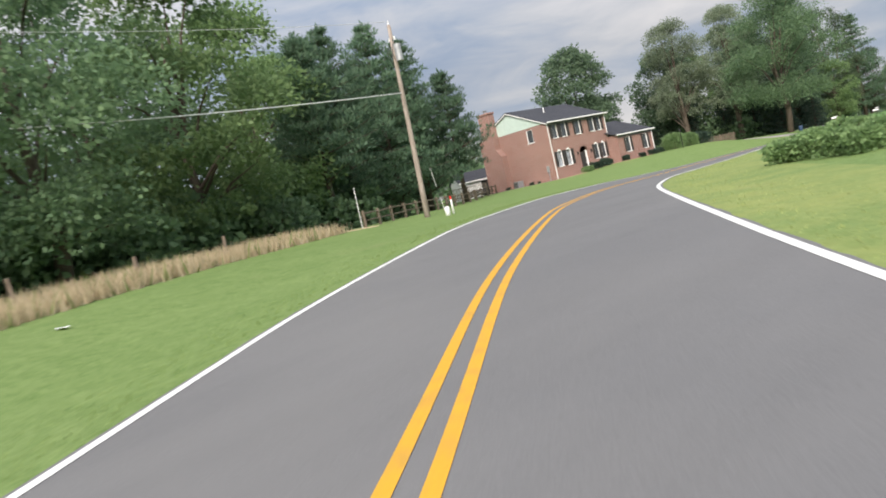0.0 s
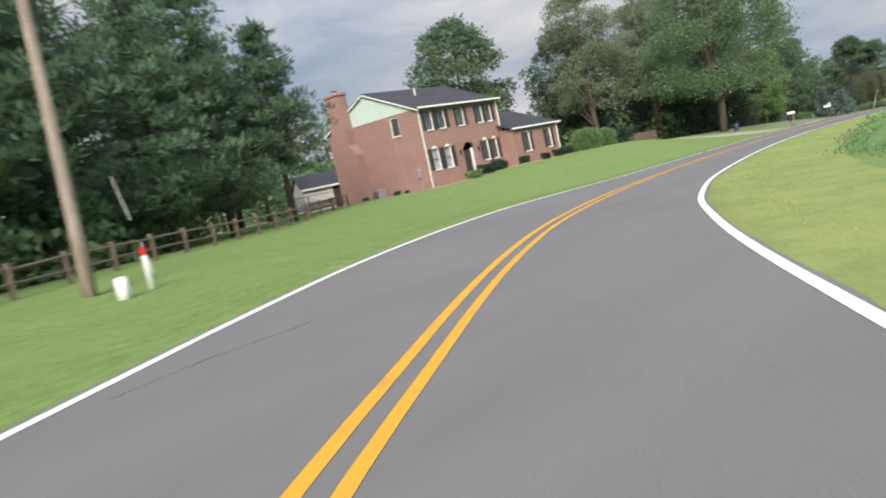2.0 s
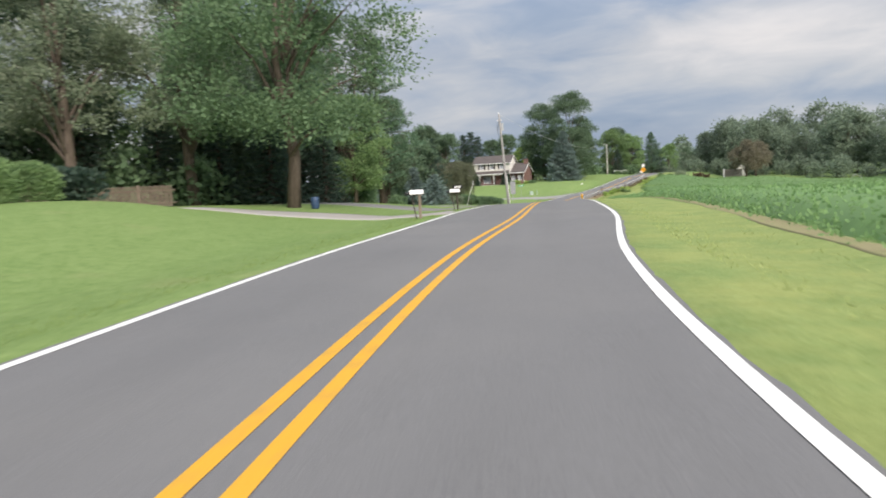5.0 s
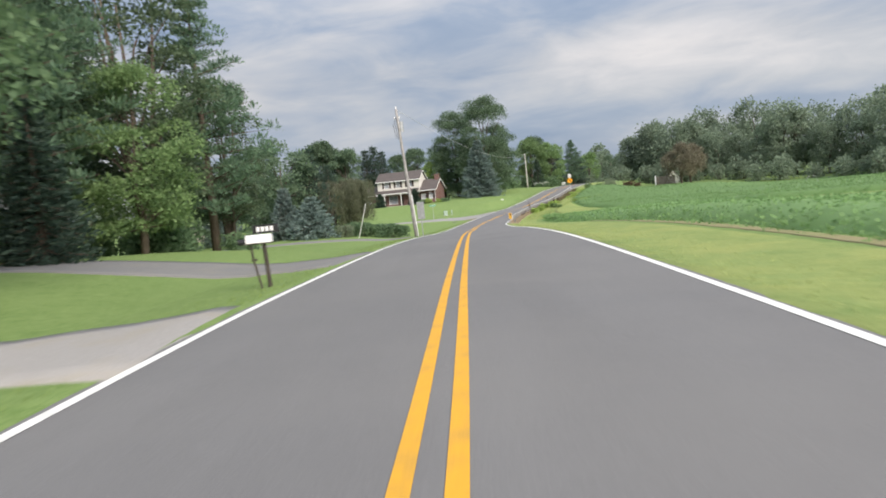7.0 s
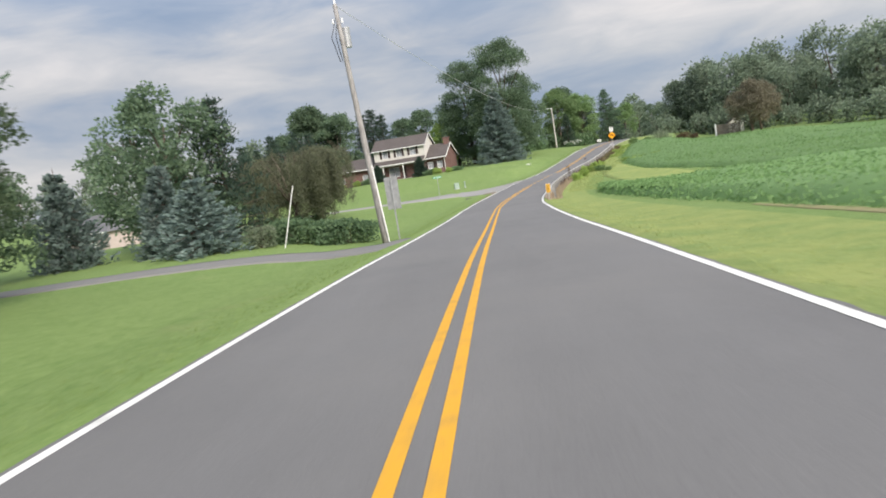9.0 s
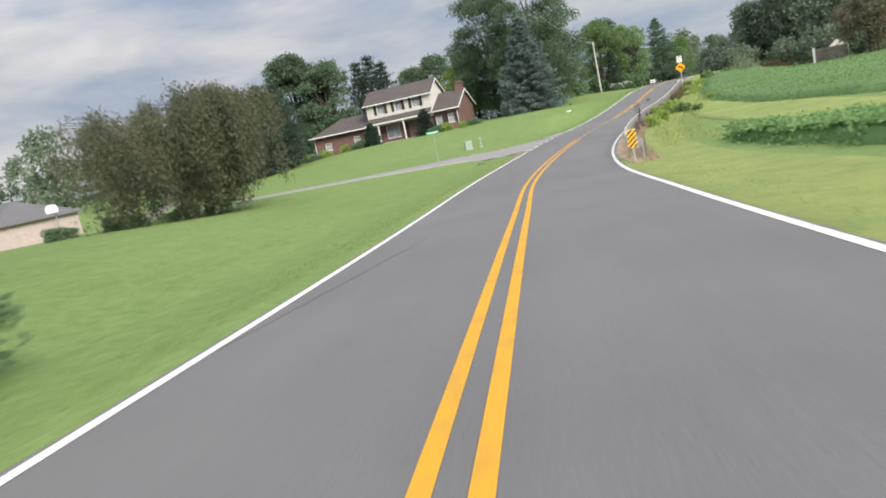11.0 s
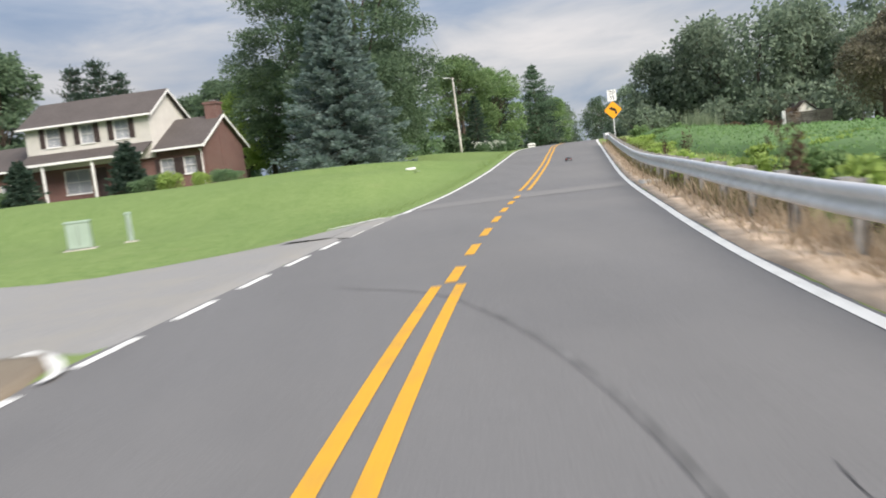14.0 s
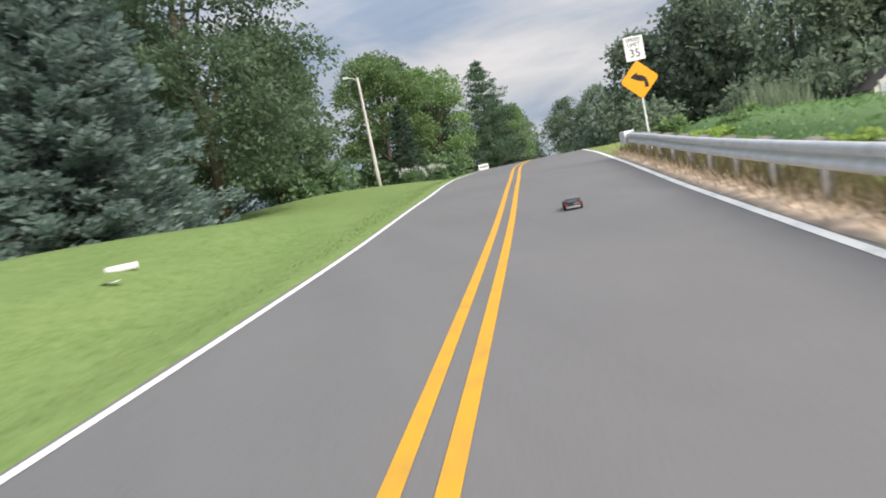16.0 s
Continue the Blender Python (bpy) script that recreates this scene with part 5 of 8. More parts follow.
def leaf_mesh(name, pos, direction, length, width, rng, mat, fold=0.25):
    v, f = leaf_quads(np.asarray(pos), np.asarray(direction), length, width, rng, fold)
    me = bpy.data.meshes.new(name)
    n = len(f)
    me.vertices.add(len(v))
    me.vertices.foreach_set("co", v.ravel())
    me.loops.add(n * 4)
    me.loops.foreach_set("vertex_index", f.ravel())
    me.polygons.add(n)
    me.polygons.foreach_set("loop_start", np.arange(n) * 4)
    me.update(calc_edges=True)
    me.materials.append(mat)
    return me


def blob_points(rng, centres, radii, count, shell=0.55):
    """Points in the outer part of ellipsoids, with outward directions."""
    k = rng.choice(len(centres), count, p=(w := (radii.prod(1) ** 0.66)) / w.sum())
    d = rng.normal(size=(count, 3))
    d /= np.linalg.norm(d, axis=1)[:, None]
    d[:, 2] = np.where(d[:, 2] < -0.5, -d[:, 2], d[:, 2])
    r = shell + (1 - shell) * rng.random(count) ** 0.5
    return centres[k] + d * radii[k] * (r * rng.uniform(0.85, 1.18, count))[:, None], d


def broadleaf(seed, height, spread, mat, label, leaves=7000, leaf=0.34, low=0.22, blobs=34, name="tree", bark=None, lean=0.0, stems=1, loose=1.0):
    """A broad-leaved tree: tapered trunk, limbs and a crown of leaf clumps with gaps."""
    rng = np.random.RandomState(seed)
    t = thing(name, pose(0, 0, 0), label, "tree")
    H, S = height, spread
    leaves, blobs = int(leaves * 1.4), int(blobs * 1.7)
    cen, rad = [], []
    while len(cen) < blobs:
        u = rng.random_sample()
        full = 0.72 + 0.28 * min(1, u / 0.3) if u < 0.45 else math.sqrt(max(0.03, 1 - ((u - 0.45) / 0.55) ** 2))
        q = 0.30 + 0.70 * math.sqrt(rng.random_sample())
        a = rng.uniform(0, 2 * math.pi)
        cen.append([math.cos(a) * q * full * S * 0.80 + lean * u, math.sin(a) * q * full * S * 0.80, H * (low + 0.04 + (0.92 - low) * u)])
        s = rng.uniform(0.17, 0.32) * S
        rad.append([s * rng.uniform(0.9, 1.3), s * rng.uniform(0.9, 1.3), s * rng.uniform(0.6, 0.95)])
    cen, rad = np.array(cen), np.array(rad)
    bm = bmesh.new()
    r0 = 0.014 * H + 0.08
    pts = [(0, 0, -0.3), (0.03 * S, 0.02 * S, H * 0.16), (rng.uniform(-.1, .1) * S, rng.uniform(-.1, .1) * S, H * 0.45), (lean * 0.4, 0, H * 0.78)]
    thin = 1.0 if stems == 1 else 0.62
    tube(bm, pts, [r0 * 1.25 * thin, r0 * thin, r0 * 0.6 * thin, r0 * 0.15], 10)
    for k in range(1, stems):
        a = 2.1 * k + 0.5
        o = Vector((math.cos(a), math.sin(a), 0)) * S
        tube(bm, [o * 0.05 + Vector((0, 0, -0.3)), o * 0.12 + Vector((0, 0, H * 0.2)), o * 0.28 + Vector((0, 0, H * 0.5)), o * 0.4 + Vector((0, 0, H * 0.85))],
             [r0 * 0.7, r0 * 0.55, r0 * 0.4, r0 * 0.1], 8)
    for c in cen[rng.permutation(len(cen))[:14]]:
        z0 = max(H * 0.14, c[2] * rng.uniform(0.42, 0.7))
        st = Vector((0, 0, z0)).lerp(Vector(c), 0.03)
        mid = Vector((c[0] * 0.5, c[1] * 0.5, z0 + (c[2] - z0) * 0.65))
        tube(bm, [st, mid, Vector(c)], [r0 * 0.38, r0 * 0.22, r0 * 0.05], 6, False)
    smooth(part("trunk", bm, bark or BARK, t, "brown bark trunk and limbs"))
    p, d = blob_points(rng, cen, rad, leaves, 0.35)
    p = p + rng.normal(scale=0.16 * loose, size=p.shape) * S * 0.12
    d = d + np.array([0, 0, -0.25]) + rng.normal(scale=0.5, size=d.shape)
    me = leaf_mesh("crown", p, d, leaf * rng.uniform(0.7, 1.4, leaves), leaf * rng.uniform(0.45, 0.8, leaves), rng, mat)
    piece("crown", me, t, Matrix())
    return t


def pine(seed, height, spread, label, tufts=9500, mat=None, low=0.10, name="pine_tree"):
    """A white pine: straight trunk, tiers of limbs with upturned plumes."""
    rng = np.random.RandomState(seed)
    t = thing(name, pose(0, 0, 0), label, "tree")
    bm = bmesh.new()
    H, r0 = height, 0.013 * height + 0.05
    tube(bm, [(0, 0, -0.3), (0.05, 0, H * 0.5), (0, 0.08, H * 0.97)], [r0 * 1.15, r0 * 0.65, 0.03], 10)
    cen, rad = [], []
    z = H * low
    while z < H * 0.97:
        f = (z / H - low) / (1 - low)
        reach = spread * (1.0 - f ** 1.5) * (0.75 + 0.25 * min(1, f * 6)) + 0.35
        n = rng.randint(4, 7)
        a0 = rng.uniform(0, 6.3)
        for k in range(n):
            a = a0 + k * 6.283 / n + rng.uniform(-0.3, 0.3)
            L = reach * rng.uniform(0.55, 1.12)
            lift = L * rng.uniform(0.05, 0.32) + 0.2 * f
            tip = Vector((math.cos(a) * L, math.sin(a) * L, z + lift))
            tube(bm, [(0, 0, z), tip * 0.55 + Vector((0, 0, z * 0.45)), tip], [r0 * 0.22 * (1 - f) + 0.02, 0.03, 0.012], 5, False)
            for q in np.arange(0.30, 1.06, 0.22):
                c = Vector((0, 0, z)).lerp(tip, q)
                c += Vector(rng.normal(scale=0.12 * L * q, size=3)) * 0.8
                cen.append(c[:])
                s = (0.32 + 0.16 * L * 0.5) * rng.uniform(0.75, 1.2)
                rad.append([s * 1.35, s * 1.35, s * 0.75])
        z += H * rng.uniform(0.035, 0.06)
    cen.append((0, 0, H * 0.98))
    rad.append([0.3, 0.3, 0.7])
    smooth(part("trunk", bm, BARK, t, "brown trunk and limbs"))
    p, d = blob_points(rng, np.array(cen), np.array(rad), tufts, 0.25)
    d = d + np.array([0, 0, 0.55]) + rng.normal(scale=0.35, size=d.shape)
    me = leaf_mesh("crown", p, d, rng.uniform(0.26, 0.56, tufts), rng.uniform(0.06, 0.14, tufts), rng, mat or NEEDLE)
    piece("crown", me, t, Matrix())
    return t


def spruce(seed, height, spread, label, mat, needles=9000, name="spruce_tree"):
    """A conical spruce whose tiers droop and turn up at the tips."""
    rng = np.random.RandomState(seed)
    t = thing(name, pose(0, 0, 0), label, "tree")
    bm = bmesh.new()
    H = height
    tube(bm, [(0, 0, -0.3), (0, 0, H * 0.5), (0, 0, H)], [0.03 * H, 0.016 * H, 0.02], 8)
    P, Dn = [], []
    tiers = int(8 + H * 1.25)
    for k in range(tiers):
        f = k / tiers
        z = H * (0.03 + 0.94 * f)
        reach = spread * (1 - f) ** 0.66 + 0.12
        n = max(5, int(16 * (1 - f) + 6))
        for j in range(n):
            a = 6.283 * j / n + rng.uniform(-0.25, 0.25) + k
            L = reach * rng.uniform(0.62, 1.12) * (1 + 0.10 * math.sin(3 * a + 9 * f) + 0.07 * math.sin(5 * a - 14 * f))
            droop = 0.26 * L
            lift = rng.uniform(-0.25, 0.25) * H / tiers
            m = max(4, int(needles / (tiers * n) * (0.5 + 1.0 * (1 - f))))
            q = 1.04 * rng.random(m) ** 0.55
            c, s = math.cos(a), math.sin(a)
            w = rng.normal(scale=0.10 + 0.085 * L, size=m) * (1.2 - 0.75 * q)
            x, y = q * L * c - w * s, q * L * s + w * c
            zz = z - droop * q + 0.16 * L * q ** 3 - np.abs(w) * 0.25 + rng.normal(scale=0.06 + 0.014 * L, size=m) + lift
            P.append(np.column_stack([x, y, zz]))
            Dn.append(np.column_stack([c - 0.9 * np.sign(w) * s, s + 0.9 * np.sign(w) * c, -0.25 + 0.6 * q]) + rng.normal(scale=0.25, size=(m, 3)))
            if j % 2 == 0:
                tube(bm, [(0, 0, z), (0.6 * L * c, 0.6 * L * s, z - droop * 0.6), (0.95 * L * c, 0.95 * L * s, z - droop * 0.8)], [0.03, 0.02, 0.008], 4, False)
    smooth(part("trunk", bm, BARK, t, "brown trunk and limbs"))
    P, Dn = np.concatenate(P), np.concatenate(Dn)
    me = leaf_mesh("crown", P, Dn, rng.uniform(0.22, 0.50, len(P)), rng.uniform(0.08, 0.18, len(P)), rng, mat)
    piece("crown", me, t, Matrix())
    return t


def shrub(seed, w, d, h, mat, label, leaves=1500, leaf=0.13, name="shrub", round_top=False):
    """A low shrub: stems and many clumps of leaves resting on the ground."""
    rng = np.random.RandomState(seed)
    t = thing(name, pose(0, 0, 0), label, "shrub")
    n = 1 if round_top else 13
    if round_top:
        cen, rad = np.array([[0, 0, h * 0.48]]), np.array([[w / 2, d / 2, h * 0.52]])
    else:
        cen = np.column_stack([rng.uniform(-0.36, 0.36, n) * w, rng.uniform(-0.36, 0.36, n) * d, rng.uniform(0.25, 0.68, n) * h])
        rad = np.column_stack([rng.uniform(0.14, 0.28, n) * w, rng.uniform(0.14, 0.28, n) * d, rng.uniform(0.2, 0.34, n) * h])
    bm = bmesh.new()
    for k in range(7):
        c = cen[k % n] + rng.normal(scale=0.1, size=3)
        tube(bm, [(rng.uniform(-.1, .1), rng.uniform(-.1, .1), -0.1), tuple(c)], [0.035, 0.012], 5, False)
    part("stems", bm, BARK, t)
    p, dr = blob_points(rng, cen, rad, leaves, 0.8 if round_top else 0.45)
    low = rng.random(leaves) < 0.3
    p[low, 2] *= rng.uniform(0.05, 0.7, low.sum())
    p[:, 2] = np.maximum(p[:, 2], 0.02)
    me = leaf_mesh("foliage", p, dr + rng.normal(scale=0.6, size=dr.shape), leaf * rng.uniform(0.7, 1.4, leaves), leaf * rng.uniform(0.5, 0.9, leaves), rng, mat)
    piece("foliage", me, t, Matrix())
    return t


def weeping(seed, H, S, label):
    """A weeping tree: a short trunk, arching stems and curtains of hanging twigs, bare on one side."""
    rng = np.random.RandomState(seed)
    t = thing("weeping_tree", pose(0, 0, 0), label, "tree")
    bm, twigs = bmesh.new(), bmesh.new()
    tube(bm, [(0, 0, -0.3), (0.05, 0, 0.6), (0.15, 0.05, 1.5)], [0.34, 0.27, 0.22], 10)
    P, Dn = [], []
    for k in range(13):
        a = k * 6.283 / 13 + rng.uniform(-0.2, 0.2)
        out, top = S * rng.uniform(0.28, 0.62), H * rng.uniform(0.78, 1.0)
        c, q = math.cos(a), math.sin(a)
        stem = [Vector((0.15, 0.05, 1.3)), Vector((c * out * 0.3, q * out * 0.3, top * 0.45)), Vector((c * out * 0.65, q * out * 0.65, top * 0.8)),
                Vector((c * out, q * out, top)), Vector((c * out * 1.15, q * out * 1.15, top * 0.9))]
        tube(bm, stem, [0.13, 0.085, 0.05, 0.02, 0.008], 6, False)
        for j in range(20):
            u = rng.uniform(1.2, 3.9)
            base = stem[int(u)].lerp(stem[int(u) + 1], u - int(u))
            b2 = a + rng.uniform(-1.0, 1.0)
            L = S * rng.uniform(0.16, 0.5)
            bend = base + Vector((math.cos(b2) * L * 0.6, math.sin(b2) * L * 0.6, rng.uniform(0.05, 0.4)))
            drop = base + Vector((math.cos(b2) * L, math.sin(b2) * L, -rng.uniform(0.0, 0.5)))
            low = max(0.3, drop.z - rng.uniform(1.2, 5.2))
            tip = Vector((drop.x + rng.uniform(-0.2, 0.2), drop.y + rng.uniform(-0.2, 0.2), low))
            tube(twigs, [base, bend, drop, tip], [0.022, 0.014, 0.008, 0.004], 4, False)
            bare = math.cos(b2 - 3.9) > 0.7
            n = 55 if bare else int(60 + 75 * (drop.z - low))
            w = rng.random_sample(n)
            pts = np.array([(bend.lerp(drop, x * 5) if x < 0.2 else drop.lerp(tip, x * 1.25 - 0.25))[:] for x in w]) + rng.normal(scale=(0.24, 0.24, 0.2), size=(n, 3))
            pts[:, 2] = np.maximum(pts[:, 2], 0.2)
            P.append(pts)
            Dn.append(np.tile([0, 0, -1.0], (n, 1)) + rng.normal(scale=0.4, size=(n, 3)))
    smooth(part("trunk", bm, BARK, t, "brown trunk and arching limbs"))
    part("branchwork", twigs, TWIG, t, "thin hanging olive twigs")["kind"] = "stuff"
    P, Dn = np.concatenate(P), np.concatenate(Dn)
    me = leaf_mesh("crown", P, Dn, rng.uniform(0.14, 0.28, len(P)), rng.uniform(0.05, 0.09, len(P)), rng, LEAF_WILLOW)
    piece("crown", me, t, Matrix())
    return t


def stand(ob, x, y, turn=0.0, size=1.0, sink=0.0, tall=1.0):
    """Puts a freshly built plant on the ground."""
    ob.matrix_basis = pose(x, y, gz(x, y) - sink, 0, 0, turn) @ Matrix.Diagonal((size, size, size * tall, 1))
    return ob


def again(ob, x, y, turn=0.0, size=1.0, tall=1.0):
    c = copy_thing(ob, pose(x, y, gz(x, y), 0, 0, turn))
    c.matrix_basis = pose(x, y, gz(x, y), 0, 0, turn) @ Matrix.Diagonal((size, size, size * tall, 1))
    return c


# tall trees behind the dry grass at the first bend
oak_a = stand(broadleaf(11, 16.5, 6.6, LEAF_MID, "tall broad-leaved tree with dense dark green crown", 12000, 0.29, 0.05, 42), -33.5, 9.5, 20)
oak_b = stand(broadleaf(12, 16.0, 6.0, LEAF_BRIGHT, "broad-leaved tree with lighter green leaf clumps", 9000, 0.33, 0.08, 40), -38.0, 18.5, 100)
again(oak_a, -29.0, -1.5, 200, 0.95)
again(oak_a, -47.5, 16.0, 130, 1.10)
again(oak_b, -46.0, 27.0, 250, 1.02)
again(oak_a, -55.5, 24.0, 300, 1.12)
again(oak_b, -41.5, 7.0, 10, 1.05)
again(oak_b, -60.0, 38.0, 75, 1.05)
pine_a = stand(pine(21, 15.5, 4.6, "dark green white pine with upturned plumes", 14000), -49.8, 45.5, 0)
pine_b = stand(pine(22, 12.5, 3.5, "dark green white pine beside the brick house", 9500, None, 0.26), -50.4, 50.6, 40)
again(pine_b, -74.0, 62.0, 200, 1.0)
again(pine_b, -76.5, 69.5, 80, 1.1)
again(pine_a, -48.5, 41.0, 120, 1.06)
again(pine_b, -51.5, 36.0, 220, 1.30)
again(pine_a, -46.5, 35.0, 60, 1.0)
again(pine_b, -56.5, 46.0, 310, 1.18)
again(pine_a, -62.5, 55.5, 170, 0.98)
again(pine_b, -44.0, 31.0, 95, 1.12)
again(pine_a, -62.0, 50.0, 20, 1.1)
# behind and beyond the brick house
ash = stand(broadleaf(13, 15.0, 6.2, LEAF_DARK, "dense dark tree rising behind the brick house", 14000, 0.34, 0.12, 44), -64.5, 91.0, 0, 1.18)
pale = stand(broadleaf(14, 17.5, 5.2, LEAF_PALE, "tall airy tree with pale grey-green leaves", 16000, 0.20, 0.2, 40), -50.5, 94.5, 0)
again(pale, -45.0, 99.0, 140, 1.02)
big = stand(broadleaf(15, 17.5, 7.2, LEAF_MID, "large spreading tree with a pale trunk and drooping leaves", 24000, 0.22, 0.16, 52), -36.9, 93.8, 0)
again(ash, -56.0, 101.0, 70, 1.0)
again(ash, -47.0, 108.0, 200, 0.95)
again(oak_b, -58.0, 112.0, 33, 0.9)
cedar = stand(spruce(31, 8.5, 2.3, "dark green cedar in an evergreen screen", NEEDLE_DARK, 4800, "cedar_tree"), -41.5, 103.5)
for k, (x, y) in enumerate(((-44.5, 102.0), (-48.0, 100.5), (-52.0, 98.5), (-56.5, 96.5), (-61.0, 95.0), (-66.0, 93.0), (-38.5, 106.5), (-40.5, 110.5))):
    again(cedar, x, y, 47 * k, 0.75 + 0.09 * (k % 3))
# group at the second driveway
tall_a = stand(broadleaf(16, 18.0, 5.0, LEAF_SHADE, "tall dark tree with several slender trunks", 9500, 0.26, 0.12, 44, stems=4), -41.0, 122.0, 0)
tall_p = stand(pine(24, 20.0, 5.0, "tall airy white pine with a bare lower trunk", 12000, None, 0.16), -43.5, 117.0, 0)
again(tall_p, -38.4, 126.5, 70, 0.86)
again(tall_p, -46.5, 123.0, 160, 1.04)
again(tall_a, -45.0, 112.0, 200, 1.02)
again(tall_a, -39.0, 132.0, 190, 0.66)
again(tall_a, -49.0, 128.0, 260, 0.95)
again(tall_p, -42.0, 111.5, 120, 0.95)
again(oak_b, -38.5, 115.5, 10, 0.55)
again(tall_a, -53.0, 118.0, 15, 1.05)
again(tall_a, -44.0, 137.0, 15, 0.62)
blue_wide = stand(spruce(32, 4.6, 2.8, "broad blue-grey spruce on the lawn", NEEDLE_BLUE, 7000), -35.6, 145.6, 0, 0.86)
again(blue_wide, -38.6, 149.0, 60, 0.72, 1.55)
again(blue_wide, -45.5, 151.5, 200, 0.8, 1.6)
mid_a = stand(broadleaf(17, 9.5, 3.8, LEAF_DARK, "medium dark green tree among spruces", 4400, 0.28, 0.08, 34), -39.5, 153.5, 0)
again(mid_a, -43.8, 158.5, 120, 1.0)
again(mid_a, -47.5, 147.0, 210, 0.88)
brown = stand(broadleaf(18, 7.4, 3.9, LEAF_OLIVE, "small round tree with olive-brown leaves", 6500, 0.24, 0.22, 32), 27.5, 240.0, 30, 1.15)
stand(weeping(41, 7.0, 6.0, "weeping tree with thin bare outer branches on the lawn"), -38.7, 180.0)
again(mid_a, -60.5, 225.5, 40, 0.6)
again(mid_a, -72.5, 236.0, 10, 1.1)
wild = stand(pine(34, 10.2, 3.3, "dark wild red cedar with feathery upturned tips", 5200, NEEDLE_DARK, 0.02, "cedar_tree"), -57.0, 229.0)
for k, (x, y, s) in enumerate(((-54.2, 227.6, 0.92), (-51.2, 227.0, 1.02), (-48.4, 227.6, 0.95), (-46.2, 229.6, 1.0), (-52.8, 231.5, 1.08), (-49.0, 232.5, 1.05), (-47.0, 234.5, 0.95))):
    again(wild, x, y, 83 * k, s)
# behind the cream house
back = stand(broadleaf(19, 17.5, 6.6, LEAF_DARK, "tall dark tree behind the cream house", 8000, 0.50, 0.06, 46), -52.5, 266.0, 0)
again(back, -46.5, 262.0, 90, 0.84)
again(back, -53.5, 268.5, 140, 0.95)
again(back, -49.5, 267.0, 300, 0.8)
again(back, -57.5, 262.0, 200, 0.72)
again(wild, -37.2, 155.5, 10, 0.84)
again(wild, -42.5, 272.0, 10, 1.42)
again(wild, -40.6, 273.6, 80, 1.5)
again(wild, -38.6, 274.6, 170, 1.36)
again(back, -30.5, 293.0, 200, 0.85)
again(back, -36.0, 300.0, 20, 0.8)
stand(broadleaf(29, 10.4, 3.3, LEAF_LIME, "yellow-green tree behind the cream house", 4500, 0.28, 0.1, 26), -25.7, 270.0, 0)
lime = stand(broadleaf(20, 13.0, 5.0, LEAF_BRIGHT, "bright green tree beside the great oak", 10000, 0.28, 0.1, 34), -23.0, 272.0, 0)
great = stand(broadleaf(23, 23.0, 8.4, LEAF_DARK, "great dark oak towering over the blue spruce", 31000, 0.30, 0.04, 62), -12.5, 259.0, 0)
again(great, -19.5, 268.0, 150, 0.92)
again(back, -9.5, 277.0, 0, 0.8)
stand(spruce(33, 12.9, 4.7, "large blue spruce with silvery drooping boughs", NEEDLE_BLUE, 40000), -15.4, 241.0)
# wood beyond the crest
again(lime, 1.5, 288.0, 40, 1.05)
again(lime, 8.0, 294.0, 140, 0.98)
again(pine_a, 14.5, 297.0, 0, 0.86)
again(back, 4.0, 297.0, 200, 0.85)
again(cedar, 2.5, 283.0, 30, 0.95)
again(back, -8.0, 284.0, 30, 0.8)
again(mid_a, 27.5, 305.0, 0, 0.9)
again(mid_a, 30.0, 298.0, 80, 0.75)
again(lime, 24.0, 321.0, 260, 0.85)
again(mid_a, 36.0, 303.0, 170, 1.0)
# tree line across the field
rt = random.Random(77)
for k in range(40):
    u = k / 39
    x, y = 24 + 66 * u + rt.uniform(-4, 4), 282 - 112 * u + rt.uniform(-6, 6)
    if k == 0:
        line_a = stand(broadleaf(26, 12.5, 5.0, LEAF_HAZED, "green tree in the line across the field", 2000, 0.50, 0.04, 44, loose=3.0), x + 6, y + 6)
        line_b = stand(broadleaf(27, 11.0, 4.6, LEAF_HAZED, "haze-paled tree in the line across the field", 3000, 0.42, 0.04, 40, loose=3.0), x + 9, y + 2)
        line_c = stand(broadleaf(28, 12.0, 4.2, LEAF_HAZED, "darker green tree in the line across the field", 2000, 0.49, 0.04, 40, loose=3.0), x + 3, y + 9)
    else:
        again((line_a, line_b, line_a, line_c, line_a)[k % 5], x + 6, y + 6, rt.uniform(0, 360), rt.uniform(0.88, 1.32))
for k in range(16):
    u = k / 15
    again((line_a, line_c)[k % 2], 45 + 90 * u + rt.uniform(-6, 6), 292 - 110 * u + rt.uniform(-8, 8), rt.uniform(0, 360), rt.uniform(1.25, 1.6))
again(brown, 31.5, 246.0, 130, 1.1)
for x, y, s in ((33.5, 345.0, 1.0), (39.0, 340.0, 0.9), (45.5, 337.0, 1.05), (37.0, 356.0, 1.1), (52.0, 330.0, 1.0), (31.5, 366.0, 1.1), (58.0, 322.0, 1.0)):
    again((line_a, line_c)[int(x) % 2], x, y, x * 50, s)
again(wild, 16.5, 300.0, 30, 0.95)
again(wild, 11.0, 303.0, 130, 1.1)
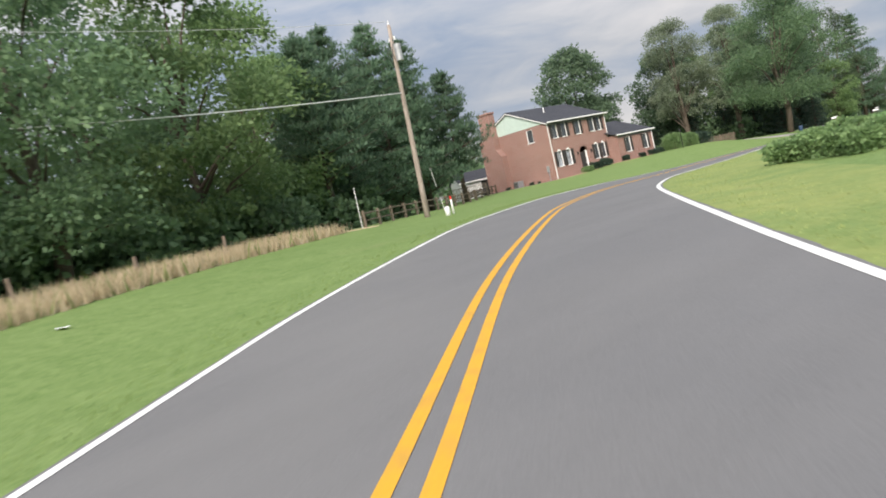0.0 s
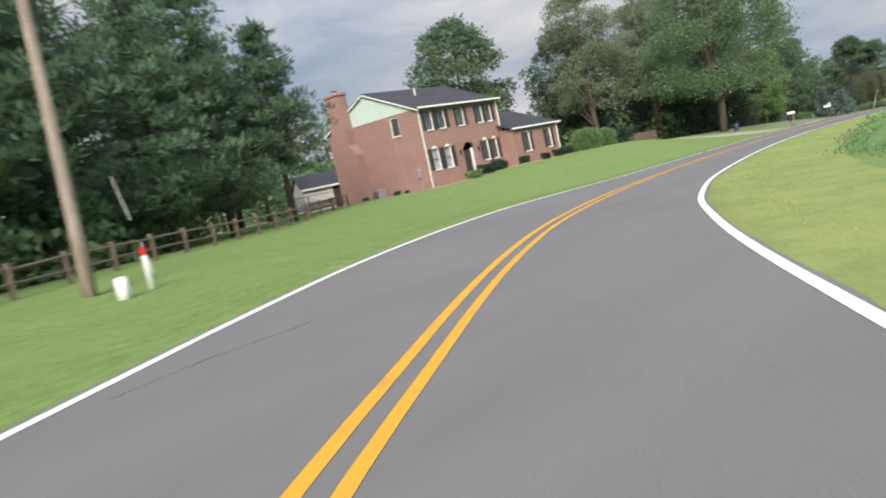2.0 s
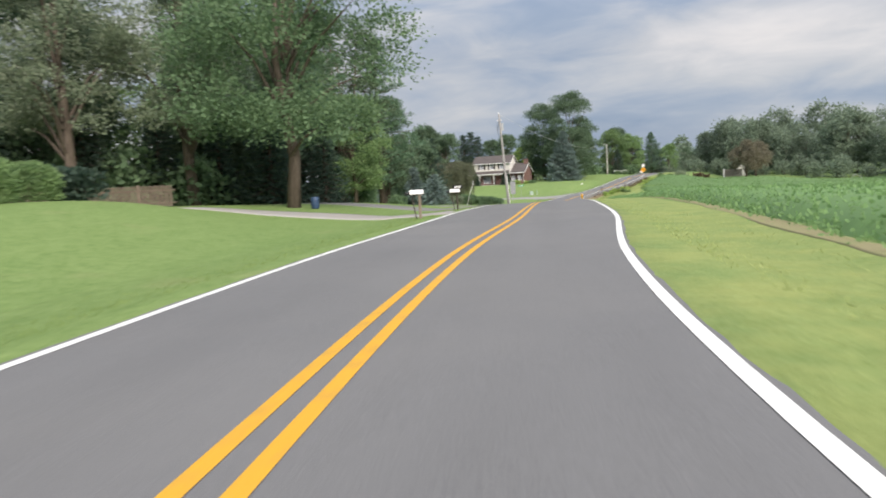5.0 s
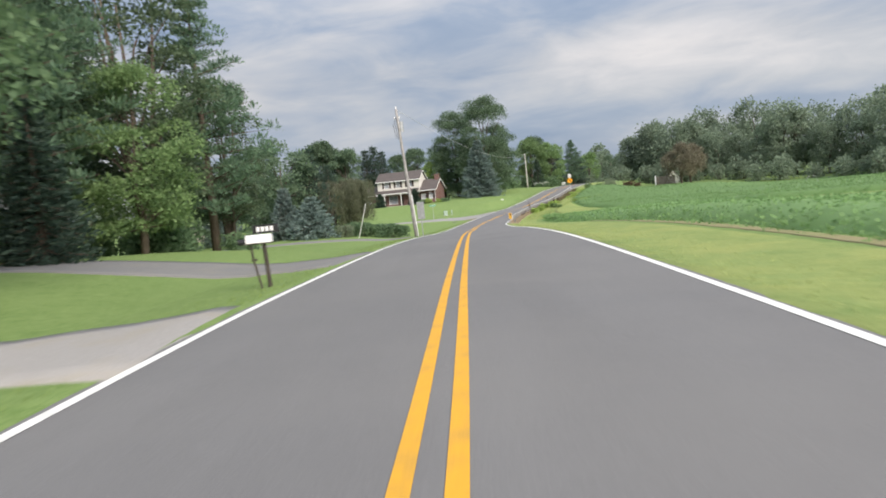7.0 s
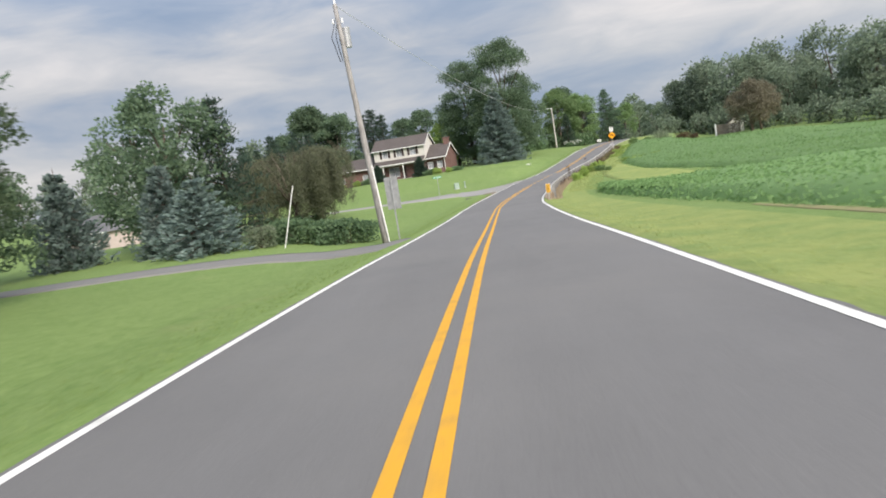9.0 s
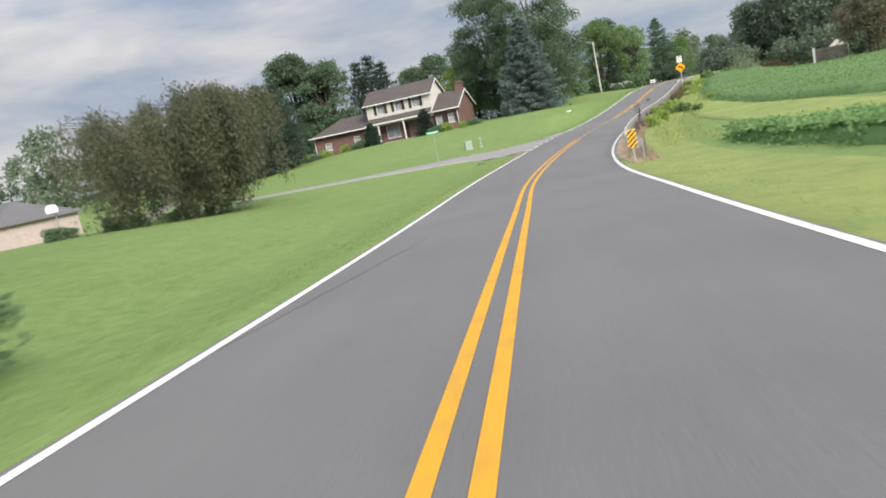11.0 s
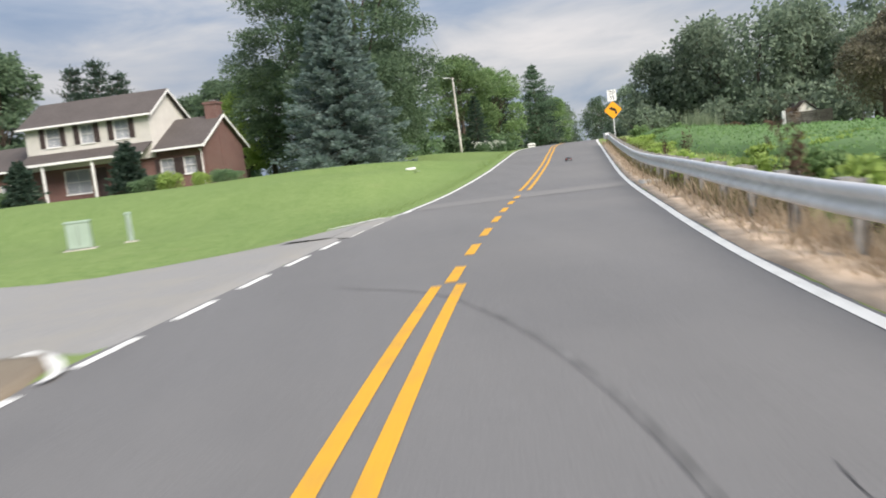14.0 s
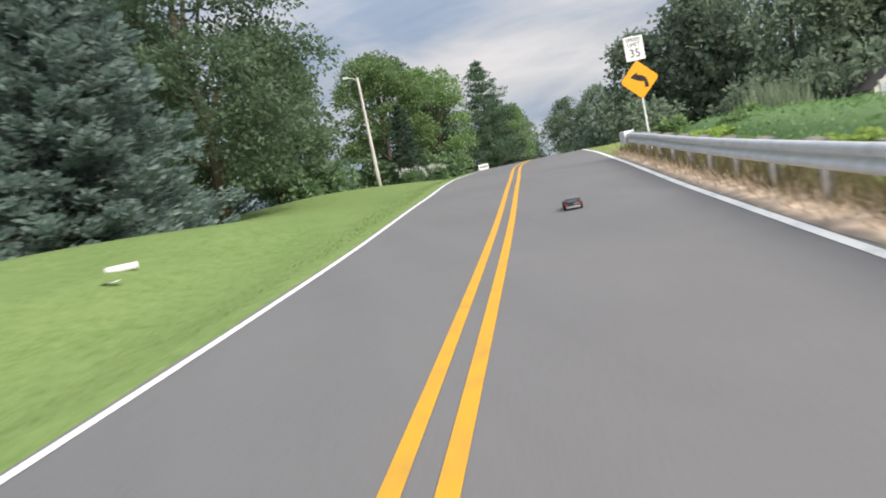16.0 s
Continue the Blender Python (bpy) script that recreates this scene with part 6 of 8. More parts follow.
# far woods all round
far = stand(broadleaf(25, 14.0, 6.0, LEAF_HAZED, "far tree in the surrounding woods", 1000, 0.92, 0.02, 30, loose=3.0), -95.0, 262.0, 0)
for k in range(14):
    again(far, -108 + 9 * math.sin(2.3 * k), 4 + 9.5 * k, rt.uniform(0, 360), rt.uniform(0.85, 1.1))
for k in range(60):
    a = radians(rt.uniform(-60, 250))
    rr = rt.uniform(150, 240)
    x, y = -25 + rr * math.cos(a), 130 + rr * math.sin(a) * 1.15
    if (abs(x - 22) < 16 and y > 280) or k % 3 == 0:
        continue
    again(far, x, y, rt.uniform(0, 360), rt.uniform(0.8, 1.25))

# shrubs
dark_shrub = stand(shrub(51, 1.5, 1.3, 0.9, NEEDLE_DARK, "clipped dark evergreen shrub by the brick house", 1800, 0.12), -47.2, 68.0)
for x, y, s in ((-47.1, 70.2, 0.8), (-46.7, 73.0, 0.85), (-45.5, 74.6, 0.7), (-45.2, 76.2, 0.75), (-44.9, 77.2, 0.8), (-46.9, 69.2, 1.1)):
    again(dark_shrub, x, y, x * 40, s)
stand(shrub(52, 1.7, 1.3, 0.7, LEAF_BRIGHT, "loose yellow-green shrub in the planting bed", 1500, 0.12), -47.4, 66.4)
hedge = stand(shrub(53, 2.6, 2.6, 1.75, LEAF_BRIGHT, "large rounded clipped yellow-green bush", 6500, 0.12, "round_bush", True), -43.6, 78.4)
again(hedge, -43.0, 80.4, 50, 0.85)
again(dark_shrub, -42.6, 82.6, 10, 1.9)
for u, v, k in ((-1.3, 2.6, 0.42), (-1.2, 1.6, 0.32), (-1.6, 6.2, 0.4)):
    again(dark_shrub, *house_spot(u, v), 90 * v, k)
tall_shrub = stand(shrub(54, 2.8, 2.6, 1.25, LEAF_BRIGHT, "dense leafy bush on the inside of the bend", 6000, 0.15, "bush"), -8.5, 23.3, 0, 0.78)
again(tall_shrub, -6.8, 21.9, 80, 0.74)
road_hedge = stand(shrub(55, 3.2, 2.0, 1.5, LEAF_MID, "low dark hedge around the utility pole", 3500, 0.16, "hedge"), -31.2, 147.5)
again(road_hedge, -28.6, 146.8, 30, 1.0)
again(road_hedge, -33.2, 149.2, 200, 0.8)
stand(shrub(56, 1.8, 1.6, 1.15, LEAF_PALE, "pale flowering shrub at the hedge's end", 1800, 0.12), -33.0, 146.2)
lime_shrub = stand(shrub(64, 2.5, 1.8, 1.15, LEAF_LIME, "bright yellow-green shrub along the cream house", 1500, 0.14), -44.0, 241.2)
for x, y, s in ((-41.4, 240.5, 1.0), (-46.3, 241.7, 1.05), (-26.6, 236.4, 1.05), (-24.6, 236.1, 0.8), (-48.6, 242.4, 0.8)):
    again(lime_shrub, x, y, x * 31, s)
for x, y, s in ((-39.2, 240.0, 0.8), (-28.2, 236.9, 0.75), (-23.2, 236.3, 0.6), (-45.2, 240.6, 0.6)):
    again(road_hedge, x, y, x * 31, s)
for x, y, s in ((-38.0, 177.6, 0.55), (-40.6, 177.9, 0.6), (-42.6, 179.6, 0.6), (-36.6, 179.2, 0.5), (-44.6, 177.6, 0.55)):
    again(road_hedge, x, y, x * 23, s)
yew = stand(spruce(57, 3.6, 1.5, "dark conical yew beside the porch", NEEDLE_DARK, 4000, "yew"), -29.6, 238.0)
again(yew, -37.2, 240.4, 40, 0.9)
bloom = shrub(58, 1.9, 1.9, 1.3, LEAF_MID, "green hydrangea bush with heads of white blossom", 1300, 0.15, "hydrangea")
rh = np.random.RandomState(58)
heads = np.column_stack([rh.normal(scale=0.48, size=26), rh.normal(scale=0.48, size=26), rh.uniform(0.5, 1.25, 26)])
petals = np.repeat(heads, 34, 0) + rh.normal(scale=0.075, size=(884, 3))
piece("blossoms", leaf_mesh("blossoms", petals, rh.normal(size=(884, 3)), rh.uniform(0.06, 0.1, 884), rh.uniform(0.05, 0.08, 884), rh, FLOWER), bloom, Matrix())
stand(bloom, 1.2, 274.0)
again(bloom, 3.6, 276.5, 70, 1.1)
weed = stand(shrub(59, 1.2, 1.2, 0.75, LEAF_BRIGHT, "wild leafy weed clump", 700, 0.17, "weed_clump"), -5.9, 201.6)
for x, y, s in ((-6.3, 202.9, 0.75), (-5.1, 200.4, 0.7), (7.2, 238.0, 1.0), (10.0, 241.5, 1.2), (13.5, 243.5, 1.2), (8.4, 244.6, 1.3)):
    again(weed, x, y, x * 77, s)
vine = stand(shrub(61, 2.4, 2.0, 0.62, LEAF_LIME, "yellow-green vine-covered weeds at the crop's edge", 1000, 0.19, "weed_clump"), 0.4, 213.4)
for x, y, s in ((1.9, 214.6, 0.9), (0.9, 211.0, 1.0), (2.9, 212.6, 1.0), (3.9, 215.2, 1.0), (4.6, 213.0, 1.0)):
    again(vine, x, y, x * 61 + y, s)
tall_weed = stand(shrub(65, 1.3, 1.1, 0.95, LEAF_LIME, "tall green weeds growing behind the guardrail", 620, 0.15, "weed_clump"), *road_point(along(194), -5.5)[:2])
for k in range(11):
    x, y, _ = road_point(along(196 + 1.9 * k), -5.4 - 0.5 * math.sin(2.1 * k))
    again(tall_weed, x, y, 67 * k, 0.75 + 0.25 * math.sin(1.7 * k))
for k in range(8):
    x, y, _ = road_point(along(226 + 2.1 * k), -6.0 - 0.5 * math.sin(1.3 * k))
    again(vine, x, y, 49 * k, 0.62 + 0.14 * math.sin(2.3 * k))
rust = stand(shrub(62, 2.6, 2.0, 1.3, LEAF_RUST, "dull reddish shrub below the trees beyond the crop", 1200, 0.17), 18.4, 249.0)
again(rust, 20.6, 249.6, 70, 0.8)


brush = stand(shrub(60, 4.6, 4.0, 3.4, LEAF_MID, "tangled undergrowth at the wood's edge", 880, 0.41, "undergrowth"), -30.5, 3.5)
far_brush = stand(shrub(63, 4.6, 4.0, 3.4, LEAF_HAZED, "hazy undergrowth below the trees across the field", 900, 0.34, "undergrowth"), 30.0, 262.0)
rb = random.Random(19)
for k in range(15):
    u = k / 14
    again(brush, -27.0 - 21 * u + rb.uniform(-1, 1), -3.0 + 42 * u + rb.uniform(-2, 2), rb.uniform(0, 360), rb.uniform(0.8, 1.25))
for k in range(16):
    u = k / 15
    again(brush, -32 - 26 * u + rb.uniform(-2, 2), -2.0 + 50 * u + rb.uniform(-2, 2), rb.uniform(0, 360), rb.uniform(1.0, 1.5))
for k in range(14):
    u = k / 13
    again(brush, -72 + 26 * u, 90 + 17 * u + rb.uniform(-2, 2) - 6 * u * u, rb.uniform(0, 360), rb.uniform(0.9, 1.4))
for x, y, s in ((-38.6, 119.0, 0.5), (-40.5, 125.5, 0.55), (-37.4, 129.0, 0.45), (-42.5, 119.0, 0.7), (-36.6, 124.0, 0.35)):
    again(brush, x, y, x * 90, s)
for k in range(22):
    again(brush, -92 + 7 * math.sin(k) , 8 + 5.5 * k, rb.uniform(0, 360), rb.uniform(1.6, 2.4))
for k in range(9):
    again(brush, -46 - 2.0 * k + rb.uniform(-1, 1), 110 + 2.6 * (k % 5) * 2 + rb.uniform(-1, 1), rb.uniform(0, 360), rb.uniform(0.9, 1.3))
for k in range(10):
    again(brush, -39 - 1.6 * k + rb.uniform(-1, 1), 119 + 1.9 * (k % 5) * 2 + rb.uniform(-1, 1), rb.uniform(0, 360), rb.uniform(0.6, 0.95))
for k in range(26):
    u = k / 25
    again(far_brush, 22 + 70 * u + rb.uniform(-2, 2), 276 - 112 * u + rb.uniform(-3, 3), rb.uniform(0, 360), rb.uniform(1.1, 1.7))
for k in range(18):
    u = k / 17
    again(far_brush, -22 + 62 * u, 284 + 14 * math.sin(3.1 * u) + (22 if abs(-22 + 62 * u - 16) < 9 else 0) + rb.uniform(-2, 2), rb.uniform(0, 360), rb.uniform(1.0, 1.5))
for x, y, z in ((-4.5, 279.5, 1.0), (-0.5, 283.5, 1.1), (-8.0, 276.0, 0.9), (3.5, 286.5, 1.1), (7.0, 289.0, 1.0)):
    again(brush, x, y, 70 * x, z)
for k in range(12):
    u = k / 11
    again(brush, -70 + 42 * u, 252 + 22 * u + rb.uniform(-2, 2), rb.uniform(0, 360), rb.uniform(1.1, 1.6))


def blades(name, pts, height, width, mat, label, category, seed, lean=0.35):
    """Upright blades standing at points of the plan, as one sheet of stuff."""
    rng = np.random.RandomState(seed)
    n = len(pts)
    z = surface(pts[:, 0], pts[:, 1])
    base = np.column_stack([pts, z - 0.02])
    tip = base + np.column_stack([rng.normal(scale=lean, size=(n, 2)) * height[:, None], height * rng.uniform(0.75, 1.1, n)])
    a = rng.uniform(0, math.pi, n)
    s = np.column_stack([np.cos(a), np.sin(a), np.zeros(n)]) * (width / 2)[:, None]
    v = np.stack([base - s, base + s, tip], 1).reshape(-1, 3)
    me = bpy.data.meshes.new(name)
    me.vertices.add(n * 3)
    me.vertices.foreach_set("co", v.ravel())
    me.loops.add(n * 3)
    me.loops.foreach_set("vertex_index", np.arange(n * 3))
    me.polygons.add(n)
    me.polygons.foreach_set("loop_start", np.arange(n) * 3)
    me.update(calc_edges=True)
    me.materials.append(mat)
    tagged(new(name, me), label, category, kind="stuff")


def beside(rng, n, y0, y1, lat0, lat1, power=1.0):
    """Random points beside the road between two offsets, left positive."""
    i = rng.randint(along(y0), along(y1), n)
    u = rng.random(n) ** power
    lat = lat0 + (lat1 - lat0) * u
    return np.column_stack([LINE[i, 0] + SIDE[i, 0] * lat, LINE[i, 1] + SIDE[i, 1] * lat]) + rng.normal(scale=0.2, size=(n, 2)) * np.array([0.2, 1])


def verge_grass():
    rng = np.random.RandomState(5)
    off = lambda p, x, y, r: p[np.hypot(p[:, 0] - x, p[:, 1] - y) > r]
    p = beside(rng, 22000, -4, 262, 3.75, 5.4, 1.6)
    right = beside(rng, 20000, -4, 262, -3.95, -5.8, 1.4)
    for x, y, r in ((-28.5, 89.4, 2.6), (-33.5, 88.6, 1.9), (-27.6, 104.4, 3.0), (-32.0, 104.6, 2.6), (-26.2, 139.7, 2.6), (-31, 140.2, 1.9), (-35.5, 139.9, 1.7),
                    (-18.5, 197.5, 5.5), (-23.5, 196.4, 3.0), (-27.5, 194.8, 2.1), (-31, 193.2, 1.9)):
        p = off(p, x, y, r)
    rng2 = np.random.RandomState(6)
    blades("verge_grass", p, rng2.uniform(0.03, 0.09, len(p)), rng2.uniform(0.02, 0.04, len(p)), BLADE, "short mown green grass blades along the road", "grass", 7)
    blades("verge_grass", right, rng2.uniform(0.03, 0.08, len(right)), rng2.uniform(0.02, 0.04, len(right)), MOWN_BLADE, "short yellowed grass blades along the road", "grass", 8, 0.6)


verge_grass()
rg = np.random.RandomState(9)
p = beside(rg, 30000, -12, 27, 12.1, 15.5)
blades("dry_grass", p, rg.uniform(0.3, 0.72, len(p)), rg.uniform(0.03, 0.08, len(p)), STRAW, "tall dry tan grass along the old fence", "grass", 10, 0.2)
p = beside(rg, 1300, -8, 25, 12.0, 15.5)
blades("tall_weeds", p, rg.uniform(0.3, 0.9, len(p)), rg.uniform(0.04, 0.09, len(p)), BLADE, "green weeds among the dry grass", "grass", 11, 0.25)
p = beside(rg, 13000, 168.5, 243, -3.8, -4.95)
blades("dead_grass", p, rg.uniform(0.05, 0.26, len(p)), rg.uniform(0.02, 0.05, len(p)), DEAD_BLADE, "sprayed dead tan grass under the guardrail", "grass", 12, 0.5)
p = beside(rg, 3000, 171, 204, -4.15, -4.85)
blades("dead_grass", p, rg.uniform(0.2, 0.56, len(p)), rg.uniform(0.02, 0.05, len(p)), DEAD_BLADE, "standing dead tan grass around the guardrail's posts", "grass", 16, 0.35)
p = beside(rg, 7000, 198, 243, -4.15, -5.3)
blades("dry_weeds", p, rg.uniform(0.2, 0.58, len(p)), rg.uniform(0.02, 0.05, len(p)), BROWN_BLADE, "brown and olive weeds behind the guardrail's posts", "grass", 15, 0.3)
p = beside(rg, 9000, 176, 243, -5.5, -8.5)
blades("rail_weeds", p, rg.uniform(0.06, 0.26, len(p)), rg.uniform(0.02, 0.05, len(p)), MOWN_BLADE, "green weeds behind the guardrail", "grass", 13, 0.3)

p = np.column_stack([13.0 + rg.normal(scale=0.7, size=700), 243.6 + rg.normal(scale=0.5, size=700)])
blades("plume_grass", p, rg.uniform(1.1, 2.3, len(p)), rg.uniform(0.03, 0.07, len(p)), LEAF_PALE, "tall arching pale ornamental grass beyond the crop", "grass", 14, 0.16)


def crop_field(name, y0, y1, near, far, seed, leaves):
    """A soybean canopy between two edges: an uneven leafy sheet that drops to the ground at its edge, with leaves on it."""
    rng = np.random.RandomState(seed)
    rows = list(range(along(y0), along(y1), 2))
    u = np.concatenate([[0, 0.006, 0.02], np.linspace(0.04, 0.4, 34), np.linspace(0.43, 1, 20)])
    X, Y = [], []
    for i in rows:
        a, b = np.interp(LINE[i, 1], *near) + 0.25 * math.sin(0.9 * i) * math.sin(0.37 * i), np.interp(LINE[i, 1], *far)
        lats = a + (b - a) * u
        lats[1] = min(a - 0.25, lats[1])
        lats[2] = min(a - 0.7, lats[2])
        X.append(LINE[i, 0] + SIDE[i, 0] * lats)
        Y.append(LINE[i, 1] + SIDE[i, 1] * lats)
    X, Y, lats = np.array(X), np.array(Y), u
    Z = ground(X.ravel(), Y.ravel()).reshape(X.shape)
    bump = np.array([[noise.noise((x * 0.9, y * 0.9, 0.0)) for x, y in zip(xr, yr)] for xr, yr in zip(X, Y)])
    Hh = 0.52 + 0.16 * bump
    Hh[:, 0] = -0.05
    Hh[:, 1] = 0.33 + 0.2 * bump[:, 1]
    Hh[0, :] = Hh[-1, :] = -0.05
    Hh[:, -1] = -0.05
    Z = Z + Hh
    n = len(lats)
    v = np.column_stack([X.ravel(), Y.ravel(), Z.ravel()])
    f = [(r * n + c, r * n + c + 1, (r + 1) * n + c + 1, (r + 1) * n + c) for r in range(len(rows) - 1) for c in range(n - 1)]
    me = from_arrays(name, v.tolist(), f, CROP, True)
    ob = tagged(new(name, me), "dense green soybean crop in the roadside field", "crop", kind="stuff")
    k = rng.randint(0, len(rows), leaves)
    u = rng.random(leaves) ** 2.2
    c = u * (n - 1)
    c0 = np.minimum(c.astype(int), n - 2)
    w = (c - c0)[:, None]
    V = v.reshape(len(rows), n, 3)
    pos = V[k, c0] * (1 - w) + V[k, c0 + 1] * w + rng.normal(scale=(0.25, 0.25, 0.07), size=(leaves, 3))
    away = np.linalg.norm(pos - V[k, 0], axis=1)
    size = rng.uniform(0.085, 0.15, leaves) * (1 + 2.2 * np.minimum(1, away / 55))
    lm = leaf_mesh(name + "_leaves", pos, rng.normal(size=(leaves, 3)) * (0.6, 0.6, 0.3) + (0, 0, 0.7), size, size * 0.75, rng, CROP)
    tagged(new("soybean_leaves", lm), "broad green soybean leaves on the field", "crop", kind="stuff")


FAR_1 = ([30, 136, 141, 146, 154, 164, 175], [-75, -75, -40, -25, -16.5, -13.5, -9.4])
EDGE_2 = ([146, 152, 158, 169, 184, 192, 200, 212, 224, 246], [-60, -40, -30, -23.8, -19.0, -15.0, -12.3, -9.2, -7.3, -7.0])
crop_field("soybean_field", 32, 175, CROP_EDGE, FAR_1, 61, 56000)
crop_field("soybean_field", 148, 246, EDGE_2, ([148, 246], [-75, -62]), 62, 38000)

# ---- poles, wires and roadside things ----


def utility_pole(x, y, height, label, lean=(0, 0), fittings=True, wood=None, conduit=True):
    t = thing("utility_pole", pose(x, y, gz(x, y)), label, "utility pole")
    bm = bmesh.new()
    pts = [(lean[0] * k / 6, lean[1] * k / 6, -0.3 + (height + 0.3) * k / 6) for k in range(7)]
    tube(bm, pts, [0.165 - 0.011 * k for k in range(7)], 12)
    smooth(part("shaft", bm, wood or POLE_WOOD, t, "weathered grey wooden shaft"))
    if fittings:
        lx, ly = lean
        part("transformer", one_tube([(lx + 0.3, ly, height - 2.0), (lx + 0.3, ly, height - 1.1)], [0.2, 0.2], 12), STEEL_DULL, t, "grey transformer can")
        part("bracket", one_box(lx - 0.05, lx + 0.35, ly - 0.04, ly + 0.04, height - 1.65, height - 1.55), STEEL_DULL, t)
        for dz, dx in ((0.12, 0.0), (-0.75, 0.22), (-0.75, -0.2)):
            part("insulator", one_tube([(lx + dx, ly, height + dz - 0.1), (lx + dx, ly, height + dz + 0.1)], [0.05, 0.03], 8), WHITE, t)
        for k in range(3):
            bm = one_tube([(lx + 0.1 * k - 0.1, ly, height - 0.7), (lx - 0.35 + 0.2 * k, ly - 0.2, height - 1.5), (lx - 0.15 + 0.1 * k, ly, height - 2.6)], 0.018, 5)
            part("drop_cable", bm, BLACK, t)
        if conduit:
            part("ground_conduit", one_tube([(0.15, -0.08, 0), (0.15 + lx * 0.3, -0.08, height * 0.32)], 0.03, 6), WHITE, t)
    return t


utility_pole(-30.31, 27.25, 10.55, "weathered brown wooden utility pole on the grass bank", (0.05, 0.3), True, POLE_BROWN, False)
utility_pole(-26.41, 142.97, 11.05, "leaning grey wooden utility pole with transformer", (-0.78, 1.78))
p3 = utility_pole(-1.8, 271.5, 8.6, "slim pale utility pole with a street lamp", (0.1, 1.2), False, POLE_PALE)
part("lamp_arm", one_tube([(0.1, 1.2, 8.3), (-0.3, 0.8, 8.55), (-0.8, 0.3, 8.55)], 0.03, 6), STEEL, p3)
part("lamp_head", one_box(-1.15, -0.7, 0.1, 0.35, 8.45, 8.6, bevel=0.04), STEEL, p3)


def cable(pts, r, label):
    t = part("cable", one_tube(pts, r, 6), plain("cable_sheath", (0.52, 0.53, 0.53), 0.5), None)
    tagged(t, label, "cable")


def sag(a, b, drop, n=14):
    a, b = Vector(a), Vector(b)
    return [a.lerp(b, k / n) - Vector((0, 0, drop * 4 * (k / n) * (1 - k / n))) for k in range(n + 1)]


cable(sag((-30.2, 27.3, 7.65), (-29.0, -14.0, 8.6), 0.6), 0.03, "thick grey cable slung from the wooden pole")
cable(sag((-30.15, 27.5, 11.5), (-28.0, -14.0, 11.6), 0.7), 0.010, "thin overhead wire on the wooden pole")
cable(sag((-27.1, 144.6, 8.3), (-1.7, 272.7, 8.0), 2.2, 24), 0.012, "thin overhead wire between two poles")


def guy():
    t = thing("guy_wire", pose(0, 0, 0), "steel guy wire with a white guard beside the pole", "guy wire")
    a, b = Vector((-30.35, 27.45, 8.6)), Vector((-31.0, 29.3, gz(-31.0, 29.3)))
    part("wire", one_tube([a, b], 0.006, 5), BLACK, t)
    part("guard", one_tube([b.lerp(a, 0.02), b.lerp(a, 0.125)], 0.016, 6), WHITE, t, "white plastic guard")
    part("upper_guard", one_tube([b.lerp(a, 0.20), b.lerp(a, 0.34)], 0.014, 6), WHITE, t)


guy()


def marker_post(x, y, h, r, label, top=None):
    t = thing("marker_post", pose(x, y, gz(x, y)), label, "marker post")
    smooth(part("post", one_tube([(0, 0, -0.1), (0, 0, h), (0, 0, h + 0.03)], [r, r, r * 0.6], 12), WHITE, t))
    if top:
        part("cap", one_tube([(0, 0, h - 0.14), (0, 0, h + 0.045)], [r * 1.06, r * 1.06], 12), top, t, "red cap")


marker_post(-29.0, 28.0, 0.92, 0.06, "white cable marker post with a red top", RED)
marker_post(-28.43, 27.04, 0.44, 0.13, "short rounded white cable pedestal by the pole")


def stake(x, y, h, dx, label):
    t = thing("stake", pose(x, y, gz(x, y)), label, "stake")
    part("rod", one_tube([(0, 0, -0.1), (dx, 0.1, h)], 0.022, 6), WHITE, t)


stake(-33.0, 24.8, 2.3, -0.1, "thin pale leaning fibreglass stake in the grass")
stake(-31.6, 145.2, 2.9, 0.9, "thin leaning pale stake before the hedge")


def split_rail(points, label):
    """A fence of square posts and rough rails; one thing."""
    t = thing("split_rail_fence", pose(0, 0, 0), label, "fence")
    prev = None
    rng = random.Random(3)
    for a, b in zip(points, points[1:]):
        n = max(1, round(math.dist(a, b) / 2.6))
        for k in range(n + (b == points[-1])):
            x, y = a[0] + (b[0] - a[0]) * k / n, a[1] + (b[1] - a[1]) * k / n
            z = gz(x, y)
            part("post", one_box(x - 0.07, x + 0.07, y - 0.07, y + 0.07, z - 0.2, z + 0.98, bevel=0.015), FENCE_WOOD, t)
            if prev:
                for h in (0.42, 0.82):
                    part("rail", one_tube([(prev[0], prev[1], prev[2] + h + rng.uniform(-.03, .03)), (x, y, z + h + rng.uniform(-.03, .03))], [0.055, 0.045], 6), FENCE_WOOD, t)
            prev = (x, y, z)


split_rail([(-33.2, 25.2), (-36, 29.5), (-42, 40.0), (-47.5, 49.0)], "weathered brown split-rail fence behind the pole")
split_rail([(-49.8, 51.2), (-53, 56.5), (-56, 61)], "weathered brown split-rail fence beside the brick house")


def stub(x, y, h):
    t = part("fence_stub", one_box(-0.06, 0.06, -0.06, 0.06, -0.2, h, bevel=0.015), FENCE_WOOD, None, "", pose(x, y, gz(x, y), 3, 4, x * 20))
    tagged(t, "old dark fence post standing in dry grass", "fence post")


for x, y, h in ((-19.4, -0.4, 1.0), (-21.3, 2.6, 0.9), (-23.0, 5.2, 1.05), (-25.6, 9.6, 0.9), (-27.8, 14.0, 1.0)):
    stub(x, y, h)


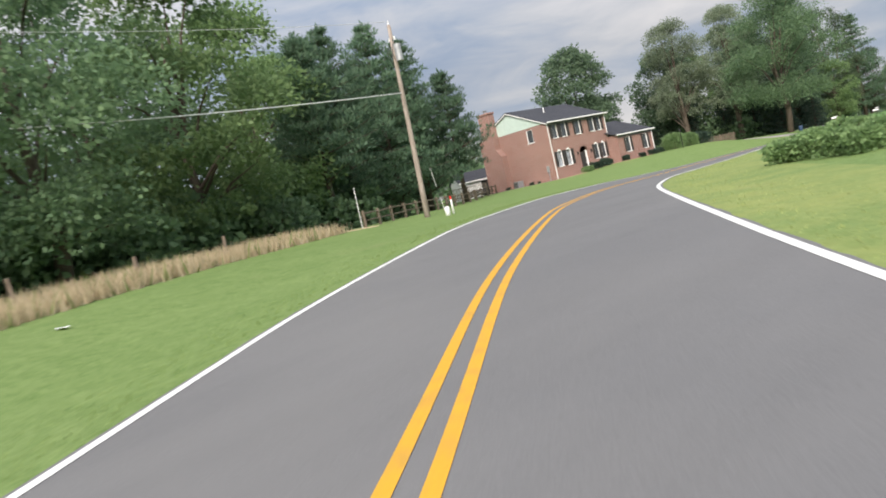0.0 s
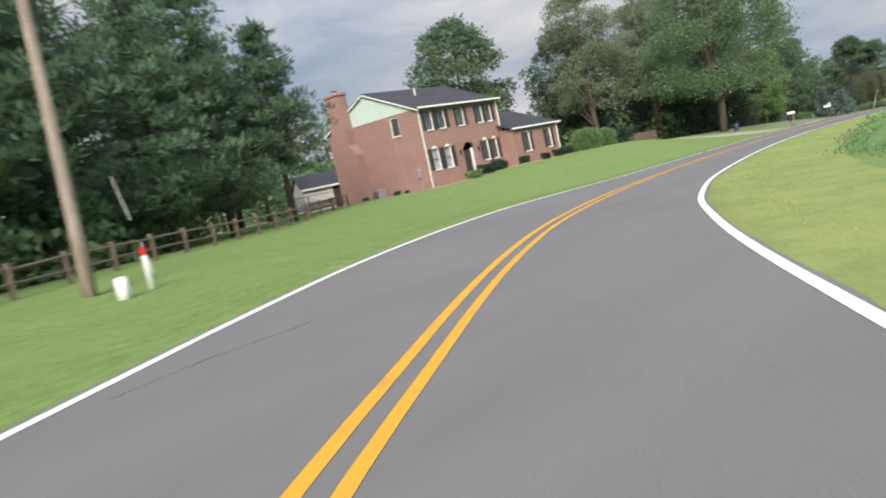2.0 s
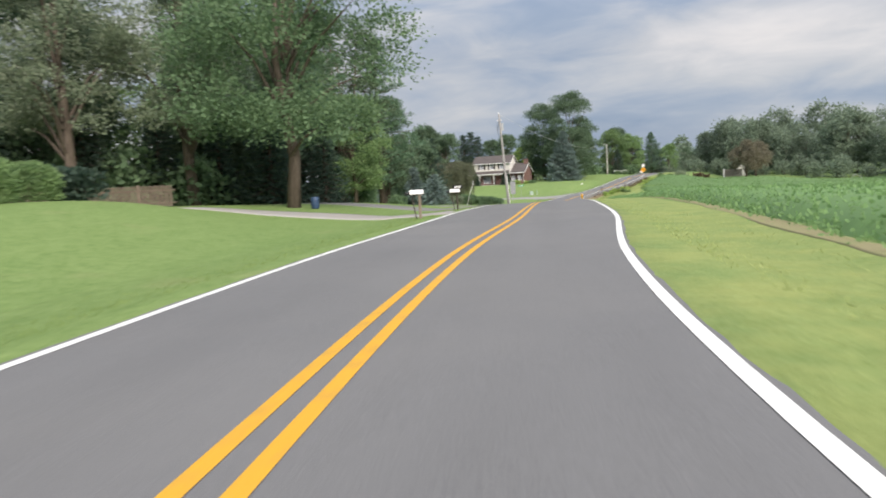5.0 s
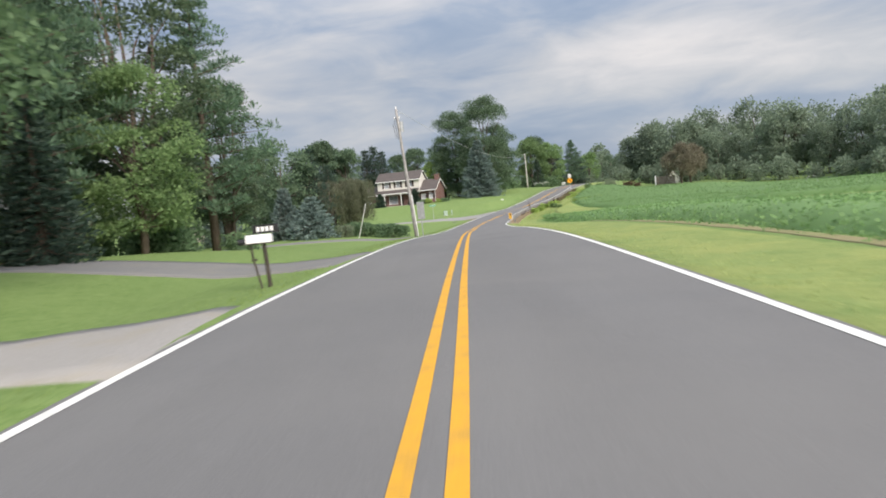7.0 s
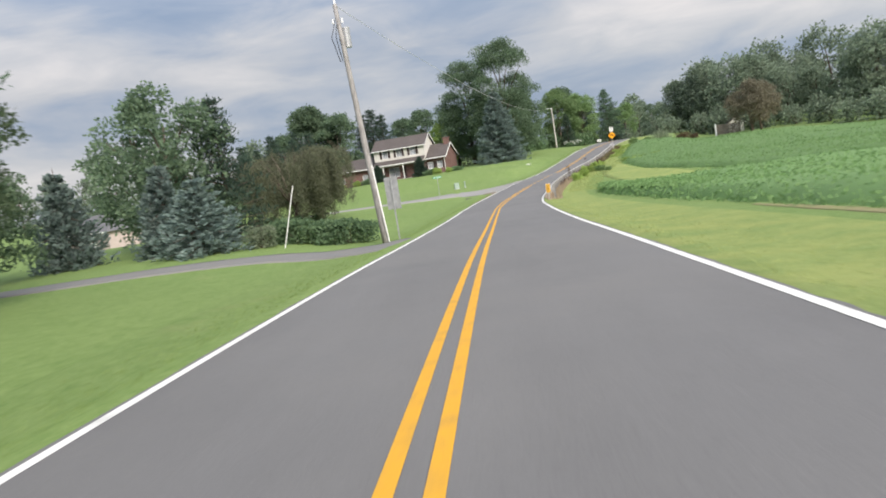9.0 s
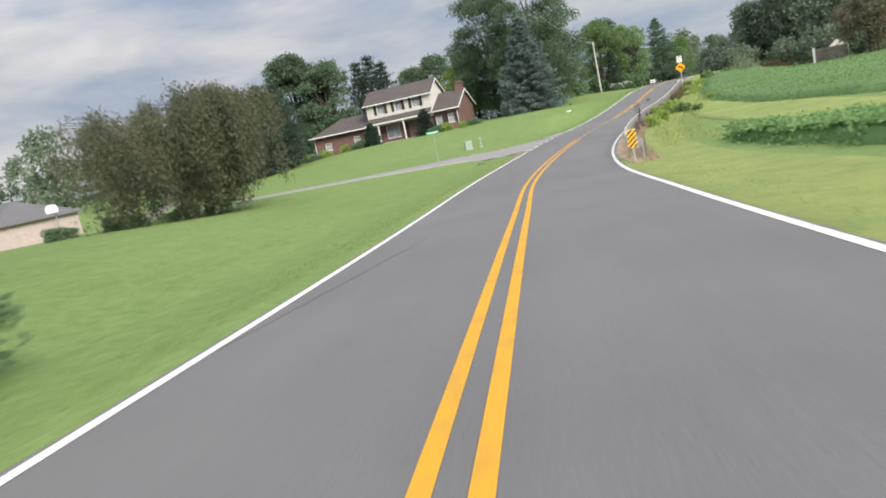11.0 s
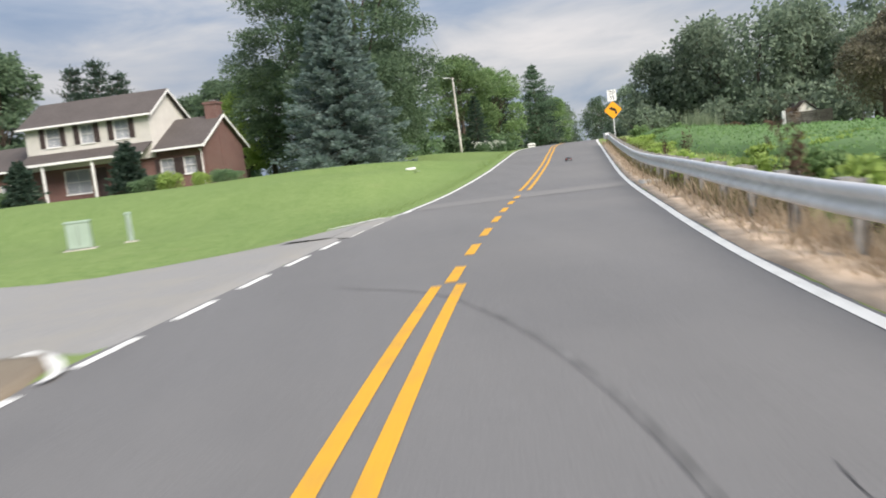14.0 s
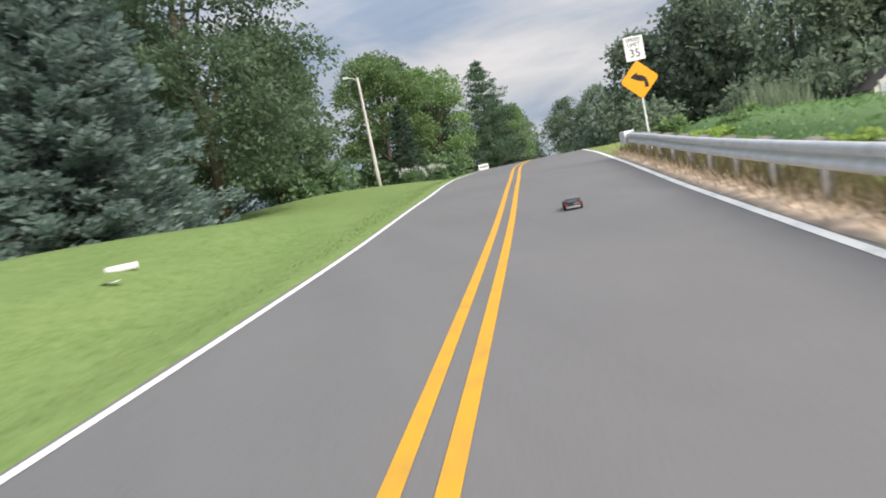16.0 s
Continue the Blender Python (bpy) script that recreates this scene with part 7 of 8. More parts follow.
def picket_fence(a, b, h, mat, label, name="picket_fence", step=0.16):
    ang = math.degrees(math.atan2(b[1] - a[1], b[0] - a[0]))
    L = math.dist(a, b)
    z0 = gz(*a)
    t = thing(name, pose(a[0], a[1], z0, 0, 0, ang), label, "fence")
    dz = gz(*b) - z0
    n = int(L / step)
    me = mesh_of("picket", one_box(-0.045, 0.045, -0.03, -0.01, 0.08, h), mat)
    for k in range(n):
        piece("picket", me, t, pose(k * step, 0, dz * k / n))
    for z in (0.25, h - 0.25):
        bm = bmesh.new()
        tube(bm, [(0, 0.02, z), (L, 0.02, z + dz)], 0.03, 4)
        part("rail", bm, mat, t)
    for k in range(int(L / 2.2) + 1):
        part("post", one_box(k * 2.2 - 0.05, k * 2.2 + 0.05, 0.02, 0.12, -0.1 + dz * k * 2.2 / L, h + 0.05 + dz * k * 2.2 / L), mat, t)


picket_fence((-50.5, 89.3), (-42.0, 90.4), 1.15, FENCE_WOOD, "weathered grey picket fence before the trees")


def deck():
    t = thing("deck", pose(-60.2, 58.0, gz(-60.2, 58.0), 0, 0, 48), "low wooden deck with a baluster rail", "deck")
    part("floor", one_box(0, 4.2, 0, 3.0, 0.35, 0.47, bevel=0.01), FENCE_WOOD, t)
    for x in (0.05, 2.1, 4.15):
        part("post", one_box(x - 0.05, x + 0.05, 0, 0.1, -0.1, 1.4), FENCE_WOOD, t)
    part("handrail", one_box(0, 4.2, -0.02, 0.12, 1.4, 1.46), FENCE_WOOD, t)
    part("bottom_rail", one_box(0.1, 4.1, 0.02, 0.08, 0.55, 0.6), FENCE_WOOD, t)
    me = mesh_of("baluster", one_box(-0.02, 0.02, 0.03, 0.07, 0.6, 1.4), FENCE_WOOD)
    for k in range(26):
        piece("baluster", me, t, pose(0.2 + 0.15 * k, 0, 0))


deck()


def porch_spot(u, v):
    """A point of the plan u along and v before the white outbuilding's front."""
    c, q = math.cos(math.radians(60)), math.sin(math.radians(60))
    return (-65.2 + c * u + q * v, 64.8 + q * u - c * v)


picket_fence(porch_spot(0.0, 1.2), porch_spot(5.2, 1.2), 0.9, BLACK, "dark metal railing before the white outbuilding", "porch_railing", 0.13)


def barbecue():
    x, y = porch_spot(4.4, 1.9)
    t = thing("barbecue", pose(x, y, gz(x, y), 0, 0, 60), "black lidded barbecue beside the dark railing", "barbecue")
    part("firebox", one_box(-0.35, 0.35, -0.25, 0.25, 0.7, 0.95, bevel=0.03), BLACK, t)
    part("lid", one_tube([(-0.36, 0, 0.95), (0.36, 0, 0.95)], 0.25, 14), BLACK, t, "rounded black lid")
    part("side_shelf", one_box(0.37, 0.75, -0.2, 0.2, 0.86, 0.9, bevel=0.01), BLACK, t)
    for a, b in ((-0.3, -0.2), (-0.3, 0.2), (0.3, -0.2), (0.3, 0.2)):
        part("leg", one_box(a - 0.02, a + 0.02, b - 0.02, b + 0.02, 0.0, 0.7), BLACK, t)


barbecue()


def garden_lamp(x, y):
    t = thing("garden_lamp", pose(x, y, gz(x, y)), "black lamp post beside the clipped bush", "lamp post")
    part("post", one_tube([(0, 0, -0.1), (0, 0, 1.75)], 0.035, 8), BLACK, t)
    part("lantern", one_tube([(0, 0, 1.75), (0, 0, 1.82), (0, 0, 2.0), (0, 0, 2.12)], [0.05, 0.09, 0.12, 0.02], 6), BLACK, t, "black lantern head")


garden_lamp(-41.9, 77.0)


def bars(parent, x0, x1, y, z0, z1, n, mat, along_y=False):
    """Plain bars that stand for small writing."""
    w = (x1 - x0) / n
    for k in range(n):
        a, b = x0 + w * (k + 0.15), x0 + w * (k + 0.8)
        bm = one_box(a, b, y - 0.004, y, z0, z1) if not along_y else one_box(y, y + 0.004, a, b, z0, z1)
        part("mark", bm, mat, parent)


def mailbox(x, y, turn, label, plate):
    """Long white box on two slim splayed posts, with a black paper tube beside it."""
    t = thing("mailbox", pose(x, y, gz(x, y), 0, 0, turn), label, "mailbox")
    if plate:
        part("post", one_tube([(-0.02, 0.14, -0.15), (0.0, 0.10, 0.99)], [0.05, 0.045], 6), DARK_POST, t, "dark wooden post")
    else:
        part("post", one_box(-0.055, 0.055, 0.06, 0.17, -0.2, 0.985, bevel=0.012), FENCE_WOOD, t, "thick weathered grey post")
    part("slim_post", one_tube([(0.02, -0.02, -0.12), (0.0, -0.16, 0.6), (0.0, -0.2, 0.99)], 0.024, 6), DARK_POST, t, "slim leaning dark post")
    part("cross_brace", one_box(-0.03, 0.03, -0.21, -0.09, 0.62, 0.66), DARK_POST, t)
    part("shelf", one_box(-0.08, 0.08, -0.28, 0.30, 0.985, 1.01), DARK_POST, t)
    bm = bmesh.new()
    prof = [(-0.085, 1.012), (0.085, 1.012), (0.085, 1.12), (0.065, 1.165), (0.035, 1.19), (-0.035, 1.19), (-0.065, 1.165), (-0.085, 1.12)]
    prism(bm, prof, 0.56, lambda u, v, d: (u, -0.28 + d, v))
    b = part("box", bm, WHITE, t, "white mailbox with a rounded top")
    part("door", one_box(-0.08, 0.08, 0.281, 0.292, 1.02, 1.16, bevel=0.01), WHITE, b)
    part("paper_tube", one_tube([(0.0, -0.46, 1.05), (0.0, -0.29, 1.05)], 0.07, 10), BLACK, t, "black newspaper tube")
    if plate:
        p = part("number_plate", one_box(-0.012, 0.004, -0.12, 0.46, 1.215, 1.40, bevel=0.004), BLACK, t, "dark plate with pale marks")
        part("plate_bracket", one_box(-0.008, 0.0, 0.0, 0.04, 1.18, 1.22), STEEL_DULL, p)
        bars(p, -0.04, 0.36, 0.0045, 1.255, 1.36, 4, WHITE, True)
        bars(p, -0.04, 0.36, -0.0165, 1.255, 1.36, 4, WHITE, True)
    return t


DARK_POST = bark_material("dark_stained_post", (0.030, 0.026, 0.022), (0.075, 0.062, 0.052))
mailbox(-28.5, 84.2, -86, "white mailbox on slim dark posts by the gravel driveway", False)
mailbox(-28.1, 96.0, -90, "white mailbox under a dark plate beside the driveway", True)


def flat_text(parent, body, size, m, mat, name="lettering"):
    cu = bpy.data.curves.new(name, "FONT")
    cu.body, cu.size, cu.extrude = body, size, 0.002
    cu.align_x = cu.align_y = "CENTER"
    cu.materials.append(mat)
    tmp = bpy.data.objects.new(name, cu)
    me = bpy.data.meshes.new_from_object(tmp)
    bpy.data.objects.remove(tmp)
    ob = new(name, me)
    ob.parent, ob.matrix_basis = parent, m
    return ob


SIGN_YELLOW = plain("yellow_sign_sheet", (0.80, 0.42, 0.02), 0.45, 0, 0.4, 0.05, 3.0, 0.01)


def hazard_board():
    """Object marker: slanting black stripes on yellow, on a post at the guardrail's end."""
    x, y = HAZARD_AT
    t = thing("hazard_board", pose(x, y, gz(x, y), 0, 0, 4), "yellow board with slanting black stripes at the guardrail", "hazard board")
    part("post", one_box(-0.03, 0.03, 0.02, 0.06, -0.2, 1.2), STEEL_DULL, t)
    lo, hi, w = 0.57, 1.25, 0.172
    b = part("board", one_box(-w - 0.012, w + 0.012, -0.005, 0.01, lo - 0.012, hi + 0.012, bevel=0.004), STEEL, t, "reflective yellow board")
    part("sheet", one_box(-w, w, -0.009, -0.006, lo, hi), SIGN_YELLOW, b)
    # stripes rising to one side, cut off at the sheet's rim
    for k in range(6):
        z = lo - 0.22 + 0.17 * k
        cols = []
        for j in range(13):
            u = -w + 2 * w * j / 12
            va, vb = z + (u + w) * 0.85, z + (u + w) * 0.85 + 0.08
            va, vb = max(va, lo), min(vb, hi)
            if vb - va > 0.004:
                cols.append((u, va, vb))
        if len(cols) < 2:
            continue
        bm = bmesh.new()
        prism(bm, [(u, va) for u, va, _ in cols] + [(u, vb) for u, _, vb in reversed(cols)], 0.003, lambda u, v, d: (u, -0.010 - d, v))
        part("stripe", bm, BLACK, b)
    return t


HAZARD_AT = (-16.1, 168.4)
hazard_board()


def curve_sign():
    """Speed limit plate over an amber curve warning on one post."""
    x, y = 3.0, 236.3
    t = thing("road_sign", pose(x, y, gz(x, y), 0, 0, -14), "speed limit plate above an amber left-bend warning sign", "road sign")
    part("post", one_box(-0.03, 0.03, 0.0, 0.04, -0.3, 3.85), STEEL, t, "steel post")
    bm = bmesh.new()
    r, c = 0.58, 2.45
    pts = []
    for k in range(4):
        a = math.pi / 2 * k
        for s in (-0.09, 0.09):
            pts.append((r * math.cos(a + s) * 0.985, c + r * math.sin(a + s) * 0.985))
    prism(bm, pts, 0.006, lambda u, v, d: (u, -0.01 + d, v))
    d = part("diamond", bm, SIGN_ORANGE, t, "amber diamond warning plate")
    bm = bmesh.new()
    arc = [(0.19, -0.27), (0.20, -0.12), (0.15, 0.0), (0.05, 0.075), (-0.06, 0.095)]
    wid = 0.062
    out, inn = [], []
    for k, (u, v) in enumerate(arc):
        a, b = arc[max(k - 1, 0)], arc[min(k + 1, len(arc) - 1)]
        tx, ty = b[0] - a[0], b[1] - a[1]
        n = math.hypot(tx, ty)
        out.append((u + ty / n * wid, v - tx / n * wid))
        inn.append((u - ty / n * wid, v + tx / n * wid))
    head = [(-0.06, 0.235), (-0.29, 0.11), (-0.06, -0.03)]
    shape = out + head[::-1][:1] + [head[1]] + head[:1] + inn[::-1]
    prism(bm, [(u, c + v) for u, v in shape], 0.003, lambda u, v, q: (u, -0.012 - q, v))
    part("arrow", bm, BLACK, d, "black left-bend arrow")
    p = part("speed_plate", one_box(-0.305, 0.305, -0.008, 0.0, 3.06, 3.82, bevel=0.003), WHITE, t, "white speed limit plate")
    face = lambda z: pose(0, -0.0105, z, 90, 0, 0)
    flat_text(p, "SPEED", 0.165, face(3.70), BLACK)
    flat_text(p, "LIMIT", 0.165, face(3.55), BLACK)
    flat_text(p, "35", 0.36, face(3.28), BLACK)


curve_sign()


def guardrail():
    """W-beam rail bolted to posts, along the right-hand verge."""
    t = thing("guardrail", pose(0, 0, 0), "galvanised steel guardrail above dead grass", "guardrail")
    i0, i1 = along(170.3), along(239.0)
    idx = list(range(i0, i1, 4))
    prof = [(0.00, 0.49), (0.055, 0.525), (0.055, 0.59), (-0.035, 0.655), (0.055, 0.72), (0.055, 0.785), (0.00, 0.825)]
    n = len(idx)

    def lat_at(k):
        return -4.05 - 0.12 * max(0.0, 1 - k / 4)

    def at(i, k, out, h):
        x, y, _ = road_point(i, lat_at(k) + out)
        return (x, y, LINE[i, 2] + h - 0.02)

    # beam panels of about four metres, lapped
    step = 2
    for a in range(0, n - 1, step):
        b = min(a + step, n - 1)
        bm = bmesh.new()
        rings = []
        for k in range(a, b + 1):
            ov = 0.006 * ((a // step) % 2)
            rings.append(([bm.verts.new(at(idx[k], k, o + ov, h)) for o, h in prof], [bm.verts.new(at(idx[k], k, o + ov - 0.012, h)) for o, h in prof]))
        for (f0, g0), (f1, g1) in zip(rings, rings[1:]):
            for j in range(len(prof) - 1):
                bm.faces.new((f0[j], f0[j + 1], f1[j + 1], f1[j]))
                bm.faces.new((g0[j], g1[j], g1[j + 1], g0[j + 1]))
            bm.faces.new((f0[0], f1[0], g1[0], g0[0]))
            bm.faces.new((f0[-1], g0[-1], g1[-1], f1[-1]))
        bmesh.ops.recalc_face_normals(bm, faces=bm.faces[:])
        smooth(part("beam_panel", bm, STEEL, t))
    bm = bmesh.new()
    for y0, y1, x in ((-0.075, -0.067, 0.05), (0.067, 0.075, 0.05), (-0.067, 0.067, 0.004)):
        box(bm, -x, x, y0, y1, -1.3, 0.81)
    post = mesh_of("post", bm, POST_STEEL)
    block = mesh_of("spacer", one_box(-0.1, 0.1, -0.07, 0.07, 0.49, 0.835), POST_STEEL)
    for k in range(0, n):
        x, y, z = at(idx[k], k, -0.27, 0.0)
        ang = math.degrees(math.atan2(TAN[idx[k], 1], TAN[idx[k], 0]))
        piece("post", post, t, pose(x, y, z, 0, 0, ang))
        x, y, z = at(idx[k], k, -0.13, 0.0)
        piece("spacer", block, t, pose(x, y, z, 0, 0, ang))
    x, y, z = at(idx[-1], n - 1, 0.0, 0.0)
    part("end_terminal", one_box(x - 0.2, x + 0.22, y + 0.0, y + 0.35, z + 0.47, z + 0.9, bevel=0.03), STEEL, t, "blunt steel end terminal")


guardrail()


def dead_weed(x, y, h, seed, turn):
    """A dried brown weed: five stalks, each with a ragged seed head."""
    rng = np.random.RandomState(seed)
    t = thing("dead_weed", pose(x, y, gz(x, y), 0, 0, turn), "dry dark brown weed stalk by the guardrail", "weed", "dry weeds along the guardrail")
    for k in range(5):
        a, r = rng.uniform(0, 6.28), rng.uniform(0.05, 0.22) * h
        tip = (math.cos(a) * r, math.sin(a) * r, h * rng.uniform(0.55, 1.0))
        stalk = part("stalk", one_tube([(0, 0, -0.05), (tip[0] * 0.3, tip[1] * 0.3, tip[2] * 0.55), tip], [0.012, 0.009, 0.005], 5), DEAD_STALK, t)
        P = np.array(tip) + rng.normal(scale=(0.045, 0.045, 0.11), size=(26, 3)) - np.array([0, 0, 0.06])
        piece("seed_head", leaf_mesh("seed_head", P, rng.normal(size=(26, 3)) + (0, 0, 0.8), rng.uniform(0.04, 0.1, 26), rng.uniform(0.02, 0.04, 26), rng, DEAD_STALK), stalk, Matrix())
    return t


DEAD_STALK = plain("dead_stalk", (0.085, 0.060, 0.042), 0.95, 0, 0.1, 0.4, 8.0, 0.2)
dry = dead_weed(-12.95, 184.3, 0.85, 3, 0)
for k, (y, lat, s) in enumerate(((187.0, -4.45, 0.8), (190.4, -4.4, 1.1), (191.6, -4.55, 0.9), (194.5, -4.4, 0.75), (197.2, -4.5, 1.15), (199.8, -4.4, 0.9), (202.0, -4.45, 1.0), (205.5, -4.5, 0.8), (209.4, -4.4, 0.9), (214.8, -4.5, 0.8), (221.0, -4.4, 0.85), (212.0, -5.4, 1.9), (217.0, -5.2, 1.5), (196.0, -4.06, 2.2))):
    px, py, _ = road_point(along(y), lat - 0.2)
    c = copy_thing(dry, pose(px, py, gz(px, py), 0, 0, 70 * k))
    c.matrix_basis = pose(px, py, gz(px, py), 0, 0, 70 * k) @ Matrix.Diagonal((min(s, 1.1), min(s, 1.1), s, 1))


def utility_box(x, y, turn, w, d, h, label):
    t = thing("utility_box", pose(x, y, gz(x, y), 0, 0, turn), label, "utility box")
    part("pad", one_box(-w / 2 - 0.1, w / 2 + 0.1, -d / 2 - 0.1, d / 2 + 0.1, -0.15, 0.035), CONCRETE, t)
    part("cabinet", one_box(-w / 2, w / 2, -d / 2, d / 2, 0.035, h, bevel=0.03), UTILITY_GREEN, t, "pale green cabinet")
    part("lid", one_box(-w / 2 - 0.02, w / 2 + 0.02, -d / 2 - 0.02, d / 2 + 0.02, h - 0.03, h + 0.04, bevel=0.015), UTILITY_GREEN, t)
    part("door_seam", one_box(-0.006, 0.006, -d / 2 - 0.004, -d / 2 + 0.01, 0.12, h - 0.08), BLACK, t)


utility_box(-23.6, 208.6, 12, 0.62, 0.5, 0.78, "pale green utility cabinet on the lawn")
utility_box(-22.5, 209.6, 12, 0.16, 0.16, 0.85, "slim pale green cable pedestal on the lawn")


def back_of_sign(x, y):
    t = thing("sign_back", pose(x, y, gz(x, y), 0, 0, -10), "grey back of a road sign on a post", "road sign")
    part("post", one_box(-0.03, 0.03, -0.05, -0.01, -0.2, 2.8), STEEL_DULL, t)
    part("plate", one_box(-0.32, 0.32, -0.006, 0.004, 1.4, 2.9, bevel=0.003), STEEL_DULL, t, "bare grey metal plate")


back_of_sign(-25.9, 144.2)


def street_sign():
    x, y = -25.53, 195.07
    t = thing("street_sign", pose(x, y, gz(x, y), 0, 0, 8), "green street name sign on a slim post", "street sign")
    part("post", one_tube([(0, 0, -0.2), (0, 0, 2.45)], 0.028, 8), STEEL_DULL, t)
    b = part("blade", one_box(-0.5, 0.5, -0.008, 0.008, 2.45, 2.68, bevel=0.003), SIGN_GREEN, t, "green name blade")
    bars(b, -0.42, 0.42, -0.010, 2.52, 2.61, 7, WHITE)


street_sign()


def small_sign(x, y, turn):
    t = thing("small_sign", pose(x, y, gz(x, y), 0, 0, turn) @ Matrix.Scale(0.75, 4), "small white sign on two posts beyond the crest", "sign")
    for xx in (-0.5, 0.5):
        part("post", one_box(xx - 0.04, xx + 0.04, -0.02, 0.06, -0.2, 1.0), FENCE_WOOD, t)
    b = part("board", one_box(-0.62, 0.62, -0.04, -0.02, 0.5, 1.2, bevel=0.01), WHITE, t, "white board with dark bars")
    bars(b, -0.5, 0.5, -0.042, 0.75, 0.95, 4, BLACK)


small_sign(9.0, 281.0, -12)


def basketball_hoop(x, y):
    t = thing("basketball_hoop", pose(x, y, gz(x, y), 0, 0, 0), "white basketball backboard on a post", "basketball hoop")
    part("post", one_tube([(0, 0, -0.2), (0, 0, 2.9), (0, -0.4, 3.2)], 0.06, 8), STEEL_DULL, t)
    bm = bmesh.new()
    prism(bm, [(-0.65, 2.9), (0.65, 2.9), (0.7, 3.4), (0.4, 3.75), (-0.4, 3.75), (-0.7, 3.4)], 0.04, lambda u, v, d: (u, -0.5 + d, v))
    part("backboard", bm, WHITE, t, "white fan-shaped backboard")
    bm = bmesh.new()
    tube(bm, [(0.22 * math.cos(a), -0.75 + 0.22 * math.sin(a), 3.05) for a in (math.pi * 2 * k / 14 for k in range(15))], 0.012, 5, False)
    part("rim", bm, SIGN_ORANGE, t)


basketball_hoop(-66.3, 212.6)


def drain_cover(x, y):
    t = thing("drain_pipe", pose(x, y, gz(x, y), 0, 0, 20), "short white drain pipe lying on the lawn", "pipe")
    smooth(part("pipe", one_tube([(-0.28, 0, 0.05), (0.28, 0.03, 0.05)], 0.075, 12), WHITE, t))
    part("end_cap", one_tube([(0.275, 0.03, 0.05), (0.32, 0.033, 0.05)], 0.085, 12), WHITE, t)


drain_cover(-12.0, 229.94)


def barrel(x, y):
    t = thing("barrel", pose(x, y, gz(x, y)), "blue plastic barrel beside the big tree", "barrel")
    m = plain("blue_plastic", (0.03, 0.06, 0.12), 0.5, 0, 0.4, 0.15, 4.0, 0.03)
    smooth(part("drum", one_tube([(0, 0, 0), (0, 0, 0.08), (0, 0, 0.33), (0, 0, 0.6), (0, 0, 0.66)], [0.19, 0.215, 0.23, 0.215, 0.185], 16), m, t))
    for z in (0.21, 0.47):
        smooth(part("hoop", one_tube([(0, 0, z - 0.02), (0, 0, z + 0.02)], 0.236, 16), m, t))


barrel(-35.6, 93.6)


CULVERT_PIPE = plain("dark_culvert_pipe", (0.10, 0.095, 0.085), 0.85, 0.2, 0.3, 0.3, 5.0, 0.1)
CULVERT_STONE = plain("dark_stone", (0.11, 0.10, 0.085), 0.9, 0, 0.2, 0.3, 4.0, 0.3)


def culvert(x, y):
    t = thing("culvert", pose(x, y, gz(x, y), 0, 0, 65), "dark drain culvert mouth sunk in the grass", "culvert")
    smooth(part("pipe", one_tube([(-0.9, 0, -0.22), (0.25, 0, -0.14)], 0.17, 14), CULVERT_PIPE, t, "grey corrugated pipe"))
    # a dark disc caps the pipe: the shade inside it is only a colour
    part("opening", one_tube([(0.251, 0, -0.14), (0.262, 0, -0.14)], 0.15, 14), DARK, t, "dark disc for the pipe's shaded inside")
    rng = random.Random(5)
    for k in range(6):
        bm = bmesh.new()
        bmesh.ops.create_icosphere(bm, subdivisions=1, radius=0.07)
        for v in bm.verts:
            v.co *= rng.uniform(0.75, 1.2)
            v.co.z *= 0.6
        part("stone", bm, CULVERT_STONE, t, "", pose(0.30 + rng.uniform(0, 0.25), -0.3 + 0.12 * k, 0.0, 0, 0, 50 * k))


culvert(-22.5, 192.1)


def litter(x, y):
    bm = bmesh.new()
    rng = random.Random(2)
    vs = [[bm.verts.new((i * 0.09, j * 0.07, 0.03 + rng.uniform(0, 0.05))) for j in range(4)] for i in range(5)]
    for i in range(4):
        for j in range(3):
            bm.faces.new((vs[i][j], vs[i + 1][j], vs[i + 1][j + 1], vs[i][j + 1]))
    ob = part("paper_scrap", bm, WHITE, None, "", pose(x, y, gz(x, y) - 0.03))
    tagged(ob, "crumpled white paper scrap on the verge", "litter")


litter(-17.3, 4.5)
litter(-12.0, 228.2)


def arch_pipe():
    t = thing("field_arch", pose(38.5, 206.0, gz(38.5, 206.0)), "thin white arched pipe beside the field", "pipe")
    pts = [(-1.1 * math.cos(math.pi * k / 12), 0, 1.7 * math.sin(math.pi * k / 12)) for k in range(13)]
    part("arch", one_tube(pts, 0.03, 6), STEEL_DULL, t)


arch_pipe()


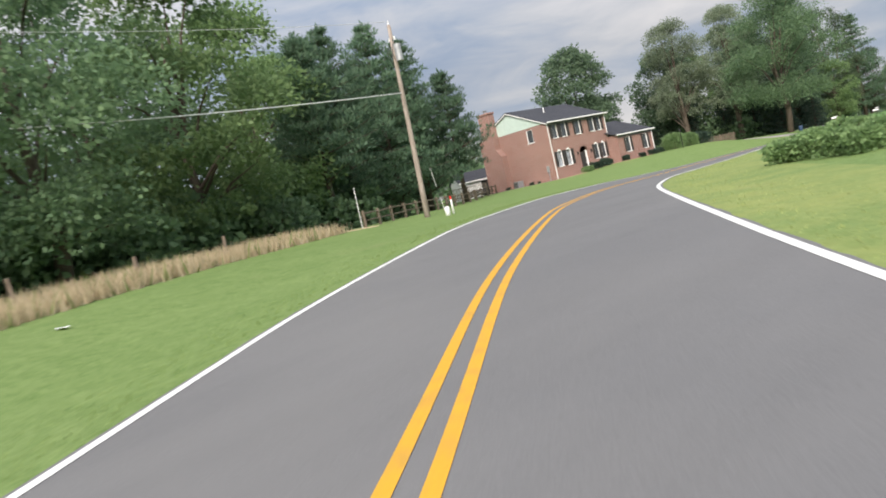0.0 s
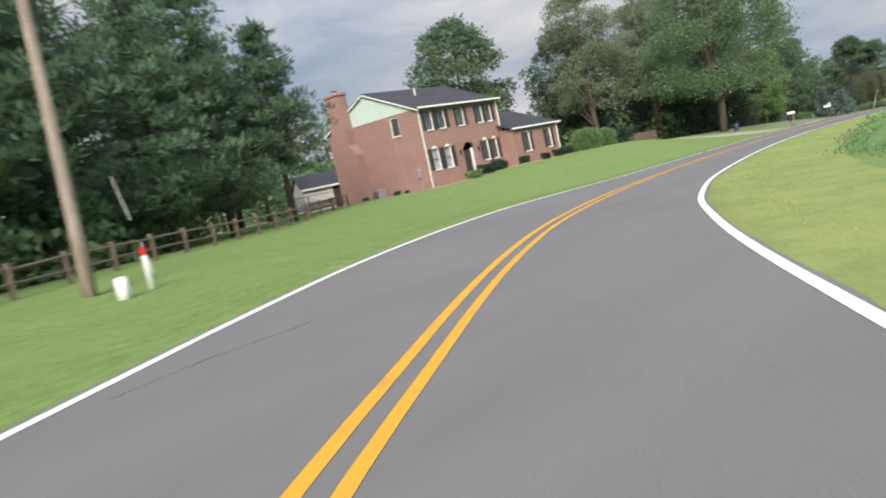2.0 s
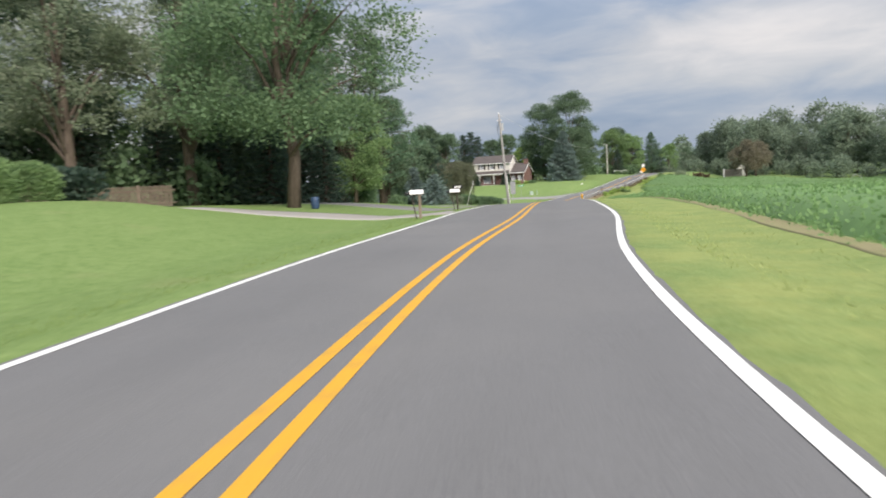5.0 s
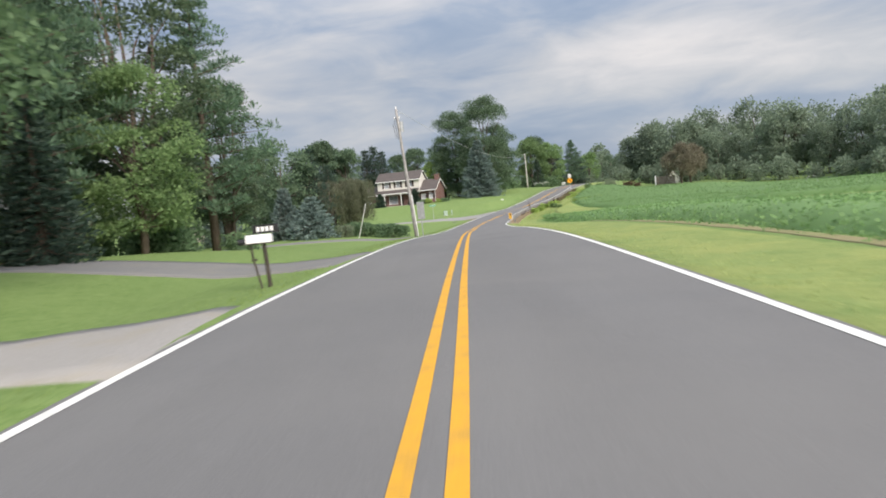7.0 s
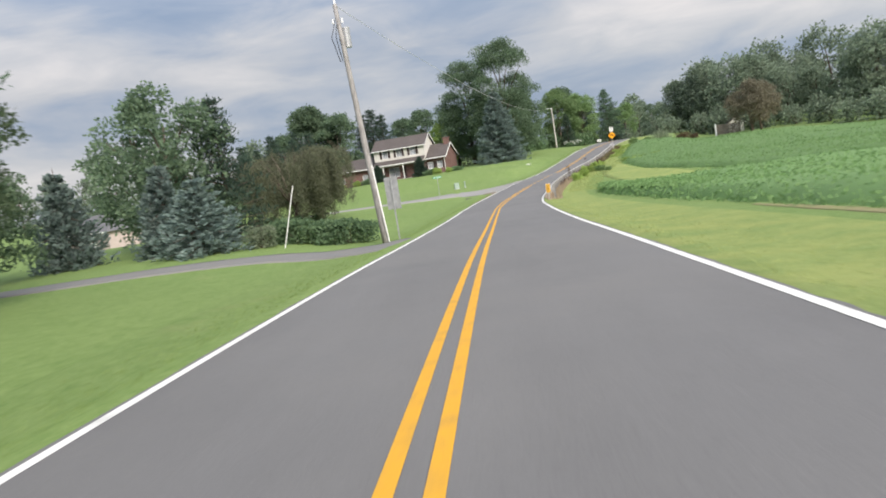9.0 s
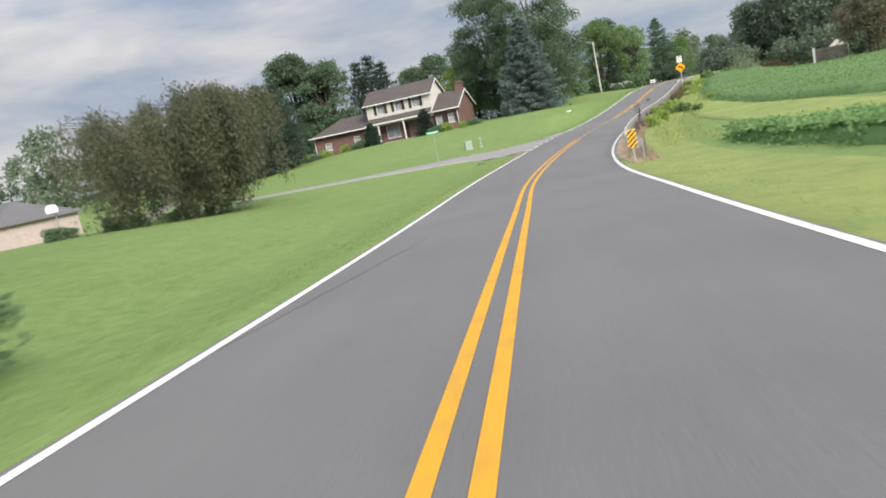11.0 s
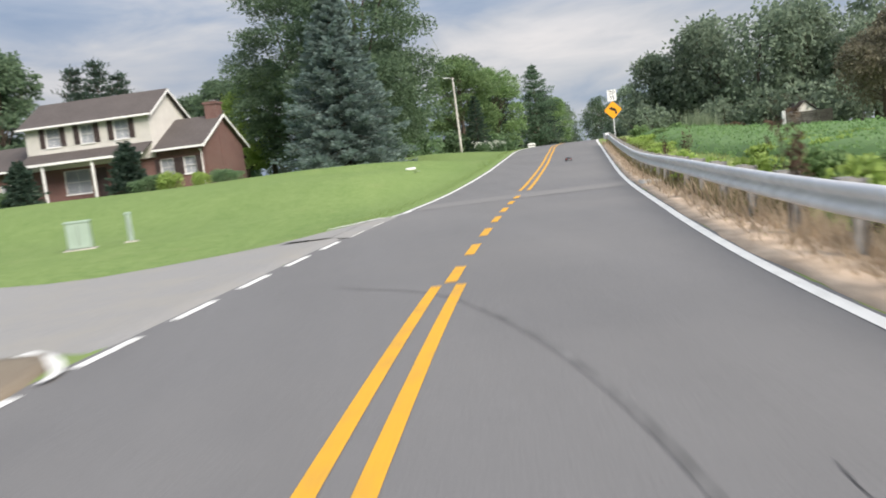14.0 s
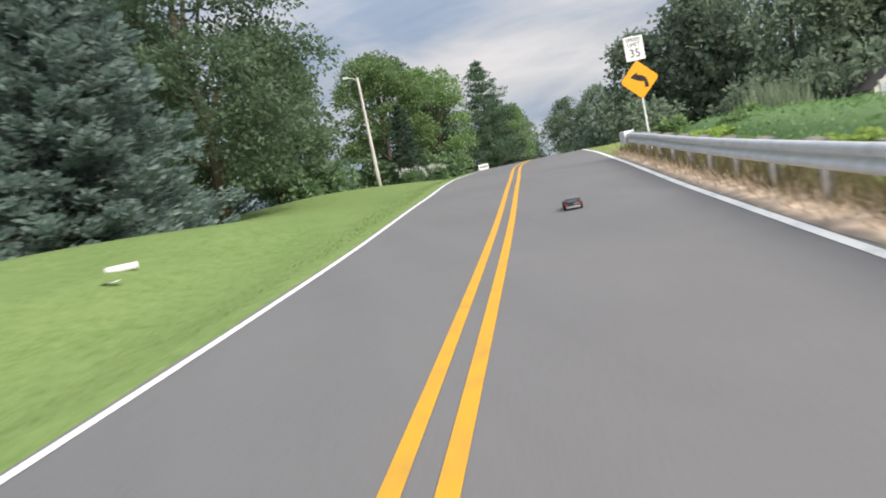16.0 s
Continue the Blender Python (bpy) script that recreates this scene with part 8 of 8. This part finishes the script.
def toy_car():
    """A large radio-controlled sports car, dark, standing on the lane."""
    i = along(227.8)
    x, y, z = road_point(i, -1.33, 0.014)
    ang = math.degrees(math.atan2(TAN[i, 1], TAN[i, 0])) - 90
    t = thing("toy_car", pose(x, y, z, 3.6, 0, ang), "dark radio-controlled sports car model on the road", "toy car")
    L, W = 0.72, 0.36
    bm = bmesh.new()
    prof = [(-L / 2, 0.05), (-L / 2, 0.135), (-L / 2 + 0.06, 0.150), (-0.16, 0.155), (-0.03, 0.150), (0.12, 0.120), (L / 2 - 0.05, 0.085), (L / 2, 0.05)]
    prism(bm, prof, W - 0.06, lambda u, v, d: (-W / 2 + 0.03 + d, u, v))
    bmesh.ops.bevel(bm, geom=bm.edges[:], offset=0.012, segments=2, affect="EDGES")
    body = smooth(part("body", bm, plain("dark_toy_paint", (0.03, 0.032, 0.035), 0.3, 0.3, 0.5), t, "dark glossy body shell"))
    bm = bmesh.new()
    prism(bm, [(-0.20, 0.150), (-0.10, 0.205), (0.02, 0.205), (0.12, 0.128)], W - 0.15, lambda u, v, d: (-W / 2 + 0.075 + d, u, v))
    bmesh.ops.bevel(bm, geom=bm.edges[:], offset=0.01, segments=2, affect="EDGES")
    part("canopy", bm, GLASS, body, "dark cabin glass")
    part("rear_wing", one_box(-W / 2 + 0.02, W / 2 - 0.02, -L / 2 - 0.01, -L / 2 + 0.06, 0.195, 0.207, bevel=0.004), BLACK, t)
    for xx in (-0.11, 0.11):
        part("wing_strut", one_box(xx - 0.006, xx + 0.006, -L / 2 + 0.01, -L / 2 + 0.04, 0.145, 0.196), BLACK, t)
    part("rear_bumper", one_box(-W / 2 + 0.04, W / 2 - 0.04, -L / 2 - 0.015, -L / 2 + 0.01, 0.04, 0.08, bevel=0.006), STEEL_DULL, t, "pale rear bumper")
    for xx in (-0.12, 0.12):
        part("tail_light", one_box(xx - 0.03, xx + 0.03, -L / 2 - 0.006, -L / 2 + 0.004, 0.10, 0.118), RED, t)
    for xx in (-1, 1):
        for yy in (-0.225, 0.235):
            w = part("wheel", one_tube([(xx * (W / 2 - 0.06), yy, 0.062), (xx * (W / 2), yy, 0.062)], 0.062, 16), RUBBER, t, "black rubber wheel")
            part("rim", one_tube([(xx * (W / 2), yy, 0.062), (xx * (W / 2 + 0.003), yy, 0.062)], 0.040, 12), STEEL_DULL, w)


toy_car()
